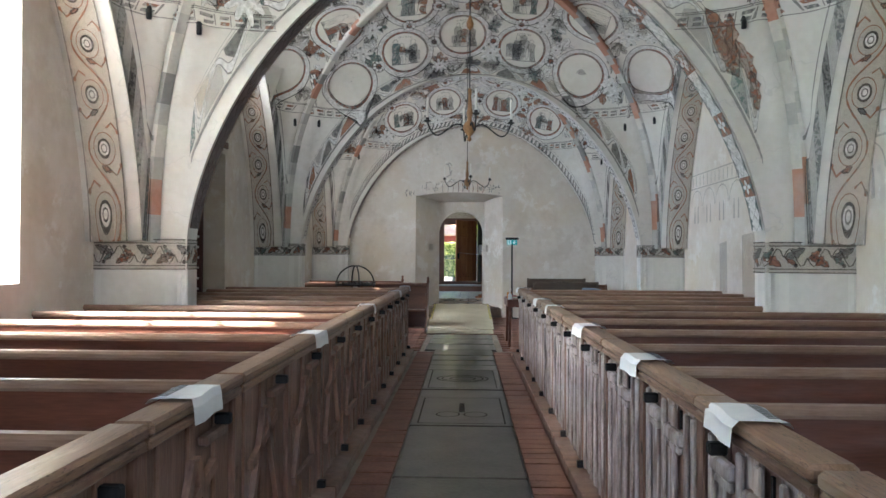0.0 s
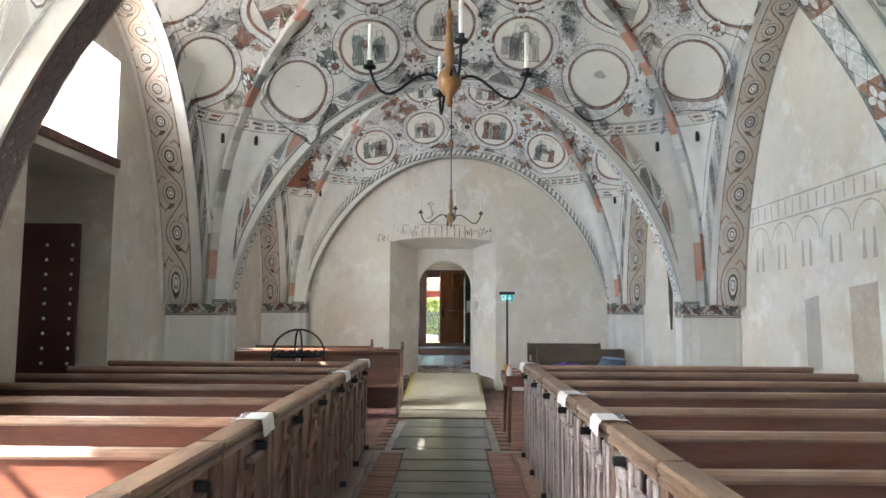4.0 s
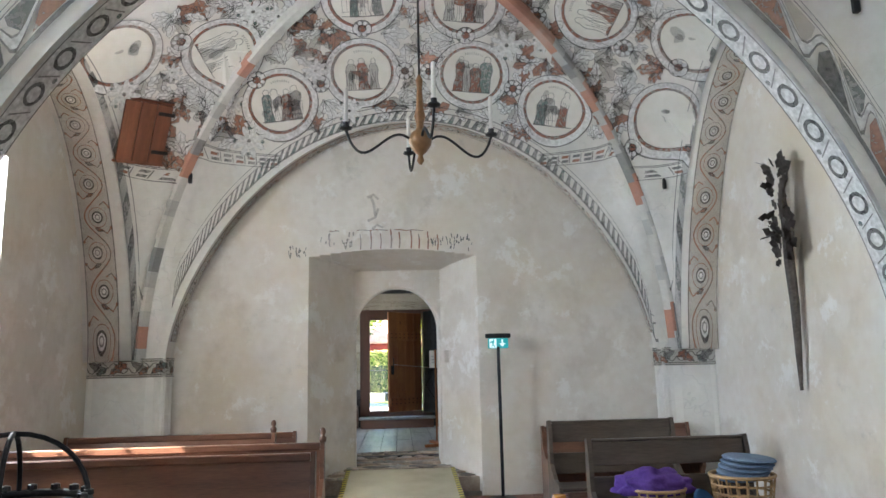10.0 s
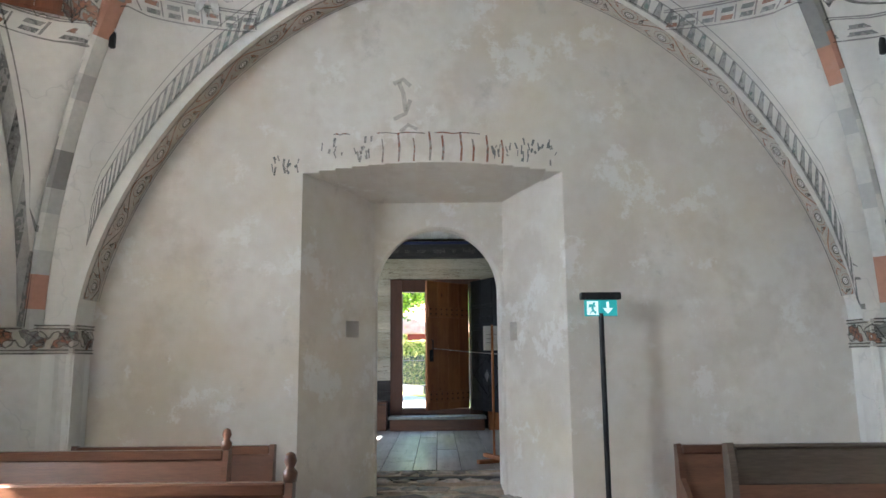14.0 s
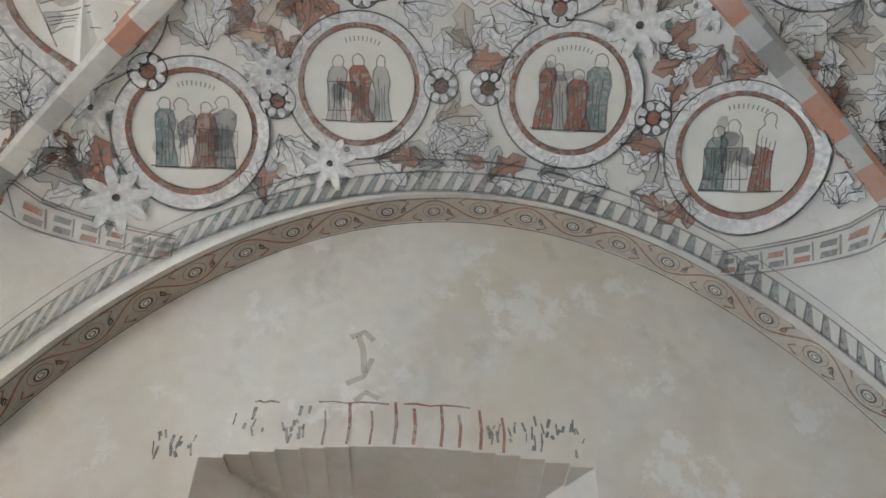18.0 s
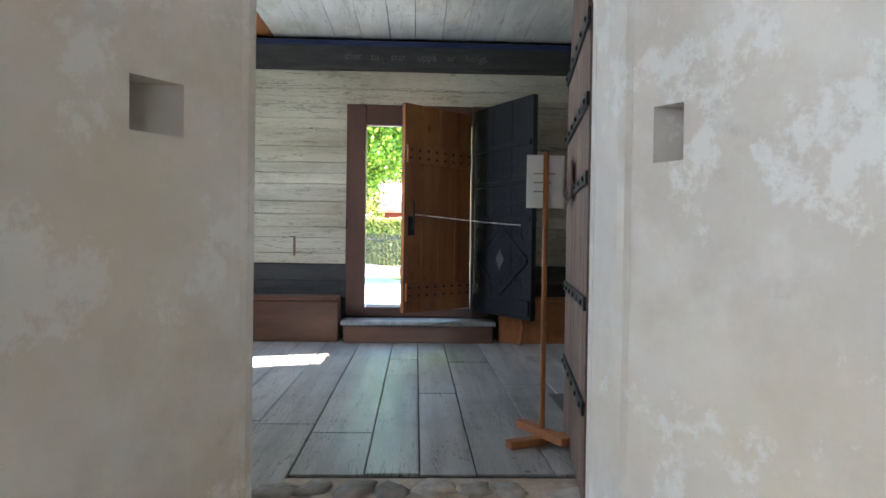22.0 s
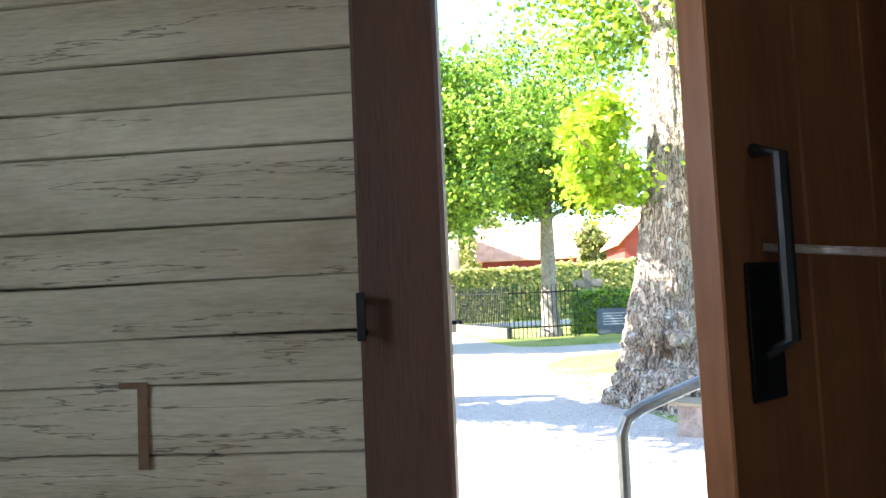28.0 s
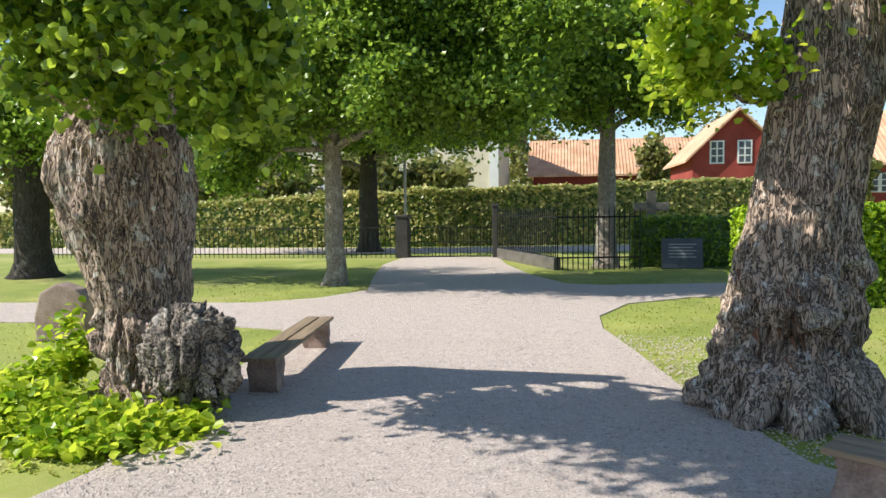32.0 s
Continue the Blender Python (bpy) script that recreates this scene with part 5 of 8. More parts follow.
def bench(x0, x1, y, top, mat, label, turn=0.0, solid=False):
    """A plank bench with shaped ends, its back at y and its seat before it."""
    b = thing("bench", label, "bench", "benches by the west wall", at=pose((x0 + x1) / 2, y, 0, 0, 0, turn))
    h = (x1 - x0) / 2
    for s in (-1, 1):
        bm = bmesh.new()
        out = [(0.05, 0.0), (0.06, top), (0.0, top + 0.01), (-0.03, top - 0.1), (-0.05, 0.62), (-0.2, 0.5), (-0.4, 0.46), (-0.42, 0.4), (-0.36, 0.3), (-0.4, 0.0)]
        prism(bm, out, "x", s * h - 0.018, s * h + 0.018)
        part("bench_end", bm, mat, b)
    part("seat", bevelled(boxes((-h + 0.02, h - 0.02, -0.4, -0.03, 0.42, 0.45)), 0.008), mat, b)
    if solid:
        bm = bmesh.new()
        prism(bm, [(-0.085, 0.455), (-0.06, 0.455), (0.03, top - 0.06), (0.005, top - 0.06)], "x", -h + 0.02, h - 0.02)
        part("back_panel", bm, mat, b, "slightly leaning panelled back")
        part("skirt_board", bevelled(boxes((-h + 0.02, h - 0.02, -0.03, -0.005, 0.1, 0.415)), 0.005), mat, b)
    else:
        part("back_board", bevelled(boxes((-h + 0.02, h - 0.02, -0.005, 0.022, top - 0.2, top - 0.02)), 0.006), mat, b)
        part("back_board", bevelled(boxes((-h + 0.02, h - 0.02, -0.01, 0.017, 0.52, 0.72)), 0.006), mat, b)
    part("top_rail", bevelled(boxes((-h + 0.02, h - 0.02, -0.015, 0.045, top - 0.06 if solid else top - 0.02, top)), 0.008), mat, b)
    return b


def finial(b, x, y, z):
    bm = bmesh.new()
    lathe(bm, [(0.03, 0), (0.035, 0.04), (0.018, 0.06), (0.03, 0.09), (0.022, 0.12), (0.005, 0.13)], 12, (x, y, z))
    part("finial", bm, M["bench"], b, "", True)


b1 = bench(-1.7, 1.08, 16.36, 0.95, M["bench"], "dark brown wooden bench with a panelled back", 0, True)
b2 = bench(-1.75, 1.05, 17.3, 0.93, M["bench"], "reddish brown wooden bench catching sunlight", 0, True)
b3 = bench(-1.75, 0.4, 18.55, 0.92, M["bench"], "brown wooden bench with a small finial", 0, True)
bench(-0.9, 0.52, 19.26, 0.86, M["bench"], "low brown bench standing against the west wall", 0, True)
finial(b2, 1.4, 0.02, 0.93)
finial(b3, 1.07, 0.02, 0.92)
bench(3.44, 5.2, 19.24, 0.84, M["bench"], "dark brown bench against the plastered wall", 0, True)
bench(3.21, 4.44, 17.75, 1.02, M["grey_bench"], "grey brown plank bench with an open back")
bench(3.2, 4.44, 16.25, 1.0, M["grey_bench"], "grey brown plank bench holding two baskets")

M["wicker"] = surface("wicker", (0.3, 0.18, 0.08), (0.55, 0.36, 0.18), 0.6, 8, 60, 0.2)
M["purple"] = surface("purple_cloth", (0.06, 0.02, 0.18), (0.14, 0.06, 0.34), 0.85, 6, 40, 0.3)
M["blue"] = surface("blue_felt", (0.1, 0.15, 0.24), (0.2, 0.27, 0.36), 0.9, 6, 60, 0.2)


def basket(x, y, z, r, h, label):
    b = thing("wicker_basket", label, "basket", at=pose(x, y, z))
    for k in range(20):
        w = k * math.tau / 20
        bm = bmesh.new()
        tube(bm, [(r * (0.8 + 0.2 * t) * math.cos(w), r * (0.8 + 0.2 * t) * math.sin(w), 0.01 + h * t) for t in (0, 0.33, 0.66, 1)], 0.007, 6)
        part("stake", bm, M["wicker"], b)
    for j in range(6):
        t = j / 5
        bm = bmesh.new()
        rr = r * (0.8 + 0.2 * t)
        tube(bm, [(rr * math.cos(a * math.tau / 28), rr * math.sin(a * math.tau / 28), 0.012 + h * t) for a in range(29)], 0.013 if j in (0, 5) else 0.008, 6, False)
        part("weave", bm, M["wicker"], b)
    bm = bmesh.new()
    lathe(bm, [(0.02, 0), (r * 0.8, 0.0), (r * 0.8, 0.012), (0.02, 0.012)], 20)
    part("bottom", bm, M["wicker"], b)
    return b


basket(3.62, 16.02, 0.453, 0.21, 0.2, "wicker basket with a purple cloth in it")
basket(4.2, 15.85, 0.455, 0.22, 0.3, "tall wicker basket with round blue cushions")
cloth = thing("folded_cloth", "crumpled purple cloth lying in a basket", "cloth", at=pose(3.6, 16.02, 0.68))
bm = bmesh.new()
bmesh.ops.create_icosphere(bm, subdivisions=4, radius=1)
for v in bm.verts:
    w = 1 + 0.35 * noise.noise(v.co * 2.3) + 0.15 * noise.noise(v.co * 6)
    v.co = Vector((v.co.x * 0.27 * w, v.co.y * 0.17 * w, max(-0.05, v.co.z * 0.12 * w)))
part("cloth_folds", bm, M["purple"], cloth, "", True)
for k in range(5):
    c = thing("round_cushion", "round blue grey felt seat cushion", "cushion", "cushions in the basket", at=pose(4.2 + 0.012 * k, 15.86 - 0.01 * k, 0.75 + 0.03 * k, 4, -6 + k, 20 * k))
    bm = bmesh.new()
    lathe(bm, [(0.02, 0.0), (0.17, 0.0), (0.185, 0.012), (0.17, 0.024), (0.02, 0.024)], 28)
    part("felt_disc", bm, M["blue"], c)
c = thing("round_cushion", "bright blue cushion leaning beside a basket", "cushion", at=pose(3.92, 15.86, 0.54, 60, 20, 30))
bm = bmesh.new()
lathe(bm, [(0.02, 0.0), (0.13, 0.0), (0.14, 0.015), (0.13, 0.03), (0.02, 0.03)], 24)
part("felt_disc", bm, surface("bright_blue_felt", (0.02, 0.1, 0.28), (0.05, 0.18, 0.4), 0.8, 6, 60, 0.1), c)

# table with hymn books
tb = thing("side_table", "small dark wooden table with a raised rim", "table", at=pose(2.86, 14.42, 0))
part("tabletop", bevelled(boxes((-0.3, 0.3, -0.42, 0.42, 0.7, 0.73)), 0.004), M["pew"], tb)
for b in ((-0.3, 0.3, -0.44, -0.42, 0.66, 0.79), (-0.3, 0.3, 0.42, 0.44, 0.66, 0.79), (-0.32, -0.3, -0.44, 0.44, 0.66, 0.79), (0.3, 0.32, -0.44, 0.44, 0.66, 0.79)):
    part("rim", bevelled(boxes(b), 0.004), M["pew"], tb)
for x in (-0.27, 0.27):
    for y in (-0.38, 0.38):
        bm = bmesh.new()
        tube(bm, [(x, y, 0.7), (x, y, 0.5), (x * 1.03, y * 1.03, 0.0)], [0.028, 0.026, 0.018], 8)
        part("leg", bm, M["pew"], tb)
M["redbook"] = surface("red_book_cloth", (0.25, 0.02, 0.025), (0.38, 0.05, 0.05), 0.6, 4, 60, 0.1, random_tint=0.15)
M["page"] = surface("book_pages", (0.6, 0.56, 0.48), (0.7, 0.67, 0.6), 0.9, 20, 80, 0.1)
for i in range(4):
    for j in range(3):
        for k in range(2 if (i + j) % 2 else 3):
            b = thing("hymn_book", "small red hymn book in a stack", "book", "red hymn books on the table", at=pose(2.66 + 0.135 * i, 14.12 + 0.2 * j + 0.004 * k, 0.731 + 0.034 * k, 0, 0, random.uniform(-4, 4)))
            part("cover", bevelled(boxes((-0.062, 0.062, -0.092, 0.092, 0.028, 0.033)), 0.001), M["redbook"], b)
            part("cover", bevelled(boxes((-0.062, 0.062, -0.092, 0.092, 0.0, 0.005)), 0.001), M["redbook"], b)
            part("spine", bevelled(boxes((-0.062, -0.058, -0.092, 0.092, 0.0055, 0.0275)), 0.001), M["redbook"], b)
            part("page_block", boxes((-0.057, 0.058, -0.088, 0.088, 0.0055, 0.0275)), M["page"], b)
bo = thing("pump_bottle", "white plastic hand sanitizer bottle with a pump", "bottle", at=pose(2.6, 14.06, 0.8))
bo.matrix_world = pose(2.585, 14.03, 0.731)
bm = bmesh.new()
lathe(bm, [(0.03, 0), (0.034, 0.01), (0.034, 0.12), (0.026, 0.15), (0.012, 0.165), (0.012, 0.175)], 18)
part("bottle_body", bm, M["white"], bo, "", True)
bm = bmesh.new()
tube(bm, [(0, 0, 0.176), (0, 0, 0.22), (0.035, 0, 0.222)], 0.007, 8)
part("pump", bm, M["white"], bo)
jar = thing("glass_jar", "small orange glass jar on the table", "jar", at=pose(2.62, 14.74, 0.731))
bm = bmesh.new()
lathe(bm, [(0.035, 0), (0.042, 0.01), (0.042, 0.12), (0.036, 0.14)], 18)
part("jar_body", bm, surface("orange_glass", (0.6, 0.2, 0.01), (0.75, 0.3, 0.03), 0.15, 4, 30, 0), jar)
for k in range(3):
    b = thing("pamphlet", "thin white folded pamphlet", "paper", at=pose(3.02, 14.3 + 0.1 * k, 0.835 + 0.006 * k, 0, 0, 20 * k))
    part("sheet", bevelled(boxes((-0.05, 0.05, -0.08, 0.08, 0, 0.005)), 0.001), M["note"], b)

# wooden chair by the north wall
ch = thing("wooden_chair", "light brown wooden chair with a curved top rail", "chair", at=pose(4.72, 14.4, 0, 0, 0, 20) @ Matrix.Diagonal((0.86, 0.86, 0.87, 1)))
M["chair"] = surface("light_brown_chair", (0.3, 0.15, 0.07), (0.45, 0.25, 0.12), 0.4, 3, 25, 0.1, stretch=(4, 4, 0.5))
for x in (-0.19, 0.19):
    bm = bmesh.new()
    tube(bm, [(x, 0.18, 0), (x, 0.19, 0.45), (x, 0.25, 0.98)], 0.018, 8)
    part("back_leg", bm, M["chair"], ch)
    bm = bmesh.new()
    tube(bm, [(x, -0.2, 0), (x, -0.19, 0.43)], 0.018, 8)
    part("front_leg", bm, M["chair"], ch)
part("seat", bevelled(boxes((-0.21, 0.21, -0.22, 0.2, 0.43, 0.46)), 0.01), M["chair"], ch)
bm = bmesh.new()
tube(bm, [(-0.19, 0.245, 0.9), (-0.1, 0.27, 0.93), (0.1, 0.27, 0.93), (0.19, 0.245, 0.9)], 0.022, 8)
part("top_rail", bm, M["chair"], ch)

# emergency exit sign on a stand
es = thing("exit_sign_stand", "black metal stand with a lit green exit sign", "exit sign", at=pose(2.97, 19.45, 0))
bm = bmesh.new()
lathe(bm, [(0.16, 0), (0.16, 0.012), (0.05, 0.022), (0.02, 0.03)], 28)
part("base_plate", bm, M["black_iron"], es)
bm = bmesh.new()
tube(bm, [(0, 0, 0.02), (0, 0, 1.8)], 0.02, 14)
part("pole", bm, M["black_iron"], es)
part("housing", bevelled(boxes((-0.155, 0.155, -0.035, 0.035, 1.905, 1.96)), 0.006), M["black_iron"], es)
panel = part("lit_panel", bevelled(boxes((-0.125, 0.125, -0.012, 0.012, 1.778, 1.903)), 0.003), glowing("lit_green_panel", (0.02, 0.4, 0.4), 0.03), es, "glowing green sign panel")
white_glow = glowing("lit_white_symbol", (0.75, 0.95, 0.95), 0.06)
bm = bmesh.new()
box(bm, -0.108, -0.022, -0.0145, -0.0125, 1.788, 1.893)
part("doorway_symbol", bm, white_glow, panel)
bm = bmesh.new()
prism(bm, [(0.042, 1.888), (0.062, 1.888), (0.062, 1.84), (0.092, 1.84), (0.052, 1.795), (0.012, 1.84), (0.042, 1.84)], "y", -0.0145, -0.0125)
part("arrow_symbol", bm, white_glow, panel)
bm = bmesh.new()
prism(bm, [(-0.095, 1.792), (-0.07, 1.826), (-0.082, 1.852), (-0.098, 1.84), (-0.092, 1.868), (-0.062, 1.872), (-0.058, 1.888), (-0.044, 1.884), (-0.05, 1.866), (-0.036, 1.846), (-0.058, 1.85), (-0.056, 1.826), (-0.036, 1.81), (-0.044, 1.792), (-0.064, 1.815)], "y", -0.0165, -0.0147)
part("figure_symbol", bm, panel.data.materials[0], panel)

# chandeliers
M["turned"] = surface("turned_brown_wood", (0.2, 0.09, 0.03), (0.38, 0.2, 0.08), 0.35, 5, 40, 0.05)
M["candle"] = surface("white_candle", (0.75, 0.73, 0.68), (0.82, 0.8, 0.76), 0.5, 5, 30, 0)


def chandelier(x, y, z, top):
    c = thing("chandelier", "hanging chandelier of turned wood with iron candle arms", "chandelier", "chandeliers in the nave", at=pose(x, y, z, 0, 0, 8))
    bm = bmesh.new()
    lathe(bm, [(0.006, -0.12), (0.02, -0.1), (0.012, -0.07), (0.03, -0.055), (0.055, -0.02), (0.062, 0.01), (0.05, 0.045), (0.022, 0.07), (0.02, 0.1), (0.03, 0.14), (0.02, 0.19), (0.014, 0.3), (0.02, 0.34), (0.008, 0.37)], 18)
    part("turned_body", bm, M["turned"], c, "", True)
    bm = bmesh.new()
    tube(bm, [(0, 0, 0.36), (0, 0, top - z)], 0.006, 6)
    part("hanging_rod", bm, M["black_iron"], c)
    bm = bmesh.new()
    lathe(bm, [(0.006, 0.9), (0.03, 0.93), (0.035, 0.96), (0.02, 1.0), (0.006, 1.03)], 12)
    part("rod_knob", bm, M["turned"], c)
    curve = [(0.04 * (1 - t) ** 3 + 3 * 0.17 * t * (1 - t) ** 2 + 3 * 0.29 * t * t * (1 - t) + 0.385 * t ** 3, 0.0 * (1 - t) ** 3 + 3 * 0.16 * t * (1 - t) ** 2 - 3 * 0.26 * t * t * (1 - t) + 0.05 * t ** 3) for t in [i / 16 for i in range(17)]]
    for k in range(4):
        w = k * math.tau / 4
        bm = bmesh.new()
        tube(bm, [(r * math.cos(w), r * math.sin(w), h) for r, h in curve], 0.007, 7)
        arm = part("arm", bm, M["black_iron"], c)
        bm = bmesh.new()
        lathe(bm, [(0.008, 0.045), (0.032, 0.055), (0.03, 0.065), (0.014, 0.07), (0.016, 0.09)], 12, (0.385 * math.cos(w), 0.385 * math.sin(w), 0))
        part("candle_cup", bm, M["black_iron"], arm)
        bm = bmesh.new()
        lathe(bm, [(0.011, 0.085), (0.011, 0.27), (0.004, 0.275)], 10, (0.385 * math.cos(w), 0.385 * math.sin(w), 0))
        part("candle", bm, M["candle"], arm, "white wax candle")


chandelier(1.88, 8.75, 2.66, vault_z(1.88, 8.75, BAYS[2]))
chandelier(1.87, 14.25, 2.74, vault_z(1.87, 14.25, BAYS[1]))

# iron candle crown on a post
cr = thing("iron_candle_crown", "black iron candle ring with crossed hoops on a pale post", "candle stand", at=pose(0.0, 14.12, 0))
part("post", bevelled(boxes((-0.03, 0.03, -0.03, 0.03, 0, 1.0)), 0.006), M["worn"], cr)
bm = bmesh.new()
tube(bm, [(0.32 * math.cos(a * math.tau / 36), 0.32 * math.sin(a * math.tau / 36), 1.02) for a in range(37)], 0.02, 8, False)
part("ring", bm, M["black_iron"], cr)
for w in (0.35, 0.35 + math.pi / 2):
    bm = bmesh.new()
    tube(bm, [(0.32 * math.cos(t) * math.cos(w), 0.32 * math.cos(t) * math.sin(w), 1.02 + 0.31 * math.sin(t)) for t in [math.tau * i / 32 for i in range(33)]], 0.012, 7)
    part("hoop", bm, M["black_iron"], cr)
bm = bmesh.new()
tube(bm, [(-0.32, 0, 1.01), (0.32, 0, 1.01)], 0.012, 6)
part("crossbar", bm, M["black_iron"], cr)
for k in range(18):
    a = k * math.tau / 18
    bm = bmesh.new()
    lathe(bm, [(0.01, 1.03), (0.024, 1.04), (0.022, 1.06), (0.01, 1.065)], 8, (0.32 * math.cos(a), 0.32 * math.sin(a), 0))
    part("candle_cup", bm, M["black_iron"], cr)

# carved processional staff with wooden leaves on the north wall
st = thing("carved_wall_staff", "dark carved wooden staff with leafy crown on the wall", "wall ornament", at=pose(5.5, 17.2, 0))
M["carving"] = surface("weathered_carving", (0.05, 0.04, 0.032), (0.16, 0.13, 0.11), 0.7, 5, 40, 0.4)
bm = bmesh.new()
tube(bm, [(0.05, 0.1, 1.28), (0.04, 0.07, 1.6), (0.03, 0.03, 2.1), (0, 0, 2.5), (-0.02, -0.03, 3.2)], [0.016, 0.03, 0.045, 0.05, 0.03], 8)
part("shaft", bm, M["carving"], st)
for k in range(76):
    z = random.uniform(2.5, 3.42)
    w = random.uniform(0, math.tau)
    bm = bmesh.new()
    d = Vector((min(0.03, 0.5 * math.cos(w)), math.sin(w), random.uniform(-0.3, 0.7))).normalized()
    p = Vector((-0.05, 0, z)) + d * 0.05
    side = d.cross(Vector((1, 0, 0.2))).normalized()
    ln = random.uniform(0.09, 0.21)
    vs = [bm.verts.new(p + d * ln * t + side * ln * 0.32 * s) for t, s in ((0, 0), (0.3, 0.9), (0.5, 0.5), (0.65, 0.9), (1, 0), (0.65, -0.9), (0.5, -0.5), (0.3, -0.9))]
    bm.faces.new(vs)
    bmesh.ops.solidify(bm, geom=bm.faces[:], thickness=0.014)
    part("carved_leaf", bm, M["carving"], st)

# wooden hatch in the vault
ht = thing("vault_hatch", "red brown wooden hatch set in the vault", "hatch")
tl, tr, bl = Vector((-1.18, 18.17, 4.52)), Vector((-0.79, 18.53, 4.57)), Vector((-1.385, 18.46, 3.93))
ex, ez = (tr - tl), (tl - bl)
ey = ex.cross(ez).normalized()
if ey.y > 0:
    ey = -ey
frame_m = Matrix((ex.normalized(), -ey, ez.normalized())).transposed().to_4x4()
frame_m.translation = bl
ht.matrix_world = frame_m
M["hatch"] = surface("red_brown_hatch", (0.14, 0.045, 0.025), (0.26, 0.1, 0.05), 0.5, 3, 25, 0.15, stretch=(5, 5, 0.6))
W, Hh = ex.length, ez.length
for k in range(3):
    part("plank", bevelled(boxes((W * k / 3 + 0.004, W * (k + 1) / 3 - 0.004, -0.05, -0.02, 0, Hh)), 0.004), M["hatch"], ht)
part("lath", bevelled(boxes((-0.02, W + 0.02, -0.03, 0.0, -0.03, 0.0)), 0.004), M["hatch"], ht)
part("lath", bevelled(boxes((-0.02, W + 0.02, -0.03, 0.0, Hh, Hh + 0.03)), 0.004), M["hatch"], ht)
for z in (0.12, Hh - 0.12):
    part("hinge", bevelled(boxes((W * 0.7, W + 0.03, -0.062, -0.051, z, z + 0.04)), 0.002), M["black_iron"], ht)

# south windows with leaded frames, and the studded door beneath the middle one
M["glass"] = surface("window_glass", (0.8, 0.85, 0.85), (0.9, 0.93, 0.93), 0.05, 2, 10, 0)
M["glass"].node_tree.nodes["Principled BSDF"].inputs["Transmission Weight"].default_value = 1.0
for k, (a, b, z0, z1) in enumerate(WIN):
    w = thing(f"window_{k + 1}", "pale wooden church window in a deep plastered opening", "window", kind="structure")
    for q in ((a, a + 0.06, z0, z1), (b - 0.06, b, z0, z1), (a, b, z0, z0 + 0.06), (a, b, z1 - 0.06, z1), ((a + b) / 2 - 0.025, (a + b) / 2 + 0.025, z0, z1)):
        part("window_frame", boxes((XL - 1.0, XL - 0.95, q[0], q[1], q[2], q[3])), M["white"], w)
    n = int((z1 - z0) / 0.5)
    for i in range(1, n):
        part("glazing_bar", boxes((XL - 0.99, XL - 0.96, a, b, z0 + (z1 - z0) * i / n - 0.012, z0 + (z1 - z0) * i / n + 0.012)), M["white"], w)
    p = part("pane", boxes((XL - 0.978, XL - 0.974, a, b, z0, z1)), M["glass"], w)
    p.visible_shadow = False
w = thing(f"window_{len(WIN) + 1}", "tall pale wooden east window with glazing bars", "window", kind="structure")
for q in ((EAST[0], EAST[0] + 0.06, EAST[2], EAST[3]), (EAST[1] - 0.06, EAST[1], EAST[2], EAST[3]), (EAST[0] + 0.06, EAST[1] - 0.06, EAST[2], EAST[2] + 0.06), (EAST[0] + 0.06, EAST[1] - 0.06, EAST[3] - 0.06, EAST[3]), (XC - 0.025, XC + 0.025, EAST[2] + 0.06, EAST[3] - 0.06)):
    part("window_frame", boxes((q[0], q[1], YE - 0.42, YE - 0.37, q[2], q[3])), M["white"], w)
p = part("pane", boxes((EAST[0] + 0.03, EAST[1] - 0.03, YE - 0.398, YE - 0.394, EAST[2] + 0.03, EAST[3] - 0.03)), M["glass"], w)
p.visible_shadow = False
sill = tagged(part("window_sill", bevelled(boxes((XL - 1.05, XL + 0.03, 11.45, 13.16, 3.14, 3.24)), 0.01), M["pew"]), "dark wooden sill under the middle window", "sill", "", "structure")
sd = thing("door_1", "dark red studded leather door standing open in its recess", "door", kind="structure")
M["reddoor"] = surface("dark_red_leather", (0.05, 0.012, 0.012), (0.1, 0.03, 0.028), 0.5, 3, 30, 0.2)
part("door_leaf", bevelled(boxes((XL - 1.0, XL - 0.32, 13.0, 13.06, 0.0, 2.5)), 0.006), M["reddoor"], sd)
for i in range(12):
    for x in (XL - 0.38, XL - 0.66):
        bm = bmesh.new()
        lathe(bm, [(0.02, 0), (0.014, 0.01), (0.003, 0.014)], 8)
        o = part("stud", bm, M["white"], sd)
        o.matrix_world = pose(x, 12.999, 0.5 + 0.16 * i, 90, 0, 0)
structure("wall_recess", boxes((XL - 1.09, XL - 1.04, 11.5, 13.1, 0.0, 3.05)), M["plaster"])


# ==== porch ====
PXL, PXR, BEAM, PTOP = -1.2, 4.5, 3.1, 3.42
DX0, DX1, DZ0, DZ1 = 1.14, 2.22, 0.68, 2.54
window_light("daylight_d", (PXL - 0.2, 23.6, 2.05), (1.2, 23.6, 0.9), 0.6, 0.8, 7.5)
structure("wall_porch_south", strip_wall(bmesh.new(), "y", PXL - 0.25, PXL - 0.12, YO, YP + 0.118, GZ, PTOP + 0.3, [(23.3, 23.9, 1.85, 2.62)]), M["whitewood"])
structure("wall_porch_north", strip_wall(bmesh.new(), "y", PXR + 0.12, PXR + 0.25, YO, YP + 0.118, GZ, PTOP + 0.3, [(22.8, 23.3, 1.9, 2.5)]), M["whitewood"])
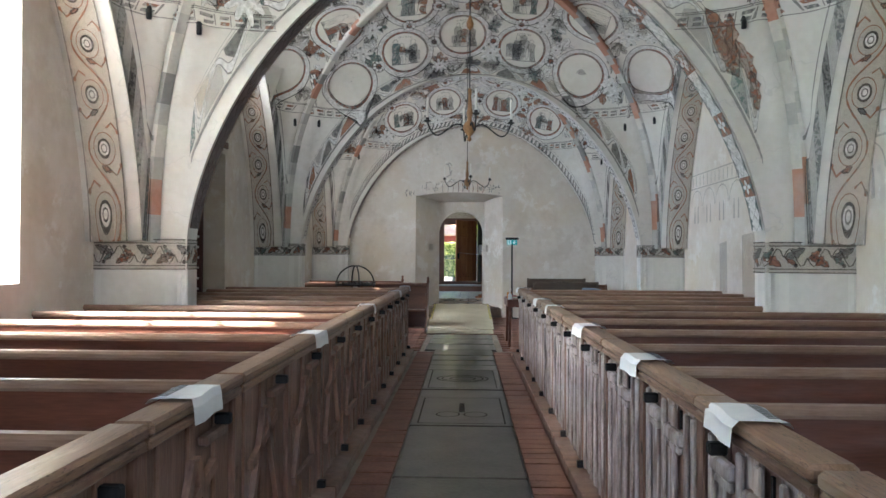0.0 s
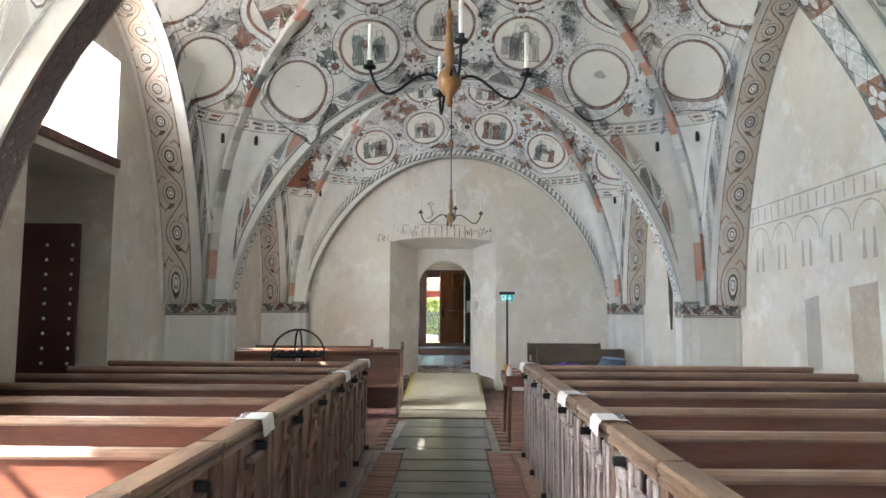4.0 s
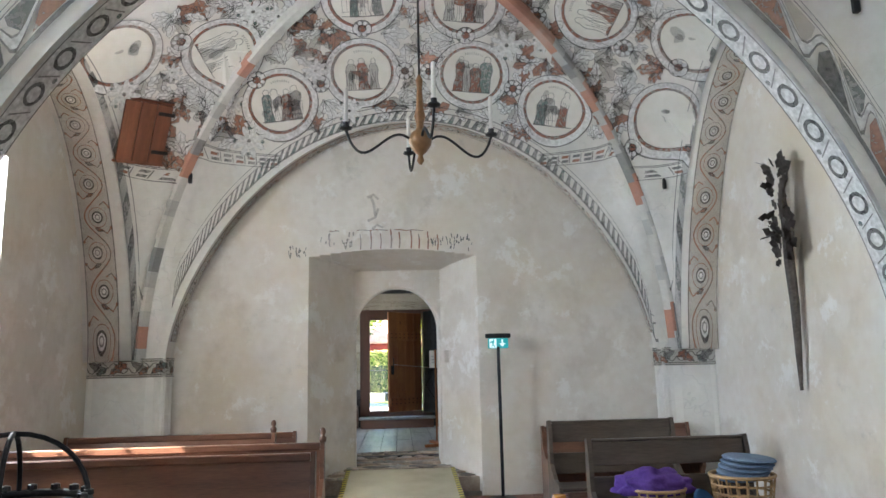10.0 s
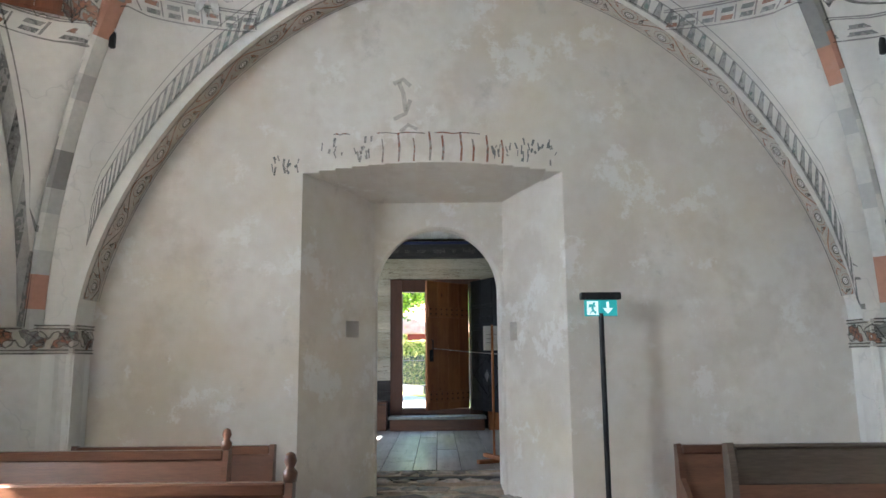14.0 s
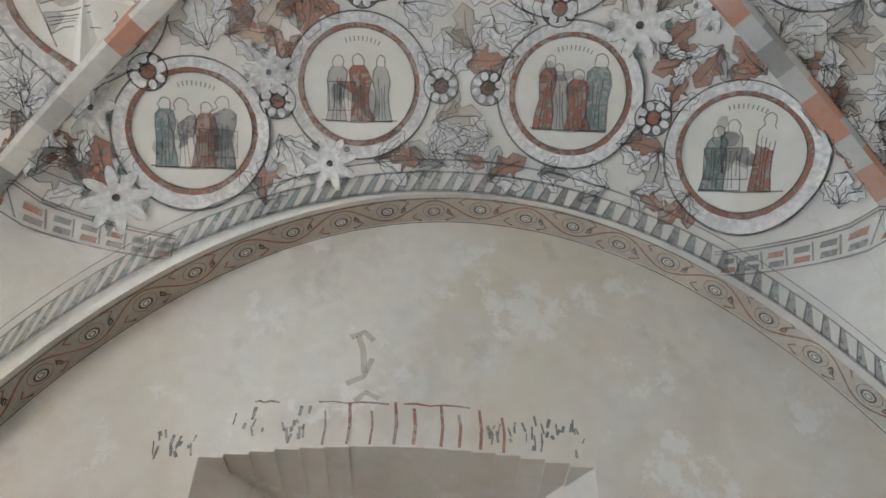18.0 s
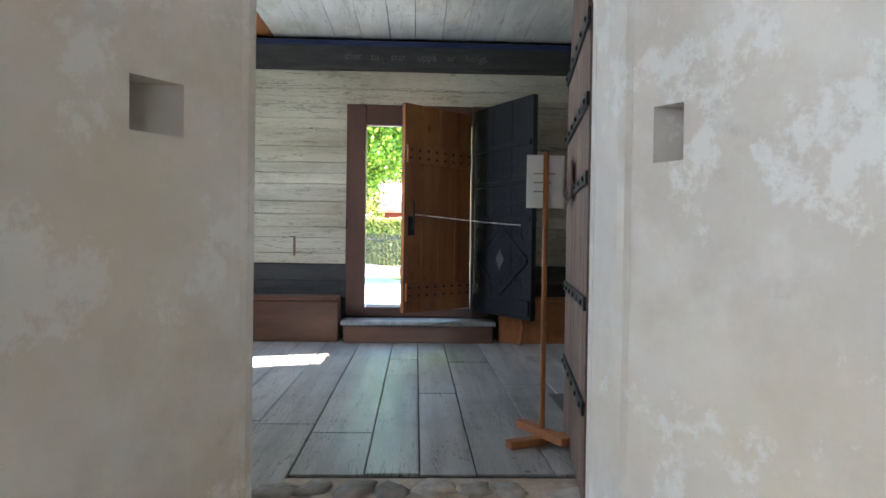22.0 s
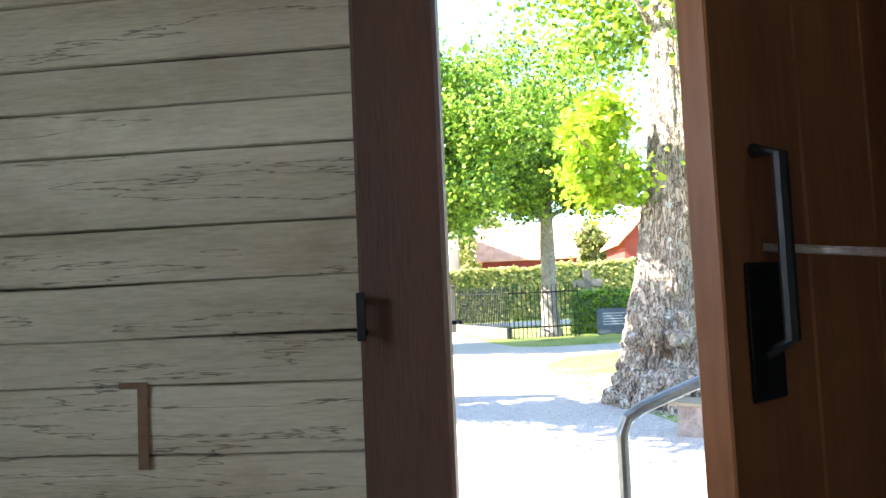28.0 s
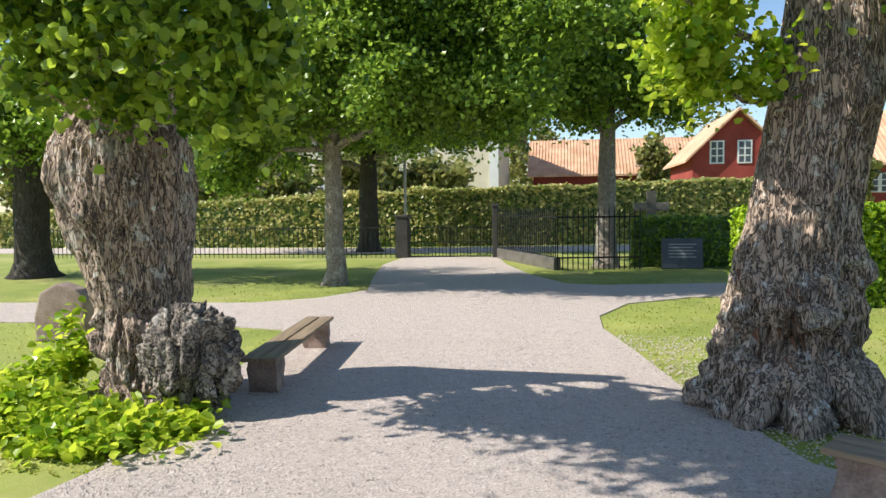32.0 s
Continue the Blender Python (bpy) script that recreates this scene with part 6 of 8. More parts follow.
outer = structure("wall_porch_outer", strip_wall(bmesh.new(), "x", YP + 0.12, YP + 0.26, PXL - 0.2, PXR + 0.2, GZ, PTOP + 0.3, [(DX0 - 0.1, DX1 + 0.1, DZ0 - 0.1, DZ1 + 0.1)]), M["whitewood"])
structure("roof_porch", boxes((PXL - 0.5, PXR + 0.5, YO, YP + 0.6, PTOP + 0.3, PTOP + 0.4)), M["darkwood"])


def log(parent, axis, a, b, at, z0, z1, mat, sign=1):
    """A squared log of a wall: rounded edges, slightly uneven, its inner face at `at`."""
    bm = bmesh.new()
    n = max(2, int((b - a) / 0.35))
    rows = []
    for i in range(n + 1):
        t = a + (b - a) * i / n
        w = 0.006 * noise.noise((t * 1.3, z0 * 5, at))
        e = 0.006 * noise.noise((t * 2.1, z0 * 9, 3))
        prof = [(0.12, z0 + 0.001), (0.009 + w, z0 + 0.0005 + e), (0.002 + w, z0 + 0.004 + e), (0.0 + w, (z0 + z1) / 2), (0.002 + w, z1 - 0.005 + e), (0.009 + w, z1 - 0.002 + e), (0.12, z1 - 0.002)]
        rows.append([bm.verts.new((t, at + sign * p, q) if axis == "x" else (at + sign * p, t, q)) for p, q in prof])
    for r, q in zip(rows, rows[1:]):
        for i in range(6):
            bm.faces.new((r[i], r[i + 1], q[i + 1], q[i]))
    for r in (rows[0], rows[-1]):
        bm.faces.new(r)
    bmesh.ops.recalc_face_normals(bm, faces=bm.faces[:])
    return part("log", bm, mat, parent)


heights = [1.12]
while heights[-1] < 2.757 - 0.2:
    heights.append(heights[-1] + random.choice([0.11, 0.13, 0.16, 0.18]))
heights += [2.757, 2.91, BEAM]
for z0, z1 in zip(heights, heights[1:]):
    if z0 < 2.74:
        log(outer, "x", PXL, 0.955, YP, z0, z1, M["whitewood"])
        log(outer, "x", 2.4, PXR, YP, z0, z1, M["whitewood"])
    else:
        log(outer, "x", PXL, PXR, YP, z0, z1, M["whitewood"])
    for name, at, s in (("wall_porch_south", PXL, -1), ("wall_porch_north", PXR, 1)):
        hole = (23.3, 23.9, 1.85, 2.62) if s < 0 else (22.8, 23.3, 1.9, 2.5)
        spans = [(YO, YP)] if z1 <= hole[2] or z0 >= hole[3] else [(YO, hole[0]), (hole[1], YP)]
        for a, b in spans:
            log(bpy.data.objects[name], "y", a, b, at, z0, z1, M["whitewood"], s)
for z0, z1 in ((0.36, 0.78), (0.78, 0.95), (0.95, 1.12)):
    log(outer, "x", PXL, 0.955, YP, z0, z1, M["darkwood"])
    log(outer, "x", 2.4, PXR, YP, z0, z1, M["darkwood"])
    for name, at, s in (("wall_porch_south", PXL, -1), ("wall_porch_north", PXR, 1)):
        log(bpy.data.objects[name], "y", YO, YP, at, z0, z1, M["darkwood"], s)

M["oakmark"] = surface("bare_brown_wood", (0.12, 0.07, 0.04), (0.24, 0.15, 0.09), 0.8, 8, 40, 0.2)
# black wall beam with a painted text
beam = tagged(part("beam", bevelled(boxes((PXL, PXR, YP - 0.14, YP + 0.11, BEAM, BEAM + 0.25)), 0.012), M["darkwood"]), "black tarred wall beam with faded painted lettering", "beam", "", "structure")
for x in (PXL, PXR - 0.16):
    tagged(part("beam", bevelled(boxes((x, x + 0.16, YO, YP - 0.145, BEAM, BEAM + 0.25)), 0.012), M["darkwood"]), "black tarred side beam under the ceiling", "beam", "", "structure")
M["blueline"] = surface("dark_blue_paint", (0.01, 0.015, 0.06), (0.03, 0.04, 0.11), 0.6, 4, 30, 0.1)
part("painted_edge", boxes((PXL + 0.16, PXR - 0.16, YP - 0.16, YP - 0.141, BEAM + 0.215, BEAM + 0.262)), M["blueline"], beam, "dark blue painted upper edge")
M["letter"] = surface("faded_lettering", (0.1, 0.095, 0.085), (0.17, 0.16, 0.14), 0.8, 8, 60, 0)
for text, x in (("ther", 0.92), ("tu", 1.18), ("star", 1.38), ("uppå", 1.65), ("ar", 1.95), ("heligt.", 2.13)):
    cu = bpy.data.curves.new("lettering", "FONT")
    cu.body, cu.size, cu.extrude = text, 0.1, 0.001
    o = new("lettering", cu)
    o.matrix_world = pose(x, YP - 0.142, BEAM + 0.08, 90, 0, 0)
    dg = bpy.context.evaluated_depsgraph_get()
    me = bpy.data.meshes.new_from_object(o.evaluated_get(dg))
    me.materials.clear()
    me.materials.append(M["letter"])
    mw = o.matrix_world.copy()
    bpy.data.objects.remove(o)
    o = new("lettering", me)
    o.matrix_world = mw
    o.parent = beam
for x in (1.32, 2.03, 3.3):
    bm = bmesh.new()
    lathe(bm, [(0.02, 0), (0.02, 0.012), (0.008, 0.016)], 10)
    o = part("peg", bm, M["darkwood"], beam)
    o.matrix_world = pose(x, YP - 0.14, BEAM + 0.06, 90, 0, 0)

stain = bmesh.new()
box(stain, 0.405, 0.43, YP - 0.0065, YP - 0.0045, 1.2, 1.4)
box(stain, 0.36, 0.405, YP - 0.0065, YP - 0.0045, 1.385, 1.4)
part("peg_mark", stain, M["oakmark"], outer, "brown mark of a removed fitting")

# board ceiling
M["orangewood"] = surface("bare_pine_board", (0.3, 0.1, 0.03), (0.5, 0.2, 0.07), 0.55, 2, 20, 0.15, stretch=(6, 0.5, 1))
M["ceilboard"] = surface("white_ceiling_board", (0.55, 0.54, 0.5), (0.78, 0.77, 0.74), 0.7, 1.5, 25, 0.15, stretch=(5, 0.6, 1), stain=(0.4, 0.36, 0.28), amount=0.5)
overlay(M["ceilboard"], (0.16, 0.13, 0.1), 1.0, 0.001, 0.005, 0.6, True, (6, 0.5, 1), 6, 0.6)
overlay(M["ceilboard"], (0.5, 0.47, 0.4), 1.3, 0.55, 0.64, 0.6, False, (2, 1, 1), 8, 0.7, 2)
bm = bmesh.new()
x, k = PXL, 0
while x < PXR:
    w = random.uniform(0.22, 0.32)
    x1 = min(PXR, x + w - 0.006)
    cuts = [YO, 23.2 + 0.25 * (k % 2), 24.6 + 0.2 * (k % 2), YP] if k % 3 else [YO, 22.3, 24.75, YP]
    for a, b in zip(cuts, cuts[1:]):
        before = len(bm.faces)
        box(bm, x, x1, a, b - 0.004, PTOP - 0.003 * random.random(), PTOP + 0.03)
        bm.faces.ensure_lookup_table()
        bare = x < (0.0 if k % 2 else 0.3) and a > 24.3
        for f in bm.faces[before:]:
            f.material_index = 1 if bare else 0
    x += w
    k += 1
ceiling_p = tagged(part("ceiling_porch", bm, [M["ceilboard"], M["orangewood"]]), "white painted board ceiling with some bare pine boards", "ceiling", "", "structure")

# faded round emblem painted on the ceiling
M["emblem"] = paint("faded_brown_ring_paint", (0.2, 0.13, 0.08), 0.5)
sh = Sheet(lambda a, b, lift: (1.74 + a, 23.9 + b, PTOP - 0.005 - lift * 0.1))
for r, w in ((0.4, 0.03), (0.34, 0.012), (0.2, 0.02)):
    sh.ring("rust", 0, 0, r - w, r, 32)
for k in range(8):
    w = k * math.tau / 8
    sh.leaf("rust", 0.08 * math.cos(w), 0.08 * math.sin(w), 0.1, w, 0.8)
sh.bms = {"emblem": sh.bms["rust"]}
part("painting", sh.bms["emblem"], M["emblem"], ceiling_p, "faded brown painted rings")

# floor boards
floor_p = structure("floor_porch", boxes((PXL, PXR, YO, YP, PF - 0.3, PF - 0.012)), M["darkwood"])
x, k = PXL, 0
while x < PXR - 0.02:
    w = random.uniform(0.24, 0.36)
    x1 = min(PXR, x + w)
    y = YO + 0.45 if 1.0 < x + w / 2 < 2.5 else YO
    cuts = [y] + sorted(random.uniform(21.8, 25.3) for _ in range(2)) + [YP]
    for a, b in zip(cuts, cuts[1:]):
        if b - a > 0.15:
            o = part("floorboard", bevelled(boxes((x + 0.003, x1 - 0.003, a + 0.003, b - 0.003, PF - 0.03, PF + random.uniform(-0.003, 0.002))), 0.004), M["floorboard"], floor_p)
    x = x1
    k += 1

# outer doorway: frame, sill and steps
dw = thing("doorway_1", "red brown wooden door frame of the porch", "door frame", kind="structure")
for b, n in (((0.94, DX0, YP - 0.03, YP + 0.06, DZ0 - 0.1, DZ1 + 0.215), "jamb"), ((DX1, 2.42, YP - 0.03, YP + 0.06, DZ0 - 0.1, DZ1 + 0.215), "jamb"), ((DX0, DX1, YP - 0.025, YP + 0.055, DZ1, DZ1 + 0.21), "lintel"), ((DX0, DX1, YP - 0.02, YP + 0.28, DZ0 - 0.1, DZ0), "threshold")):
    part(n, bevelled(boxes(b), 0.01), M["brownframe"], dw)
bm = bmesh.new()
box(bm, 0.945, 0.963, YP - 0.075, YP - 0.062, 1.48, 1.585)
for z in (1.49, 1.56):
    box(bm, 0.948, 0.96, YP - 0.0615, YP - 0.03, z, z + 0.014)
part("latch", bm, M["black_iron"], dw, "black iron latch")
stp = thing("wooden_step", "worn wooden step below the porch door", "step")
part("tread", bevelled(boxes((0.93, 2.46, YP - 0.36, YP - 0.02, 0.53, 0.575)), 0.01), M["floorboard"], stp)
part("riser", bevelled(boxes((0.96, 2.43, YP - 0.33, YP - 0.3, PF, 0.528)), 0.004), M["bench"], stp)
part("riser", bevelled(boxes((0.96, 0.99, YP - 0.295, YP - 0.03, PF, 0.528)), 0.004), M["bench"], stp)
part("riser", bevelled(boxes((2.4, 2.43, YP - 0.295, YP - 0.03, PF, 0.528)), 0.004), M["bench"], stp)


def wall_chest(x0, x1, mat, label):
    c = thing("wall_bench", label, "bench", "box benches along the porch wall")
    part("front_board", bevelled(boxes((x0, x1, YP - 0.3, YP - 0.27, PF, 0.76)), 0.004), mat, c)
    part("seat", bevelled(boxes((x0, x1, YP - 0.32, YP - 0.005, 0.765, 0.805)), 0.008), mat, c)
    part("end_board", bevelled(boxes((x1 - 0.03 if x0 < 0 else x0, x1 if x0 < 0 else x0 + 0.03, YP - 0.265, YP - 0.005, PF, 0.76)), 0.004), mat, c)


wall_chest(PXL + 0.34, 0.9, M["bench"], "red brown box bench below the log wall")
wall_chest(2.5, PXR - 0.02, M["orangewood"], "orange brown pine box bench below the log wall")
leg = bpy.data.objects["wall_bench.001"]
bm = bmesh.new()
tube(bm, [(2.72, YP - 0.3, 0.76), (2.7, YP - 0.36, 0.66), (2.72, YP - 0.4, 0.52), (2.68, YP - 0.44, PF + 0.01)], [0.03, 0.026, 0.022, 0.026], 8)
part("curved_leg", bm, M["orangewood"], leg)
sb = thing("wall_bench", "red brown box bench along the side wall", "bench", "box benches along the porch wall")
part("front_board", bevelled(boxes((PXL + 0.29, PXL + 0.32, 22.4, YP - 0.33, PF, 0.76)), 0.004), M["bench"], sb)
part("seat", bevelled(boxes((PXL + 0.005, PXL + 0.33, 22.4, YP - 0.33, 0.765, 0.805)), 0.008), M["bench"], sb)

# the two door leaves, hung on the right jamb
M["pine"] = surface("red_brown_pine_door", (0.2, 0.065, 0.025), (0.42, 0.16, 0.055), 0.45, 1.5, 22, 0.15, stretch=(5, 5, 0.4), stain=(0.5, 0.22, 0.07), amount=0.6)
M["tar"] = surface("black_tarred_door", (0.003, 0.0033, 0.0042), (0.012, 0.013, 0.016), 0.6, 6, 40, 0.5)
M["oldgrey"] = surface("grey_worn_paint", (0.05, 0.047, 0.045), (0.11, 0.1, 0.095), 0.8, 6, 40, 0.3)
M["tar"].node_tree.nodes["Principled BSDF"].inputs["Specular IOR Level"].default_value = 0.3


def leaf_pose(pivot, end):
    d = Vector((end[0] - pivot[0], end[1] - pivot[1], 0))
    return Matrix.Translation((pivot[0], pivot[1], 0)) @ Matrix.Rotation(math.atan2(d.y, d.x), 4, "Z"), d.length


m, L = leaf_pose((2.2, YP - 0.04), (1.53, 24.92))
ld = thing("door_2", "red brown pine inner door leaf standing ajar with studded battens", "door", kind="structure", at=m)
for k in range(4):
    part("plank", bevelled(boxes((L * k / 4 + 0.002, L * (k + 1) / 4 - 0.002, -0.022, 0.022, 0.69, 2.66)), 0.003), M["pine"], ld)
for z in (2.1, 0.8):
    bt = part("batten", bevelled(boxes((0.02, L - 0.02, 0.022, 0.045, z, z + 0.17)), 0.005), M["pine"], ld)
    bt2 = part("batten", bevelled(boxes((0.02, L - 0.02, -0.045, -0.022, z, z + 0.17)), 0.005), M["pine"], ld)
    for s, own in ((1, bt), (-1, bt2)):
        for r in range(2):
            for i in range(8):
                bm = bmesh.new()
                lathe(bm, [(0.014, 0), (0.011, 0.007), (0.003, 0.011)], 8)
                o = part("stud", bm, M["black_iron"], own)
                o.matrix_basis = pose(0.06 + (L - 0.12) * i / 7, s * 0.045, z + 0.05 + 0.075 * r, -90 * s, 0, 0)
for s in (-1, 1):
    bm = bmesh.new()
    tube(bm, [(L - 0.09, s * 0.022, 1.75), (L - 0.09, s * 0.06, 1.74), (L - 0.09, s * 0.06, 1.5), (L - 0.09, s * 0.022, 1.48)], 0.01, 8)
    part("door_handle", bm, M["black_iron"], ld, "black iron pull handle")
    part("lock_plate", bevelled(boxes((L - 0.13, L - 0.05, min(s * 0.022, s * 0.028), max(s * 0.022, s * 0.028), 1.42, 1.6)), 0.002), M["black_iron"], ld)

m, L2 = leaf_pose((2.27, YP - 0.06), (2.72, 24.6))
bd = thing("door_3", "black tarred outer door leaf with carved boards, standing open", "door", kind="structure", at=m)
for k in range(3):
    part("plank", bevelled(boxes((L2 * k / 3 + 0.002, L2 * (k + 1) / 3 - 0.002, -0.025, 0.025, 0.66, 2.7)), 0.004), M["tar"], bd)
for z, h in ((0.7, 0.14), (1.55, 0.05), (1.9, 0.05), (2.25, 0.05)):
    part("batten", bevelled(boxes((0.02, L2 - 0.02, 0.025, 0.045, z, z + h)), 0.005), M["tar"], bd)
    part("batten", bevelled(boxes((0.02, L2 - 0.02, -0.045, -0.025, z, z + h)), 0.005), M["tar"], bd)
mid_x = L2 / 2
corners = [(mid_x, 0.88), (L2 - 0.06, 1.2), (mid_x, 1.52), (0.06, 1.2)]
for a, b in zip(corners, corners[1:] + corners[:1]):
    d = Vector((b[0] - a[0], b[1] - a[1])).normalized() * 0.02
    for lo, hi in ((0.025, 0.042), (-0.042, -0.025)):
        bm = bmesh.new()
        prism(bm, [(a[0] - d.y, a[1] + d.x), (b[0] - d.y, b[1] + d.x), (b[0] + d.y, b[1] - d.x), (a[0] + d.y, a[1] - d.x)], "y", lo, hi)
        part("carved_strip", bm, M["tar"], bd)
for lo, hi in ((0.025, 0.036), (-0.036, -0.025)):
    bm = bmesh.new()
    prism(bm, [(mid_x, 1.1), (mid_x + 0.07, 1.2), (mid_x, 1.3), (mid_x - 0.07, 1.2)], "y", lo, hi)
    part("lozenge", bm, M["oldgrey"], bd, "grey worn carved lozenge")
for r, z in enumerate((1.0, 1.22, 1.45, 1.68, 2.05)):
    for i in range(6):
        bm = bmesh.new()
        for s in (-1, 1):
            tube(bm, [(0.1 + 0.16 * i + 0.05 * math.cos(t * 0.7), s * 0.027, z + 0.06 * math.sin(t * 0.7)) for t in range(8)], 0.0045, 5)
        part("carved_curl", bm, M["tar"], bd)
rope = thing("rope", "pale cord tied between the two door leaves", "rope")
bm = bmesh.new()
tube(bm, [(1.62, 24.97, 1.62), (1.95, 24.9, 1.585), (2.3, 24.82, 1.55), (2.62, 24.74, 1.525)], 0.006, 6)
part("cord", bm, M["worn"], rope)

# plank door of the church, folded back into the porch
m, L3 = leaf_pose((2.34, YO + 0.03), (2.51, 22.12))
cd = thing("door_4", "heavy grey brown plank church door with iron straps", "door", kind="structure", at=m)
M["oldplank"] = surface("grey_brown_old_plank", (0.1, 0.06, 0.045), (0.25, 0.16, 0.12), 0.6, 2, 25, 0.3, stretch=(5, 5, 0.4), stain=(0.34, 0.25, 0.2), amount=0.4)
for k in range(4):
    a, b = L3 * k / 4, L3 * (k + 1) / 4
    bm = bmesh.new()
    top = [2.75 - 0.62 * (abs(q - L3 / 2) / (L3 / 2)) ** 2.2 for q in (a, b)]
    prism(bm, [(a + 0.003, PF + 0.02), (b - 0.003, PF + 0.02), (b - 0.003, top[1]), (a + 0.003, top[0])], "y", -0.03, 0.03)
    part("plank", bm, M["oldplank"], cd)
for z in (0.72, 1.12, 1.6, 1.9, 2.22):
    st_ = part("iron_strap", bevelled(boxes((0.0, L3 - 0.02, 0.03, 0.042, z, z + 0.055)), 0.004), M["black_iron"], cd, "flat black iron strap")
    for i in range(6):
        bm = bmesh.new()
        lathe(bm, [(0.013, 0), (0.01, 0.006), (0.003, 0.009)], 8)
        o = part("nail", bm, M["black_iron"], st_)
        o.matrix_basis = pose(0.08 + (L3 - 0.16) * i / 5, 0.042, z + 0.028, -90, 0, 0)
part("lock_box", bevelled(boxes((L3 * 0.5, L3 * 0.66, 0.043, 0.054, 1.58, 1.76)), 0.004), M["brownframe"], cd, "dark brown wooden lock case")

overlay(M["oldplank"], (0.03, 0.02, 0.015), 1.0, 0.001, 0.006, 0.8, True, (7, 7, 0.5), 6, 0.6)
overlay(M["oldplank"], (0.04, 0.028, 0.02), 9, 0.68, 0.72, 0.8, False, (1, 1, 1), 2, 0.5, 1)
overlay(M["pine"], (0.08, 0.025, 0.012), 5, 0.72, 0.76, 0.8, False, (1, 1, 1), 2, 0.5, 1)

M["granite_ink"] = surface("pale_print", (0.3, 0.3, 0.34), (0.42, 0.42, 0.46), 0.8, 8, 60, 0)
# notice on a wooden stand
ns = thing("notice_stand", "thin wooden stand with a white paper notice", "sign stand", at=pose(2.31, 21.83, PF))
for t in (25, 115):
    bm = boxes((-0.2, 0.2, -0.03, 0.03, 0, 0.04))
    bmesh.ops.rotate(bm, verts=bm.verts[:], matrix=Matrix.Rotation(radians(t), 3, "Z"))
    o = part("foot", bevelled(bm, 0.004), M["orangewood"], ns)
    o.location.z = 0.0 if t == 25 else 0.041
bm = bmesh.new()
tube(bm, [(0, 0, 0.08), (0, 0, 1.47)], 0.014, 10)
part("pole", bm, M["orangewood"], ns)
sheet = part("sheet", boxes((-0.095, 0.095, 0.016, 0.019, 1.19, 1.457)), M["note"], ns, "white paper sheet")
for i in range(3):
    part("printed_line", boxes((-0.06, 0.05 - 0.02 * i, 0.0145, 0.0155, 1.36 - 0.045 * i, 1.367 - 0.045 * i)), M["granite_ink"], sheet)

fs = thing("fire_extinguisher_sign", "red square sign with a white extinguisher symbol", "sign", at=pose(4.36, YP - 0.005, 1.95))
part("panel", bevelled(boxes((-0.09, 0.09, -0.01, 0.0, -0.09, 0.09)), 0.002), surface("red_sign", (0.45, 0.01, 0.015), (0.52, 0.02, 0.02), 0.4, 5, 30, 0), fs)
bm = bmesh.new()
prism(bm, [(-0.025, -0.07), (0.025, -0.07), (0.025, 0.03), (0.01, 0.055), (0.03, 0.065), (-0.02, 0.07), (-0.025, 0.03)], "y", -0.013, -0.0105)
part("symbol", bm, M["white"], fs)
fm = thing("floor_mat", "dark grey rubber mat on the porch floor", "mat", at=pose(3.0, 22.6, PF + 0.002))
part("mat_sheet", bevelled(boxes((-0.45, 0.45, -0.35, 0.35, 0, 0.01)), 0.004), M["stone"], fm)


# ==== churchyard ====
def foliage(name, dark, light, bright, through=0.45):
    """Leaves that let light through, each a little different."""
    m = bpy.data.materials.new(name)
    m.use_nodes = True
    n = m.node_tree.nodes
    b, out = n["Principled BSDF"], n["Material Output"]
    b.inputs["Roughness"].default_value = 0.33
    geo, ramp, tr, mix = n.new("ShaderNodeNewGeometry"), n.new("ShaderNodeValToRGB"), n.new("ShaderNodeBsdfTranslucent"), n.new("ShaderNodeMixShader")
    ramp.color_ramp.elements[0].color, ramp.color_ramp.elements[1].color = (*dark, 1), (*light, 1)
    e = ramp.color_ramp.elements.new(0.93)
    e.color = (*bright, 1)
    ramp.color_ramp.elements[1].position = 0.8
    ramp.color_ramp.elements[-1].color = (*bright, 1)
    link(m, geo.outputs["Random Per Island"], ramp.inputs[0])
    link(m, ramp.outputs[0], b.inputs["Base Color"])
    sat = n.new("ShaderNodeHueSaturation")
    sat.inputs["Value"].default_value, sat.inputs["Hue"].default_value = 1.25, 0.485
    link(m, ramp.outputs[0], sat.inputs["Color"])
    link(m, sat.outputs[0], tr.inputs["Color"])
    mix.inputs[0].default_value = through
    link(m, b.outputs[0], mix.inputs[1])
    link(m, tr.outputs[0], mix.inputs[2])
    link(m, mix.outputs[0], out.inputs["Surface"])
    return m


LEAF = foliage("linden_leaf", (0.035, 0.115, 0.01), (0.145, 0.31, 0.03), (0.36, 0.5, 0.05), 0.5)
LEAF_DARK = foliage("shaded_linden_leaf", (0.035, 0.105, 0.014), (0.13, 0.29, 0.034), (0.3, 0.46, 0.058), 0.5)
LEAF_LIGHT = foliage("young_linden_leaf", (0.13, 0.29, 0.008), (0.32, 0.54, 0.025), (0.52, 0.64, 0.06), 0.55)
LEAF_HEDGE = foliage("beech_hedge_leaf", (0.11, 0.21, 0.02), (0.38, 0.5, 0.075), (0.62, 0.58, 0.22), 0.5)
LEAF_THUJA = foliage("thuja_spray", (0.045, 0.15, 0.005), (0.19, 0.4, 0.012), (0.42, 0.58, 0.03), 0.4)
LEAF_FAR = foliage("far_leaf", (0.08, 0.11, 0.025), (0.22, 0.27, 0.06), (0.38, 0.38, 0.12), 0.4)
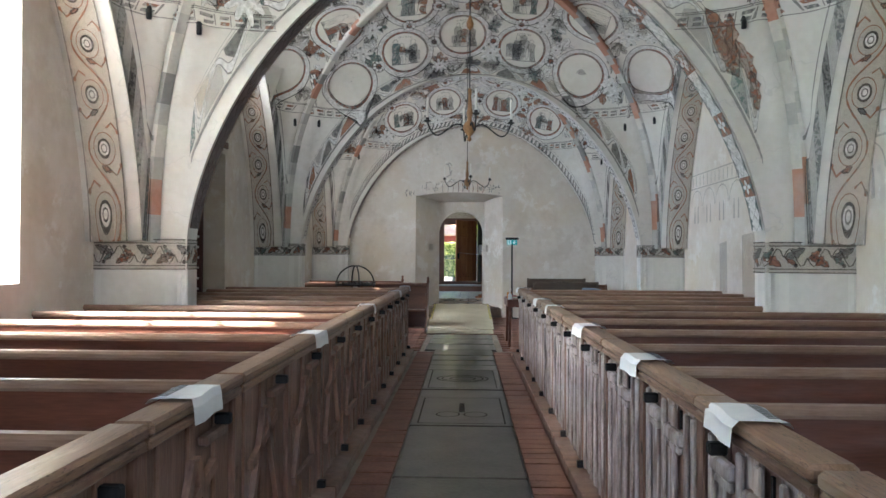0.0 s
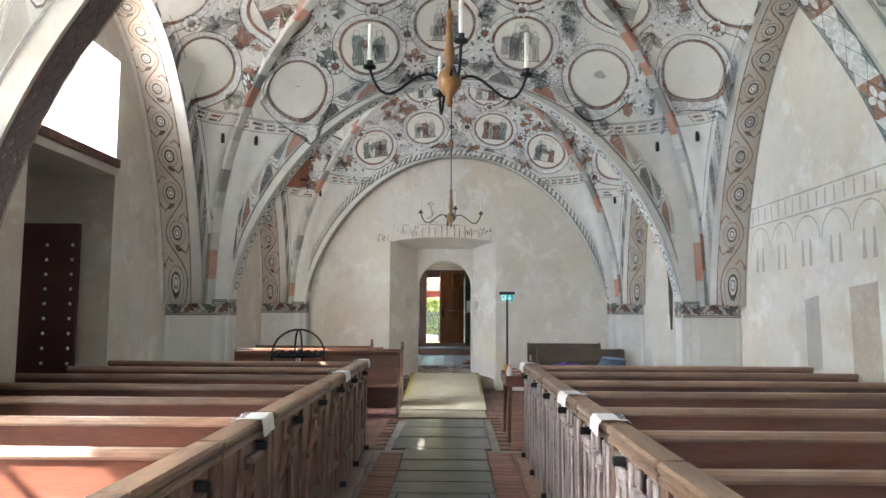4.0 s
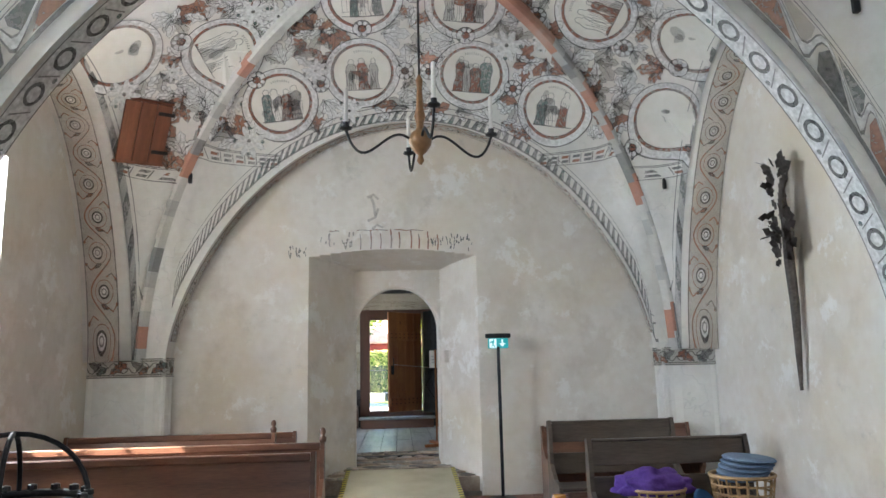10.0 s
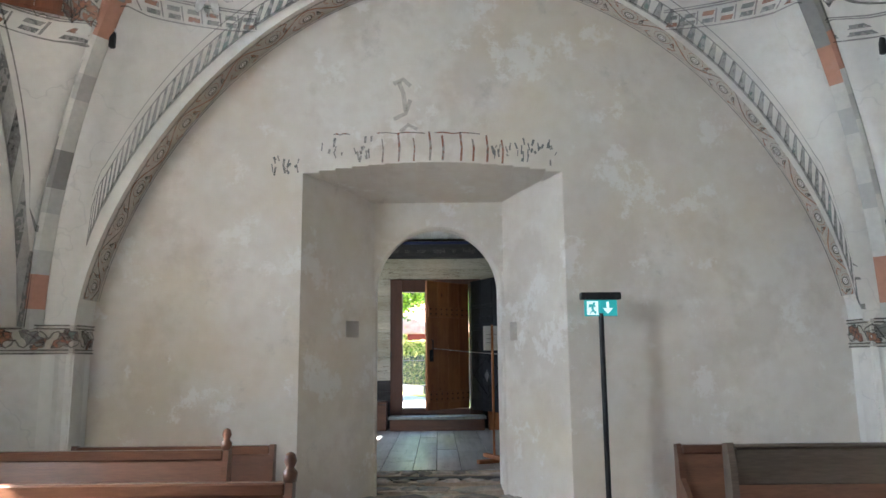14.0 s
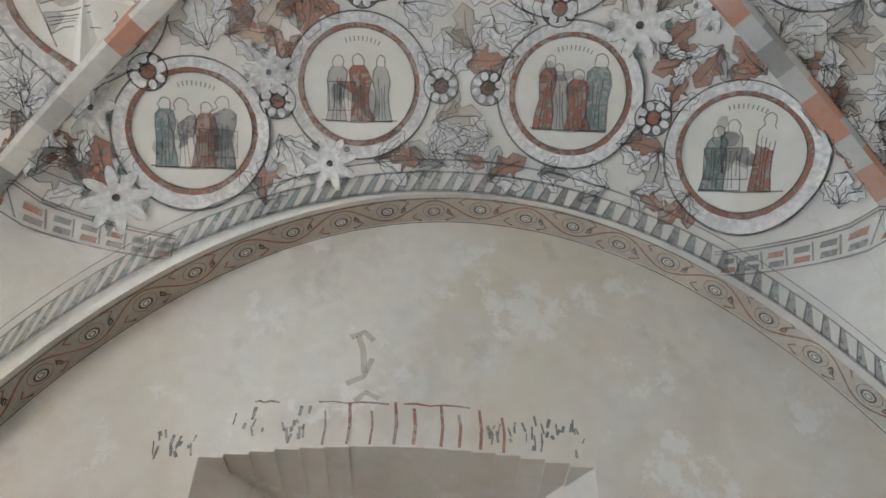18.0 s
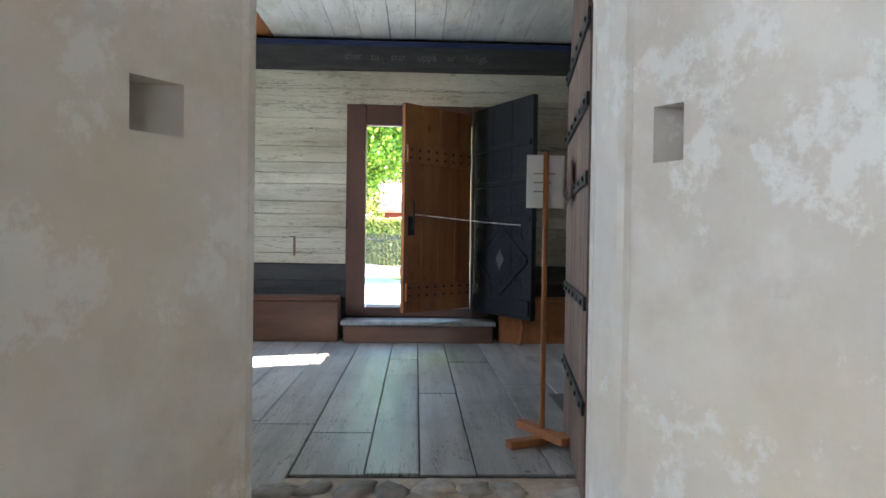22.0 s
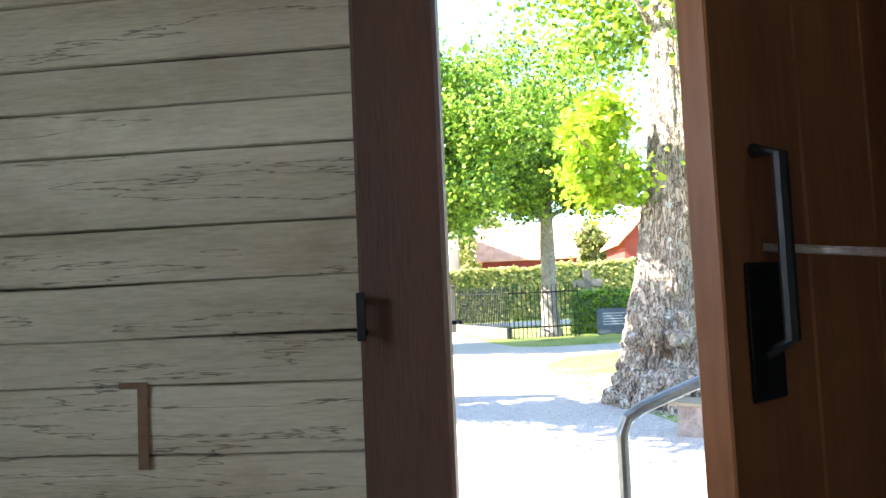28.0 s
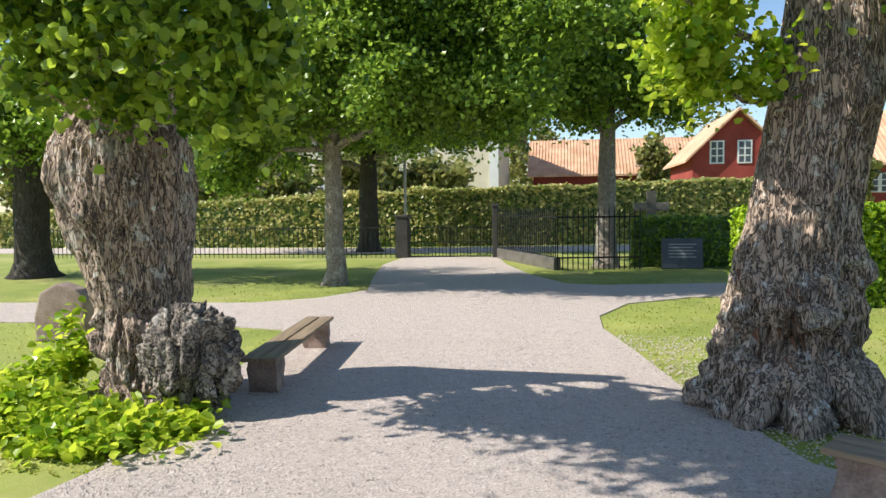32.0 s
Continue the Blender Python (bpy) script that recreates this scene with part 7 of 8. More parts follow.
BLADE = foliage("grass_blade", (0.2, 0.28, 0.035), (0.36, 0.42, 0.07), (0.52, 0.5, 0.15), 0.5)
M["grass"] = surface("mown_lawn", (0.15, 0.2, 0.03), (0.31, 0.345, 0.07), 0.95, 0.7, 50, 0.8, stain=(0.46, 0.4, 0.16), amount=0.7)
M["gravel"] = surface("fine_pinkish_gravel", (0.4, 0.335, 0.3), (0.72, 0.62, 0.555), 0.95, 40, 160, 1.0, relief=0.03)
overlay(M["gravel"], (0.8, 0.73, 0.68), 15, 0.54, 0.64, 0.8, detail=7, rough=0.85)
overlay(M["gravel"], (0.1, 0.09, 0.085), 14, 0.55, 0.64, 0.85, detail=7, rough=0.85, seed=7)
rng = np.random.default_rng(7)


def leaf_mesh(name, centres, size, material, parent, up=0.6, droop=0.0, normals=None):
    """Many small folded leaves at the given centres, as one mesh."""
    n = len(centres)
    nrm = rng.normal(size=(n, 3)) + (0, 0, up)
    if normals is not None:
        nrm = nrm * 0.55 + normals
    nrm /= np.linalg.norm(nrm, axis=1)[:, None]
    tang = rng.normal(size=(n, 3))
    tang[:, 2] -= droop
    tang -= (tang * nrm).sum(1)[:, None] * nrm
    tang /= np.linalg.norm(tang, axis=1)[:, None]
    side = np.cross(nrm, tang)
    s = (size * rng.uniform(0.65, 1.3, n))[:, None]
    shape = ((0, 0, 0), (-0.42, 0.28, 0.1), (-0.32, 0.75, 0.08), (0, 1.05, -0.1), (0.32, 0.75, 0.08), (0.42, 0.28, 0.1))
    v = np.stack([centres + s * (a * side + (b - 0.5) * tang + c * nrm) for a, b, c in shape], 1).reshape(-1, 3)
    base = np.arange(n) * 6
    f = np.concatenate([np.stack([base, base + 3, base + 2, base + 1], 1), np.stack([base, base + 5, base + 4, base + 3], 1)])
    me = bpy.data.meshes.new(name)
    me.vertices.add(len(v))
    me.vertices.foreach_set("co", v.ravel())
    me.loops.add(len(f) * 4)
    me.loops.foreach_set("vertex_index", f.ravel())
    me.polygons.add(len(f))
    me.polygons.foreach_set("loop_start", np.arange(len(f)) * 4)
    me.polygons.foreach_set("loop_total", np.full(len(f), 4))
    me.update()
    me.materials.append(material)
    ob = new(name, me)
    if parent:
        ob.parent = parent
    return ob


def cluster(centre, radii, count, clumps=14, spread=0.33):
    """Leaf places in clumps within an ellipsoid, thicker toward its skin, with gaps."""
    c = rng.normal(size=(clumps, 3))
    c /= np.linalg.norm(c, axis=1)[:, None]
    c *= rng.uniform(0.45, 1.0, (clumps, 1))
    pick = rng.integers(0, clumps, count)
    p = c[pick] + rng.normal(size=(count, 3)) * spread * rng.uniform(0.3, 1, (count, 1))
    return np.asarray(centre) + p * np.asarray(radii)


def old_trunk(seed, rings, knots, sides=220, levels=230, rough=1.2, flare=0.3):
    """A thick, fluted and burred trunk. rings: (x, y, z, radius); knots: (height, angle, size, bulge)."""
    zs = [r[2] for r in rings]
    verts = []
    for i in range(levels + 1):
        u = i / levels
        z = zs[0] + (zs[-1] - zs[0]) * (0.55 * u + 0.45 * u * u)
        x, y, r = (float(np.interp(z, zs, [q[k] for q in rings])) for k in (0, 1, 3))
        h = z - zs[0]
        low, foot = max(0.0, 1 - max(0.0, h - 0.9) / rough), max(0.0, 1 - h / 0.6)
        for k in range(sides):
            a = k * math.tau / sides
            ca, sa = math.cos(a), math.sin(a)
            f = 0.1 * noise.noise((ca * 2.0 + seed, sa * 2.0, z * 0.35)) + 0.05 * noise.noise((ca * 6 + seed, sa * 6, z * 0.5))
            f -= 0.055 * max(0.0, 1 - 4.5 * abs(noise.noise((ca * 11 * r * 1.6 + 0.25 * noise.noise((ca, sa, z * 3)), sa * 11 * r * 1.6 + seed, z * 0.9))))
            f += 0.03 * noise.noise((ca * 26 * r, sa * 26 * r + seed, z * 2.4))
            if low > 0:
                lump = noise.noise((ca * r * 4.6 + seed, sa * r * 4.6, z * 3.6))
                crease = max(0.0, 1 - 5 * abs(noise.noise((ca * r * 4 + seed, sa * r * 4 + 4, z * 2.6 + 7))))
                f += low * (0.42 * max(0.0, lump) - 0.2 * crease + 0.1 * noise.noise((ca * r * 9, sa * r * 9 + seed, z * 8)))
            f += foot * flare * (0.35 + max(0.0, math.sin(a * 4 + seed * 2 + z)))
            for kz, ka, ks, kb in knots:
                da = math.atan2(math.sin(a - ka), math.cos(a - ka)) * r
                q = (da * da + (z - kz) ** 2) / (ks * ks)
                if q < 9:
                    f += kb * math.exp(-q) * (1 + 0.5 * noise.noise((da * 6, z * 6, seed)))
            verts.append((x + ca * r * (1 + f), y + sa * r * (1 + f), z))
    v = [bm_v for bm_v in verts]
    bm = bmesh.new()
    vs = [bm.verts.new(q) for q in v]
    for i in range(levels):
        for k in range(sides):
            a, b = i * sides + k, i * sides + (k + 1) % sides
            bm.faces.new((vs[a], vs[b], vs[b + sides], vs[a + sides]))
    bm.faces.new(vs[-sides:])
    return bm


def bark(name, dark, light, lichen, amount, tall=0.6, rust=None):
    """Deep upright furrows, their shade put into the dark colour, between lighter ridges, with lichen in patches."""
    m = bpy.data.materials.new(name)
    m.use_nodes = True
    n = m.node_tree.nodes
    b = n["Principled BSDF"]
    b.inputs["Roughness"].default_value = 0.95
    co, mp = n.new("ShaderNodeTexCoord"), n.new("ShaderNodeMapping")
    mp.inputs["Scale"].default_value = (9, 9, tall)
    link(m, co.outputs["Object"], mp.inputs["Vector"])
    ridge, grain, patch = n.new("ShaderNodeTexNoise"), n.new("ShaderNodeTexNoise"), n.new("ShaderNodeTexNoise")
    ridge.inputs["Scale"].default_value, ridge.inputs["Detail"].default_value, ridge.inputs["Distortion"].default_value = 2.4, 2, 0.9
    grain.inputs["Scale"].default_value, grain.inputs["Detail"].default_value = 45, 6
    patch.inputs["Scale"].default_value, patch.inputs["Detail"].default_value, patch.inputs["Roughness"].default_value = 3.0, 9, 0.7
    link(m, mp.outputs[0], ridge.inputs["Vector"])
    link(m, co.outputs["Object"], grain.inputs["Vector"])
    link(m, co.outputs["Object"], patch.inputs["Vector"])
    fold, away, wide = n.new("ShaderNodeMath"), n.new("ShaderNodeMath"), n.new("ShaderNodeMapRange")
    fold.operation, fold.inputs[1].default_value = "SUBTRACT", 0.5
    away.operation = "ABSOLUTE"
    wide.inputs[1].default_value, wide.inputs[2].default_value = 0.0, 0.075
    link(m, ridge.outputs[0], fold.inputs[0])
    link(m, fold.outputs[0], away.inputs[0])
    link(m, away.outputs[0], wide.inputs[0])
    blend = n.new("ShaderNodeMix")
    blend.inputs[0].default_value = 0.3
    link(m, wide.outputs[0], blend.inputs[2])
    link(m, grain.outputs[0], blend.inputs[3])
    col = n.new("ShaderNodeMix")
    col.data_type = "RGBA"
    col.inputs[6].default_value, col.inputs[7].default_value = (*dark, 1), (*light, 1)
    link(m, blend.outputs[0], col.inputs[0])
    spots, top = n.new("ShaderNodeMapRange"), n.new("ShaderNodeMix")
    spots.inputs[1].default_value, spots.inputs[2].default_value, spots.inputs[4].default_value = 0.54, 0.66, amount
    top.data_type = "RGBA"
    top.inputs[7].default_value = (*lichen, 1)
    link(m, patch.outputs[0], spots.inputs[0])
    link(m, spots.outputs[0], top.inputs[0])
    link(m, col.outputs[2], top.inputs[6])
    link(m, top.outputs[2], b.inputs["Base Color"])
    bp = n.new("ShaderNodeBump")
    bp.inputs["Strength"].default_value, bp.inputs["Distance"].default_value = 1.0, 0.035
    link(m, blend.outputs[0], bp.inputs["Height"])
    link(m, bp.outputs[0], b.inputs["Normal"])
    return m


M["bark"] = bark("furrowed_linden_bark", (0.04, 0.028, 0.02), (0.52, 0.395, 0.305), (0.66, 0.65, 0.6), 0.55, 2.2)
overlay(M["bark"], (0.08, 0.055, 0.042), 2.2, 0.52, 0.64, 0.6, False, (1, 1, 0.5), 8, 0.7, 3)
# near-black lines deepen the furrows with shade laid into the colour
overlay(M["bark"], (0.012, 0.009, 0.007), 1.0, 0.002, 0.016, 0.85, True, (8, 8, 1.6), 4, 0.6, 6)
overlay(M["bark"], (0.7, 0.7, 0.66), 7.0, 0.62, 0.66, 0.7, False, (1, 1, 1), 5, 0.6, 9)
M["bark_thin"] = bark("lichen_spotted_bark", (0.1, 0.08, 0.065), (0.46, 0.4, 0.33), (0.72, 0.71, 0.63), 0.65, 3.0)
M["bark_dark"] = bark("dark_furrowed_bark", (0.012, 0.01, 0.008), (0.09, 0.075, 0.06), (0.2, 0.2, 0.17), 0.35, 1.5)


def limb(bm, a, b, r0, r1, bend=0.3):
    a, b = Vector(a), Vector(b)
    pts = [a.lerp(b, t) + Vector((noise.noise((t * 3, a.x, a.y)), noise.noise((a.y, t * 3, b.x)), noise.noise((b.y, a.z, t * 3)))) * bend * math.sin(math.pi * t) for t in (0, 0.2, 0.4, 0.6, 0.8, 1)]
    tube(bm, pts, [r0 + (r1 - r0) * i / 5 for i in range(6)], 8)


# ground, gravel and lawns
ground = structure("ground", boxes((-400, 400, -300, 700, GZ - 0.5, GZ)), M["grass"])


def sheet_of(name, outline, z0, z1, mat, label):
    bm = bmesh.new()
    prism(bm, outline, "z", z0, z1)
    bmesh.ops.triangulate(bm, faces=bm.faces[:])
    return tagged(part(name, bm, mat), label, name.split("_")[0], "", "structure")


path_line = [(-9, 25.5), (12, 25.5), (9, 30), (5.5, 31.8), (3.3, 33.6), (2.65, 35.9), (2.3, 37.9), (1.95, 39.6), (1.95, 40.9), (2.6, 42.6), (4.06, 43.7), (9, 44.8), (20, 46.2), (20, 49.5), (9, 47.6), (4.8, 46.4), (2.2, 45.9), (1.3, 46.2), (0.3, 48.4), (-0.7, 51.8), (-1.3, 55.2), (-5.0, 55.2), (-5.0, 51.5), (-4.2, 47.4), (-3.5, 44.4), (-4.2, 42.9), (-5.4, 42.0), (-14, 41.2), (-14, 38.6), (-5.8, 39.4), (-3.4, 38.9), (-2.9, 37.2), (-2.9, 35.4), (-2.2, 33.6), (-2.6, 31.5), (-9, 30)]
sheet_of("path_gravel", path_line, GZ, GZ + 0.02, M["gravel"], "light pinkish gravel path to the gate")
sheet_of("road", [(-60, 56.5), (-6, 57.2), (14, 60.5), (60, 68), (60, 72), (14, 64.5), (-6, 61), (-60, 60)], GZ, GZ + 0.02, M["gravel"], "pale road beyond the churchyard gate")
bm = bmesh.new()
for k in range(22000):
    x, y = rng.uniform(-2.4, 4.2), 30 + 9 * rng.uniform() ** 1.3
    r = rng.uniform(0.006, 0.019)
    z = GZ + 0.02
    v = [bm.verts.new((x + r * a, y + r * b, z + r * c)) for a, b, c in ((-1, -0.8, 0), (1, -0.7, 0), (0.1, 1, 0), (0, 0.05, 0.8))]
    for q in ((0, 1, 3), (1, 2, 3), (2, 0, 3)):
        bm.faces.new([v[i] for i in q])
tagged(part("gravel_stones", bm, M["gravel"]), "loose gravel stones lying on the path", "gravel", "", "stuff")


def inside(p, poly):
    x, y = p
    hit = False
    for (x0, y0), (x1, y1) in zip(poly, poly[1:] + poly[:1]):
        if (y0 > y) != (y1 > y) and x < (x1 - x0) * (y - y0) / (y1 - y0) + x0:
            hit = not hit
    return hit


spots = []
while len(spots) < 26000:
    d = rng.uniform(0, 1) ** 1.6
    p = (rng.uniform(2.0, 14) if rng.uniform() < 0.7 else rng.uniform(-12, -2.2), 32.5 + 15 * d)
    if not inside(p, path_line):
        spots.append((*p, GZ + 0.012))
grass = leaf_mesh("grass_blades", np.array(spots), 0.03, BLADE, None, 0.0, -2.0)
tagged(grass, "short sunlit lawn grass with dry patches", "grass", "", "stuff")

# right old linden
t1 = thing("linden_tree", "old linden with a burred hollow trunk beside the path", "tree", "old lindens by the path")
part("trunk", old_trunk(1.0, [(3.5, 35.2, GZ - 0.05, 0.74), (3.52, 35.2, 0.1, 0.64), (3.58, 35.2, 0.6, 0.58), (3.6, 35.2, 1.2, 0.57), (3.66, 35.2, 1.6, 0.5), (3.74, 35.2, 2.2, 0.5), (3.92, 35.2, 3.3, 0.5), (3.92, 35.2, 4.2, 0.42), (3.92, 35.2, 4.9, 0.34), (3.95, 35.2, 7.5, 0.22)],
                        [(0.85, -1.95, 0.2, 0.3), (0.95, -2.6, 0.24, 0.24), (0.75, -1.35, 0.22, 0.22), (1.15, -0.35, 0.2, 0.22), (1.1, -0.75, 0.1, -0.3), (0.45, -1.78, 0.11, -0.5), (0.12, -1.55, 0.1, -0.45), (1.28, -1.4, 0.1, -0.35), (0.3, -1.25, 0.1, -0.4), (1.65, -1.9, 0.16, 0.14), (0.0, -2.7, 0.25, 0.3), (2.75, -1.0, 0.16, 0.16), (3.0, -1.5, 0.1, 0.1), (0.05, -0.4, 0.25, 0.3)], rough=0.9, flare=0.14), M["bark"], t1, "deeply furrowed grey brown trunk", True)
for k, (x, y, z, e) in enumerate(((2.66, 34.75, GZ, 0.13), (2.9, 34.4, GZ, 0.14), (4.6, 34.7, GZ, 0.15), (4.2, 34.35, GZ, 0.12), (3.45, 34.2, GZ, 0.12))):
    bm = bmesh.new()
    a, b = Vector((3.6, 35.1, 0.35)), Vector((x, y, z - 0.06))
    tube(bm, [a.lerp(b, t) + Vector((0.08 * noise.noise((t * 4, k, 0)), 0, 0.12 * (1 - t) * t * 4 - 0.12 * t)) for t in (0, 0.25, 0.5, 0.7, 0.85, 1)], [0.3, 0.27, 0.22, 0.18, e, 0.05], 14)
    for v in bm.verts:
        v.co += Vector((noise.noise(v.co * 7), noise.noise(v.co * 7 + Vector((5, 0, 0))), noise.noise(v.co * 7 + Vector((0, 5, 0))))) * 0.07
    part("root", bm, M["bark"], t1, "", True)
lim = bmesh.new()
for a, b in (((3.75, 35.1, 3.0), (2.3, 34.5, 3.8)), ((3.95, 35.1, 3.4), (5.8, 33.8, 4.1)), ((3.95, 35.1, 2.7), (5.0, 34.2, 3.0)), ((3.9, 35.2, 4.5), (4.6, 32.6, 6.2)), ((3.9, 35.2, 5.0), (2.6, 34.6, 7)), ((3.7, 35.1, 2.9), (2.9, 34.7, 2.8)), ((3.9, 35.1, 4.0), (4.8, 34.2, 4.6))):
    limb(lim, a, b, 0.07, 0.015)
part("limb", lim, M["bark"], t1)
c1 = np.concatenate([cluster((2.72, 34.75, 3.2), (0.6, 0.45, 0.62), 2300, 14), cluster((2.6, 34.7, 4.1), (0.55, 0.45, 0.6), 1700, 14), cluster((3.1, 34.75, 2.85), (0.25, 0.2, 0.25), 200, 5)])
leaf_mesh("crown", c1, 0.095, LEAF_LIGHT, t1)
c2 = np.concatenate([cluster((4.62, 34.2, 2.85), (0.4, 0.35, 0.35), 672, 8), cluster((5.0, 34.0, 3.6), (0.9, 0.5, 0.5), 2080, 14), cluster((4.5, 34.1, 4.2), (0.6, 0.5, 0.55), 1440, 10), cluster((5.5, 33.9, 4.1), (0.7, 0.5, 0.45), 1280, 10), cluster((5.0, 34.5, 6.2), (2.0, 1.6, 1.4), 6080, 22), cluster((3.6, 36.4, 6.6), (2.0, 1.3, 1.4), 3520, 18)])
leaf_mesh("crown", c2, 0.1, LEAF, t1)
M["rot"] = surface("rusty_rotten_wood", (0.1, 0.04, 0.02), (0.3, 0.14, 0.07), 0.9, 10, 60, 0.6)
for k in range(26):
    x, y, z = 3.45 + rng.normal(0, 0.14), 34.5, 0.75 + rng.normal(0, 0.16)
    bm = bmesh.new()
    tube(bm, [(x, y + 0.22, z), (x + rng.normal(0, 0.03), y + 0.03, z - 0.09)], [0.02, 0.004], 5)
    part("splinter", bm, M["rot"], t1, "rust brown rotten wood")

# left old linden with a burr at its foot
t2 = thing("linden_tree", "old linden with a huge lichen-covered burr at its foot", "tree", "old lindens by the path")
part("trunk", old_trunk(4.0, [(-3.2, 34.75, GZ - 0.05, 0.5), (-3.22, 34.75, 0.1, 0.46), (-3.3, 34.8, 0.7, 0.5), (-3.36, 34.8, 1.2, 0.57), (-3.5, 34.85, 2.0, 0.74), (-3.52, 34.85, 2.5, 0.7), (-3.35, 34.8, 3.2, 0.42), (-3.32, 34.7, 3.9, 0.28), (-3.3, 34.5, 4.8, 0.1)],
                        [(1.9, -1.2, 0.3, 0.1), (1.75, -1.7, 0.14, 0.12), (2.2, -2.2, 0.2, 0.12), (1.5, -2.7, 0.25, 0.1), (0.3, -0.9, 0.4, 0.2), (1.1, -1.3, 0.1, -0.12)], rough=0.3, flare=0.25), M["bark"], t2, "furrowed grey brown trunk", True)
burr = bmesh.new()
bmesh.ops.create_icosphere(burr, subdivisions=6, radius=1)
for v in burr.verts:
    c = v.co.copy()
    w = 1 + 0.25 * noise.noise(c * 1.8 + Vector((3, 1, 2))) + 0.12 * noise.noise(c * 5) + 0.06 * noise.noise(c * 12) + 0.03 * noise.noise(c * 26)
    w -= 0.22 * max(0.0, 1 - 7 * abs(noise.noise(c * 1.5 + Vector((1.3, 0, 4))))) + 0.06 * max(0.0, 1 - 5 * abs(noise.noise(c * 5 + Vector((2, 8, 0)))))
    v.co = Vector((-2.42 + c.x * 0.5 * w, 34.25 + c.y * 0.42 * w, 0.26 + c.z * 0.6 * w))
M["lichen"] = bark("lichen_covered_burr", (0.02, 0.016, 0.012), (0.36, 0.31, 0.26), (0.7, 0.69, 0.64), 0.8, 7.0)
# shade of the burr's creases, painted as near-black lines
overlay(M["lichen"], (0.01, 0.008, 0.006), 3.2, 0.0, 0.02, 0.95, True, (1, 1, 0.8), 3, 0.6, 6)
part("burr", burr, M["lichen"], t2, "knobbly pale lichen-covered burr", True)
lim = bmesh.new()
for a, b in (((-3.4, 34.7, 2.5), (-2.6, 33.2, 3.2)), ((-3.5, 34.7, 2.6), (-3.9, 33.2, 3.3)), ((-3.3, 34.7, 2.6), (-1.5, 33.3, 3.2)), ((-3.4, 34.8, 3.5), (-2.4, 33.5, 5.2)), ((-3.35, 34.7, 3.6), (-3.6, 31.6, 5.5)), ((-3.35, 34.65, 4.2), (-4.0, 32.6, 7.6))):
    limb(lim, a, b, 0.07, 0.015)
part("limb", lim, M["bark"], t2)


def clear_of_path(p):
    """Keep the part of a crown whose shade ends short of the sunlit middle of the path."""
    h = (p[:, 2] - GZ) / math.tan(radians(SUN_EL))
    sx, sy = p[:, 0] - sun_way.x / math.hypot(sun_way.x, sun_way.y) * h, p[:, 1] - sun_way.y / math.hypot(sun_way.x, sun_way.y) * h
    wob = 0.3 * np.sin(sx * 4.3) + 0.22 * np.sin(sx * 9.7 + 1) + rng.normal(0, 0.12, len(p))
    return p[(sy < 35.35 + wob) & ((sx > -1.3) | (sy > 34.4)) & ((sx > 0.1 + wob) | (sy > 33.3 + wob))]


c3 = np.concatenate([cluster((-3.5, 33.5, 3.35), (0.8, 0.6, 0.65), 1800, 14), cluster((-2.5, 33.3, 3.25), (0.8, 0.6, 0.6), 1800, 14), cluster((-1.5, 33.3, 3.1), (0.65, 0.5, 0.75), 1800, 14), cluster((-2.7, 33.4, 4.2), (1.5, 0.8, 0.6), 3000, 16), cluster((-1.35, 33.3, 4.1), (0.55, 0.5, 0.6), 1000, 8)])
leaf_mesh("crown", c3, 0.105, LEAF, t2, 0.5, 0.7)
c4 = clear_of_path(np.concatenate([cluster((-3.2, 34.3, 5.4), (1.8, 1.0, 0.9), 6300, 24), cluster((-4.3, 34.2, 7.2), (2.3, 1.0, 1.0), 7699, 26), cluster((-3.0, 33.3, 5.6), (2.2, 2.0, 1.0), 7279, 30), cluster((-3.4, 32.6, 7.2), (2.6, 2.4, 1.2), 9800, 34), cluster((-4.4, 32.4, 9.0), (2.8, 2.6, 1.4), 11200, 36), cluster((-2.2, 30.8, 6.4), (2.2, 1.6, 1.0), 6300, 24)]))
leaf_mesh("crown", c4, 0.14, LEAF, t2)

# ground cover round the left linden
gc = np.concatenate([cluster((-3.1, 33.3, GZ + 0.12), (1.2, 0.55, 0.16), 2600, 30), cluster((-2.2, 33.75, GZ + 0.12), (0.45, 0.35, 0.15), 800, 14), cluster((-4.3, 33.7, GZ + 0.2), (0.9, 0.9, 0.25), 2000, 22), cluster((-4.2, 34.6, GZ + 0.45), (0.3, 0.5, 0.4), 700, 12)])
gc[:, 2] = np.maximum(gc[:, 2], GZ + 0.02)
tagged(leaf_mesh("ground_cover", gc, 0.1, LEAF_LIGHT, None, 1.6), "bright yellow green leafy plants round the tree foot", "plants", "", "stuff")


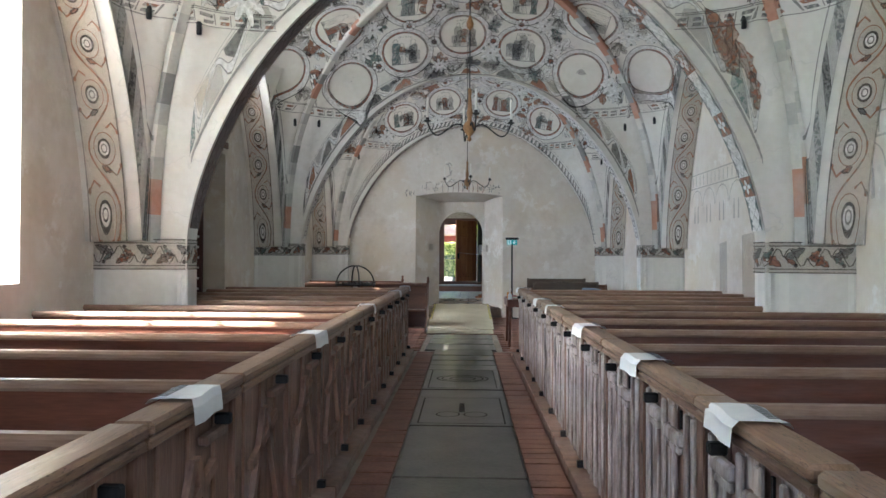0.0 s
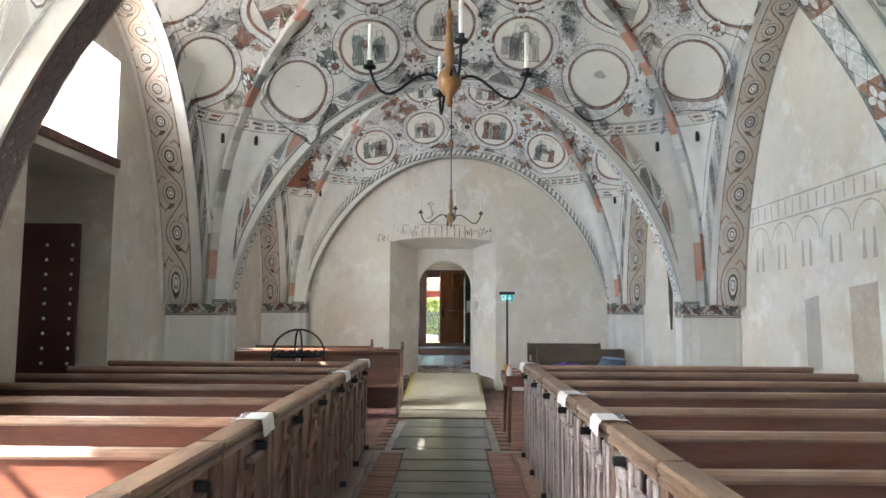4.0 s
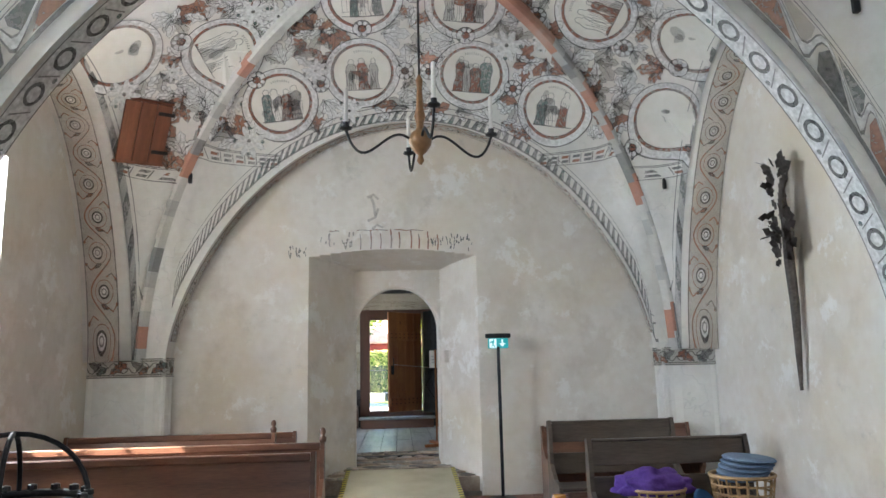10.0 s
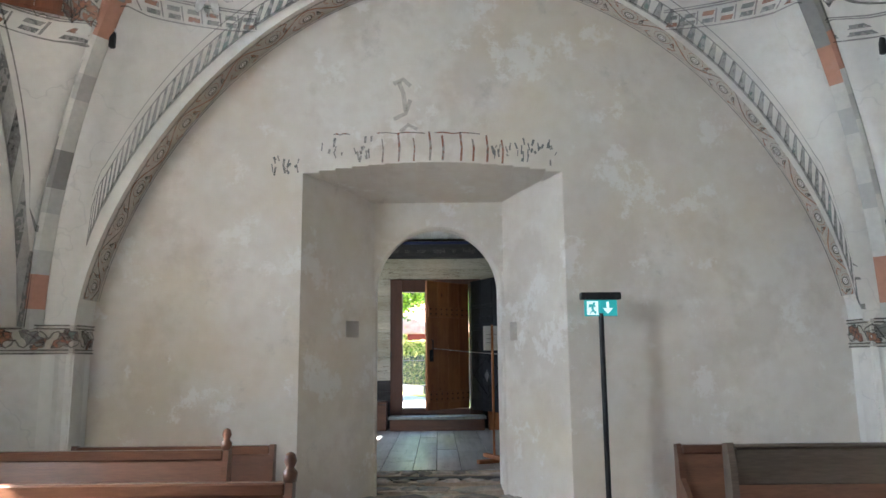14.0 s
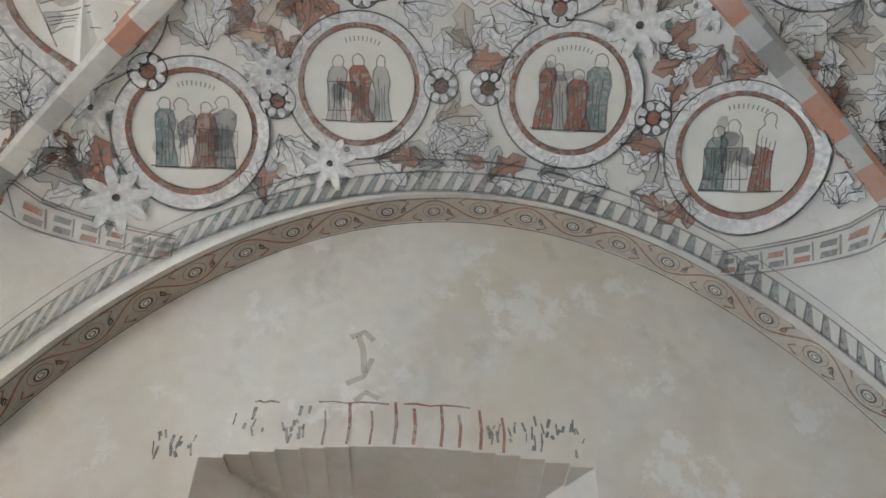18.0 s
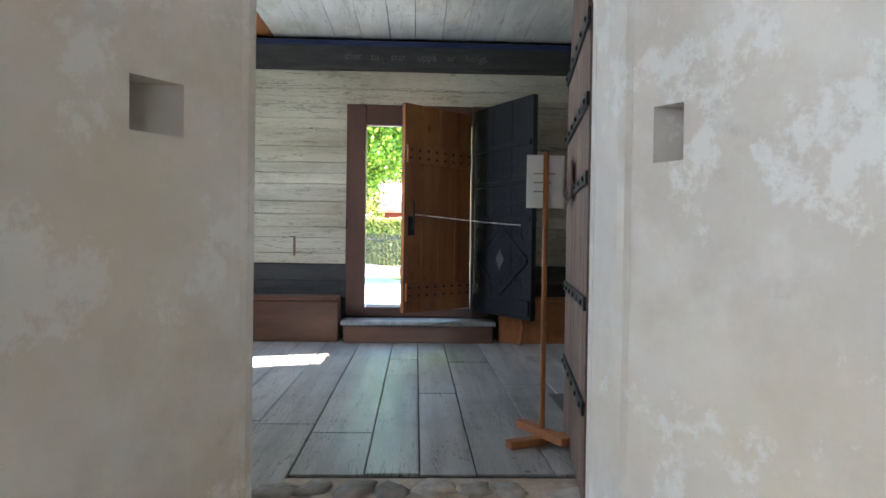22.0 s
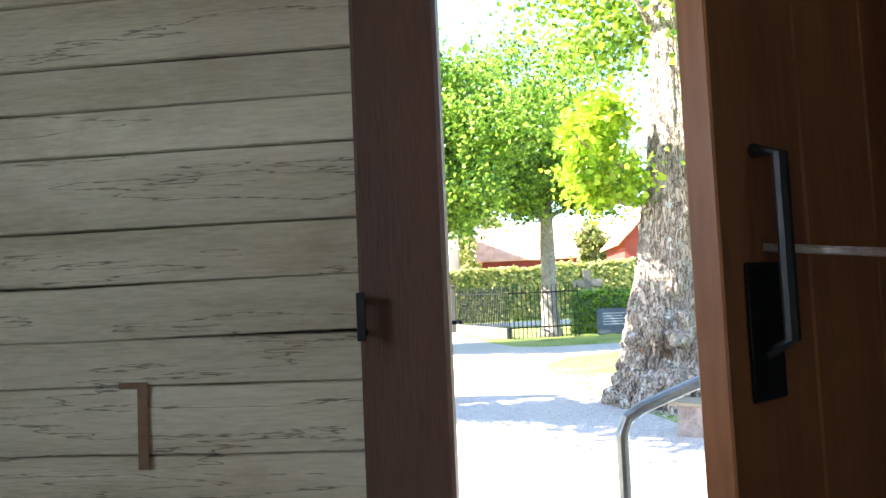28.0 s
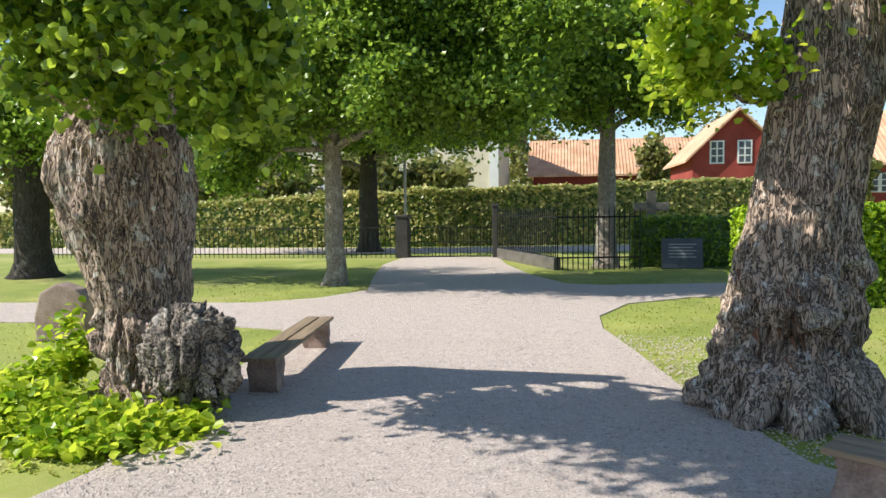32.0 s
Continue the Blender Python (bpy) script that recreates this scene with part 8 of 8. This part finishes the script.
def young_tree(x, y, r, top, seed, crowns, leaf, size, label, skin="bark_thin"):
    t = thing("tree", label, "tree", "trees by the gate")
    crowns = [((cx, cy, cz - 0.45), rad, n) for (cx, cy, cz), rad, n in crowns]
    bm = bmesh.new()
    pts = [(x + 0.1 * noise.noise((z, seed, 0)), y, GZ + z) for z in (-0.05, 0.15, 0.5, 1.2, 2.2, 3.2, 4.5, 6, top)]
    tube(bm, pts, [r * q for q in (1.8, 1.35, 1.1, 1.0, 0.98, 0.95, 0.8, 0.6, 0.2)], 16)
    for v in bm.verts:
        v.co.x += 0.12 * r * noise.noise(v.co * 4)
        v.co.y += 0.12 * r * noise.noise(v.co * 4 + Vector((9, 0, 0)))
    part("trunk", bm, M[skin], t, "", True)
    lim = bmesh.new()
    for (cx, cy, cz), rad, n in crowns:
        limb(lim, (x, y, GZ + min(top - 1, max(3.6, cz * 0.75))), (cx, cy, cz), r * 0.4, 0.03, 0.5)
    part("limb", lim, M["bark_thin"], t)
    leaf_mesh("crown", np.concatenate([cluster(c, rad, int(n * 1.9), 30, 0.3) for c, rad, n in crowns]), size * 0.68, leaf, t)


young_tree(-4.74, 45.6, 0.24, 9, 1, [((-4.8, 44.6, 5.4), (1.8, 2.2, 1.3), 7800), ((-2.4, 44.4, 4.9), (1.5, 2.0, 1.1), 7800), ((-0.4, 44.8, 5.0), (1.5, 2.2, 1.2), 7800), ((-3.0, 43.8, 6.8), (2.6, 2.2, 1.2), 7800), ((0.6, 44.6, 6.8), (2.2, 2.0, 1.2), 6300), ((-7.3, 44.8, 5.0), (2.0, 2.0, 1.4), 6600), ((-7.4, 45.0, 3.3), (0.8, 0.9, 0.9), 1350), ((-5.4, 45.5, 9.2), (3.2, 2.6, 1.6), 4500), ((-1.5, 45.5, 8.6), (2.6, 2.2, 1.2), 3750)], LEAF_DARK, 0.17, "slender linden with grey lichen spotted trunk")
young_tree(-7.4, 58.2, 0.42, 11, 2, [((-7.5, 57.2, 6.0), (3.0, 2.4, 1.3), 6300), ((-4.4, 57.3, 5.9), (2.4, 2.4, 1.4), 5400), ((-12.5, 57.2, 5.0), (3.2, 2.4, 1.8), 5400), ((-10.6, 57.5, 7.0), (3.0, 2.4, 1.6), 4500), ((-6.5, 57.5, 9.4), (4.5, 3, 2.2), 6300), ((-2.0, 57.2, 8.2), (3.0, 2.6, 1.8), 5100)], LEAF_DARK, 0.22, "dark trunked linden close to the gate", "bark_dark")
young_tree(2.6, 51.0, 0.3, 10, 3, [((2.4, 50.3, 5.9), (1.8, 1.8, 1.2), 6300), ((0.2, 50.2, 6.2), (1.9, 2.2, 1.3), 6900), ((4.4, 50.6, 6.1), (1.6, 2.0, 1.3), 6000), ((2.0, 50.6, 8.2), (3.4, 2.6, 1.4), 7800), ((-1.8, 51, 7.8), (2.4, 2.2, 1.5), 5700), ((2.6, 51.0, 10.3), (3.6, 3, 1.6), 3900)], LEAF_DARK, 0.19, "linden with a pale trunk inside the iron fence")
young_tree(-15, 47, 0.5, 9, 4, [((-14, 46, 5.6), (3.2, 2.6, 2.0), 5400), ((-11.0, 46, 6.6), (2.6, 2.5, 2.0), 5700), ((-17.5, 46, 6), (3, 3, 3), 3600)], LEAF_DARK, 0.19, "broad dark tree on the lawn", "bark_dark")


def hedge(x0, y0, x1, y1, depth, h, leaf, size, count, label, wave=0.1, rise=0.0):
    """A clipped hedge from one end to the other: a dark core under a skin of leaves."""
    a, b = Vector((x0, y0, 0)), Vector((x1, y1, 0))
    d = (b - a).normalized()
    n = Vector((-d.y, d.x, 0))
    hd = thing("hedge", label, "hedge")
    bm = bmesh.new()
    q = [a + n * 0.1, b + n * 0.1, b + n * (depth - 0.1), a + n * (depth - 0.1)]
    prism(bm, [(p.x, p.y) for p in q], "z", GZ, GZ + h - 0.12)
    for v in bm.verts:
        if v.co.z > GZ + 0.1:
            v.co.z += rise * min(1, max(0, (v.co - a).dot(d) / (b - a).length))
    part("core", bm, M["hedge"], hd)
    L = (b - a).length
    k = count
    s = rng.uniform(0, L, k)
    face = rng.uniform(0, 1, k)
    front = face < h / (h + depth)
    off = np.where(front, rng.normal(0.06, 0.05, k), rng.uniform(0, depth, k))
    zz = np.where(front, rng.uniform(0.02, h, k), h + rng.normal(0, 0.05, k))
    zz = zz + wave * np.array([noise.noise((float(v) * 0.6, 3, 1)) for v in s]) * (zz / h) + rise * s / L * zz / h
    c = np.stack([a.x + d.x * s + n.x * off, a.y + d.y * s + n.y * off, GZ + zz], 1)
    nr = np.where(front[:, None], np.array([-n.x, -n.y, 0.3])[None], np.array([0, 0, 1.0])[None])
    ends = max(60, int(count / L * depth))
    for o, w in ((a, -1), (b, 1)):
        off, zz = rng.uniform(0, depth, ends), rng.uniform(0.02, h + (rise if w > 0 else 0), ends)
        e = rng.normal(0.0, 0.05, ends) * 1.0
        c = np.concatenate([c, np.stack([o.x + d.x * e + n.x * off, o.y + d.y * e + n.y * off, GZ + zz], 1)])
        nr = np.concatenate([nr, np.tile(np.array([d.x * w, d.y * w, 0.3]), (ends, 1))])
    leaf_mesh("leaf_skin", c, size, leaf, hd, 0.2, 0.0, nr)


hedge(5.2, 41.9, 17.5, 45.6, 1.4, 1.95, LEAF_THUJA, 0.085, 40000, "clipped bright green thuja hedge along the lawn", 0.16)
hedge(3.5, 51.2, 8.5, 50.9, 1.0, 1.55, LEAF_DARK, 0.12, 2600, "low dark clipped hedge behind a memorial stone")
hedge(-40, 60.3, -5, 62.0, 1.6, 1.3, LEAF_HEDGE, 0.18, 16000, "tall beech hedge along the road", 0.2, 1.45)
hedge(-5, 62.0, 13, 66.5, 1.6, 2.75, LEAF_HEDGE, 0.18, 14000, "tall beech hedge along the road", 0.2, 0.5)


# iron fence and gate
def fence(points, h, step, label, name="iron_fence", rails=(0.12, 0.92), thick=0.014):
    f = thing(name, label, "fence", "iron fence of the churchyard")
    for (xa, ya), (xb, yb) in zip(points, points[1:]):
        L = math.hypot(xb - xa, yb - ya)
        n = max(1, int(L / step))
        for r in rails:
            bm = bmesh.new()
            tube(bm, [(xa, ya, GZ + h * r), (xb, yb, GZ + h * r)], thick * 1.5, 6)
            part("rail", bm, M["black_iron"], f)
        for i in range(n + 1):
            x, y = xa + (xb - xa) * i / n, ya + (yb - ya) * i / n
            bm = bmesh.new()
            tube(bm, [(x, y, GZ), (x, y, GZ + h * 0.95), (x, y, GZ + h)], [thick, thick, 0.003], 5)
            part("picket", bm, M["black_iron"], f)
    return f


fence([(-5.35, 54.8), (-22, 54.2)], 1.3, 0.2, "long black iron picket fence beside the lawn")
fence([(-4.75, 54.9), (-3.2, 55.0)], 1.25, 0.13, "black iron gate leaf with wavy bars", "iron_gate", (0.05, 0.5, 0.95))
fence([(-3.17, 55.0), (-1.6, 55.1)], 1.25, 0.13, "black iron gate leaf with wavy bars", "iron_gate", (0.05, 0.5, 0.95))
fr = fence([(-1.2, 54.6), (1.06, 49.9), (3.6, 50.4)], 1.95, 0.16, "tall black iron fence on a low stone wall", rails=(0.2, 0.85), thick=0.019)
bm = bmesh.new()
prism(bm, [(-1.3, 54.6), (0.95, 49.9), (1.15, 49.95), (-1.1, 54.7)], "z", GZ, GZ + 0.4)
part("plinth", bm, M["stone"], fr, "low grey stone plinth")
for x, y, w, h in ((-5.05, 54.85, 0.24, 1.6), (-1.4, 54.95, 0.1, 2.0)):
    g = thing("gate_post", "dark gate post at the churchyard entrance", "gate post")
    bm = boxes((x - w, x + w, y - w, y + w, GZ, GZ + h))
    box(bm, x - w - 0.04, x + w + 0.04, y - w - 0.04, y + w + 0.04, GZ + h, GZ + h + 0.1)
    part("shaft", bevelled(bm, 0.02), M["darkwood"], g)

# gravestones
M["granite"] = surface("grey_granite", (0.3, 0.3, 0.31), (0.48, 0.48, 0.49), 0.6, 6, 60, 0.15)
M["pink"] = surface("pink_granite", (0.16, 0.115, 0.09), (0.4, 0.3, 0.25), 0.85, 5, 40, 0.6)
M["slate"] = surface("dark_slate", (0.05, 0.06, 0.075), (0.1, 0.115, 0.135), 0.5, 5, 40, 0.1)
ob_ = thing("memorial_stone", "tall pale granite memorial stone with rounded top", "gravestone", at=pose(10.9, 43.2, GZ, 0, -2.5, 14))
ob_.scale = (1, 1, 1)
part("base_block", bevelled(boxes((-0.62, 0.62, -0.3, 0.3, 0, 0.22)), 0.03), M["granite"], ob_)
bm = bmesh.new()
prism(bm, [(-0.5, 0.22), (0.5, 0.22), (0.42, 2.55)] + [(0.42 * math.cos(t * math.pi / 12), 2.55 + 0.3 * math.sin(t * math.pi / 12)) for t in range(1, 12)] + [(-0.42, 2.55)], "y", -0.17, 0.17)
slab_ = part("slab", bm, M["granite"], ob_)
for i in range(22):
    w = 0.1 + 0.2 * rng.uniform()
    part("inscription_line", boxes((-w, w, -0.173, -0.1705, 0.5 + 0.09 * i, 0.53 + 0.09 * i)), M["slate"], slab_)
cs = thing("stone_cross", "grey stone cross rising behind a low hedge", "gravestone", at=pose(4.5, 55.5, GZ))
part("shaft", bevelled(boxes((-0.17, 0.17, -0.12, 0.12, 0, 2.5)), 0.02), M["stone"], cs)
part("crossarm", bevelled(boxes((-0.65, 0.65, -0.11, 0.11, 1.75, 2.08)), 0.02), M["stone"], cs)
pl = thing("memorial_plaque", "dark slate memorial slab with lines of writing", "gravestone", at=pose(4.9, 50.6, GZ, -8, 0, 0))
pb = part("slab", bevelled(boxes((-0.62, 0.62, -0.08, 0.08, 0, 0.95)), 0.015), M["slate"], pl)
for i in range(5):
    part("inscription_line", boxes((-0.4, 0.42 - 0.1 * (i % 2), -0.084, -0.081, 0.35 + 0.1 * i, 0.38 + 0.1 * i)), M["granite"], pb)
rs = thing("rough_gravestone", "rough pink granite gravestone", "gravestone", at=pose(-6.5, 37.6, GZ))
bm = bmesh.new()
prism(bm, [(-0.45, 0), (0.42, 0), (0.44, 0.7), (0.3, 0.85), (-0.05, 0.95), (-0.35, 0.8), (-0.47, 0.4)], "y", -0.15, 0.15)
part("boulder", bevelled(bm, 0.04, 2), M["pink"], rs)
bs = thing("conifer_bush", "small dark green conifer bush", "bush", at=pose(0, 0, 0))
leaf_mesh("leaf_skin", np.concatenate([cluster((7.6 + 0.12 * k, 36.0 + 0.1 * (k % 3), GZ + 0.35 + 0.06 * (k % 4)), (0.12, 0.12, 0.42), 170, 8) for k in range(7)]), 0.07, LEAF_DARK, bs, 0.2, -1.5)

# benches of granite blocks and planks
M["oakplank"] = surface("weathered_bench_plank", (0.16, 0.11, 0.07), (0.34, 0.26, 0.17), 0.7, 3, 25, 0.3, stretch=(0.6, 6, 6))
for (ax, ay), (bx, by), label in (((-2.02, 34.95), (-2.35, 37.85), "weathered plank bench on rough stone blocks, in the sun"), ((3.2, 32.95), (5.6, 31.1), "dark plank bench on stone blocks under the tree")):
    d = Vector((bx - ax, by - ay, 0))
    L = d.length
    bn = thing("garden_bench", label, "bench", "stone benches by the path", at=pose(ax, ay, GZ, 0, 0, math.degrees(math.atan2(d.y, d.x))))
    for s in (0.25, L - 0.25):
        bm = boxes((s - 0.16, s + 0.16, -0.17, 0.17, 0, 0.38))
        bmesh.ops.subdivide_edges(bm, edges=bm.edges[:], cuts=3, use_grid_fill=True)
        for v in bm.verts:
            v.co += Vector((noise.noise(v.co * 5), noise.noise(v.co * 5 + Vector((7, 0, 0))), 0)) * 0.05
        part("stone_block", bm, M["pink"], bn)
    for y0, y1 in ((-0.21, -0.01), (0.01, 0.21)):
        part("plank", bevelled(boxes((0, L, y0, y1, 0.381, 0.43)), 0.008), M["oakplank"], bn)

M["limestone"] = surface("pale_limestone_flag", (0.42, 0.4, 0.36), (0.62, 0.6, 0.55), 0.7, 3, 40, 0.2)
# handrail and ash bin outside the door, and the landing
tagged(part("landing", bevelled(boxes((0.2, 3.2, YP + 0.75, 28.2, GZ, 0.1)), 0.015), M["limestone"]), "grey stone landing outside the porch door", "landing", "", "structure")
tagged(part("step", bevelled(boxes((0.6, 2.8, YP + 0.3, YP + 0.747, GZ, 0.35)), 0.012), M["limestone"]), "grey stone step below the porch door", "step", "", "structure")
tagged(part("step", bevelled(boxes((0.2, 3.2, 28.203, 28.55, GZ, -0.1)), 0.012), M["limestone"]), "grey stone step below the landing", "step", "", "structure")
M["weedstem"] = surface("green_stem", (0.16, 0.22, 0.05), (0.3, 0.36, 0.1), 0.7, 8, 40, 0.1)
hr = thing("handrail", "bent galvanised steel handrail beside the steps", "handrail")
M["steel"] = surface("galvanised_steel", (0.24, 0.245, 0.25), (0.36, 0.365, 0.37), 0.4, 8, 60, 0.05, metal=0.8)
bm = bmesh.new()
tube(bm, [(2.8, 26.72, 1.31), (2.25, 26.66, 1.3), (2.12, 26.64, 1.285), (2.03, 26.62, 1.255), (1.7, 26.51, 1.145), (1.65, 26.495, 1.115), (1.63, 26.49, 1.06), (1.63, 26.49, 0.1)], 0.022, 10)
part("rail", bm, M["steel"], hr)
bm = bmesh.new()
tube(bm, [(2.75, 26.715, 0.1), (2.75, 26.715, 1.3)], 0.018, 8)
part("post", bm, M["steel"], hr)
bi = thing("padlock_hasp", "black iron hook with an open padlock outside the door frame", "padlock", at=pose(1.075, 25.832, 1.485) @ Matrix.Scale(0.65, 4))
part("back_plate", bevelled(boxes((-0.04, 0.03, 0.0, 0.008, -0.06, 0.06)), 0.002), M["black_iron"], bi)
bm = bmesh.new()
tube(bm, [(0.0, 0.008, 0.0), (0.02, 0.05, 0.006), (0.05, 0.075, 0.012), (0.085, 0.08, 0.016), (0.1, 0.06, 0.016)], 0.009, 8)
part("hook", bm, M["black_iron"], bi)
bm = bmesh.new()
tube(bm, [(0.03 + 0.02 * math.cos(a * 0.5236), 0.06, -0.02 + 0.03 * math.sin(a * 0.5236)) for a in range(13)], 0.005, 6, False)
part("shackle", bm, M["black_iron"], bi)
part("lock_body", bevelled(boxes((0.005, 0.055, 0.048, 0.072, -0.12, -0.04)), 0.006), M["black_iron"], bi)
weed = thing("weed", "thin pale flowering weed stems beside the steps", "plant", at=pose(2.5, 27.4, GZ))
bm = bmesh.new()
tips = []
for k in range(9):
    a, h = rng.uniform(0, 6.28), rng.uniform(0.9, 1.32)
    lean = Vector((math.cos(a), math.sin(a) * 0.6, 0)) * rng.uniform(0.1, 0.4)
    pts = [lean * (t * t) + Vector((0.03 * k - 0.12, 0, h * t)) for t in (0, 0.3, 0.6, 0.85, 1)]
    tube(bm, pts, [0.004, 0.0035, 0.003, 0.002, 0.001], 5)
    tips += [tuple(pts[2 + i // 5].lerp(pts[3 + i // 5] if i < 10 else pts[4], (i % 5) / 5) + Vector(rng.normal(0, 0.02, 3))) for i in range(10)]
part("stem", bm, M["weedstem"], weed)
tagged(leaf_mesh("leaf", np.array(tips), 0.02, BLADE, weed), kind="stuff")


# houses beyond the road
def window(parent, x, y, z, w, h, facing="y"):
    fr_ = part("window", boxes((x - w / 2, x + w / 2, y - 0.06, y - 0.01, z, z + h)), M["white"], parent, "white framed window")
    for a in (-1, 1):
        for r in range(3):
            cx = x + a * w * 0.22
            part("pane", boxes((cx - w * 0.16, cx + w * 0.16, y - 0.075, y - 0.062, z + h * (0.06 + 0.31 * r), z + h * (0.31 + 0.31 * r))), M["slate"], fr_)


def gable_house(name, label, x0, x1, y0, y1, eave, ridge, wall, along="x", roof=None):
    h = thing(name, label, "house")
    bm = bmesh.new()
    if along == "x":
        ym = (y0 + y1) / 2
        prism(bm, [(y0, GZ), (y1, GZ), (y1, eave), (ym, ridge - 0.1), (y0, eave)], "x", x0, x1)
    else:
        xm = (x0 + x1) / 2
        prism(bm, [(x0, GZ), (x1, GZ), (x1, eave), (xm, ridge - 0.1), (x0, eave)], "y", y0, y1)
    part("wall", bm, wall, h)
    o = 0.5
    for s in (-1, 1):
        bm = bmesh.new()
        n = 26
        if along == "x":
            ym, e = (y0 + y1) / 2, (y0 - o if s < 0 else y1 + o)
            ze = eave - (ridge - eave) * o / ((y1 - y0) / 2)
            prism(bm, [(e, ze), (ym, ridge), (ym, ridge + 0.16), (e, ze + 0.16)], "x", x0 - o, x1 + o)
        else:
            xm, e = (x0 + x1) / 2, (x0 - o if s < 0 else x1 + o)
            ze = eave - (ridge - eave) * o / ((x1 - x0) / 2)
            prism(bm, [(e, ze), (xm, ridge), (xm, ridge + 0.16), (e, ze + 0.16)], "y", y0 - o, y1 + o)
        part("roof", bm, roof or M["tile_roof"], h, "clay tile roof slope")
    if along == "x":
        ym = (y0 + y1) / 2
        ze = eave - (ridge - eave) * o / ((y1 - y0) / 2)
        for k in range(int((x1 - x0 + 2 * o) / 0.3)):
            x = x0 - o + 0.3 * k
            bm = bmesh.new()
            tube(bm, [(x, y0 - o, ze + 0.17), (x, ym, ridge + 0.17)], 0.06, 5)
            part("roof_rib", bm, roof or M["tile_roof"], h)
    return h


rh = gable_house("red_house", "long red wooden house with a pale tiled roof", 18.5, 32, 75, 84, 4.2, 7.5, M["redhouse"])
for x in (20.2, 27.5):
    window(rh, x, 75, 2.2, 1.9, 1.2)
window(rh, 25.4, 75, 3.3, 0.8, 0.6)
part("porch_roof", prism(bmesh.new(), [(22.6, 3.0), (25.8, 3.0), (24.2, 3.75)], "y", 73.6, 75), M["white"], rh, "small white gabled door canopy")
window(rh, 24.2, 74.6, 1.6, 1.5, 1.4)
part("chimney", bevelled(boxes((25.6, 26.7, 79, 80, 6.6, 9.1)), 0.05), M["black_iron"], rh, "dark sheet metal chimney")
rg = gable_house("red_house", "tall red gabled house with white windows", 9.4, 15.0, 76, 86, 4.8, 7.6, M["redhouse"], "y")
for x in (10.3, 11.9, 13.6):
    window(rg, x, 76, 1.5, 1.0, 1.7)
for x in (10.9, 12.6):
    window(rg, x, 76, 4.2, 0.9, 1.5)
ba = gable_house("red_barn", "low red barn with an orange tiled roof", -1.8, 16, 95, 103, 4.6, 7.8, M["redhouse"])
for x in (2.0, 5.5):
    window(ba, x, 95, 2.0, 1.0, 1.0)
cm = gable_house("cream_house", "large cream rendered house behind the trees", -24, -4.2, 85, 96, 8.2, 11.5, M["cream"])
for x in (-22, -19, -16, -13, -10.2, -7.4):
    window(cm, x, 85, 2.6, 1.3, 2.4)
    window(cm, x, 85, 6.0, 1.2, 1.6)
part("corner_trim", boxes((-4.9, -4.15, 84.9, 84.99, GZ, 8.0)), M["white"], cm)
lp = thing("street_lamp", "pale grey lamp post by the road", "lamp post")
bm = bmesh.new()
tube(bm, [(-6.0, 59.4, GZ), (-6.0, 59.4, 5.2)], 0.07, 10)
part("pole", bm, M["steel"], lp)
bm = bmesh.new()
lathe(bm, [(0.05, 5.2), (0.25, 5.25), (0.2, 5.5), (0.05, 5.55)], 12, (-6.0, 59.4, 0))
part("lamp_head", bm, M["steel"], lp)


# distant trees
for k, (x, y, h, w) in enumerate(((-20, 80.5, 5, 4), (-12, 72, 5.5, 4.5), (-7.5, 75, 5, 4), (-17, 69, 4.5, 4.5), (-28, 82, 8, 6), (-35, 79, 9, 7), (-44, 82, 9, 8), (-53, 80, 9, 8), (-60, 100, 13, 9), (-42, 96, 11, 8), (-30, 104, 14, 9), (-14, 112, 12, 8), (-3, 112, 13, 7), (9, 92, 7, 3.2), (17.5, 73, 6, 2.6), (20, 118, 14, 6), (31, 112, 12, 7), (38, 100, 15, 7), (46, 96, 17, 8), (56, 98, 15, 8), (70, 105, 14, 9), (-80, 90, 14, 10))):
    t = thing("far_tree", "broad leafy tree beyond the houses", "tree", "trees in the distance")
    bm = bmesh.new()
    tube(bm, [(x, y, GZ), (x, y, h * 0.4), (x + 0.3, y, h * 0.9)], [0.4, 0.3, 0.08], 8)
    for j in range(7):
        a = j * 0.9
        limb(bm, (x, y, h * (0.3 + 0.05 * j)), (x + w * 0.6 * math.cos(a), y + w * 0.4 * math.sin(a), h * (0.55 + 0.06 * j)), 0.14, 0.03, 0.8)
    part("trunk", bm, M["bark_thin"], t)
    leaf_mesh("crown", cluster((x, y, h * 0.58), (w * 0.6, w * 0.5, h * 0.4), 2600, 34, 0.25), 0.5, LEAF_FAR, t)
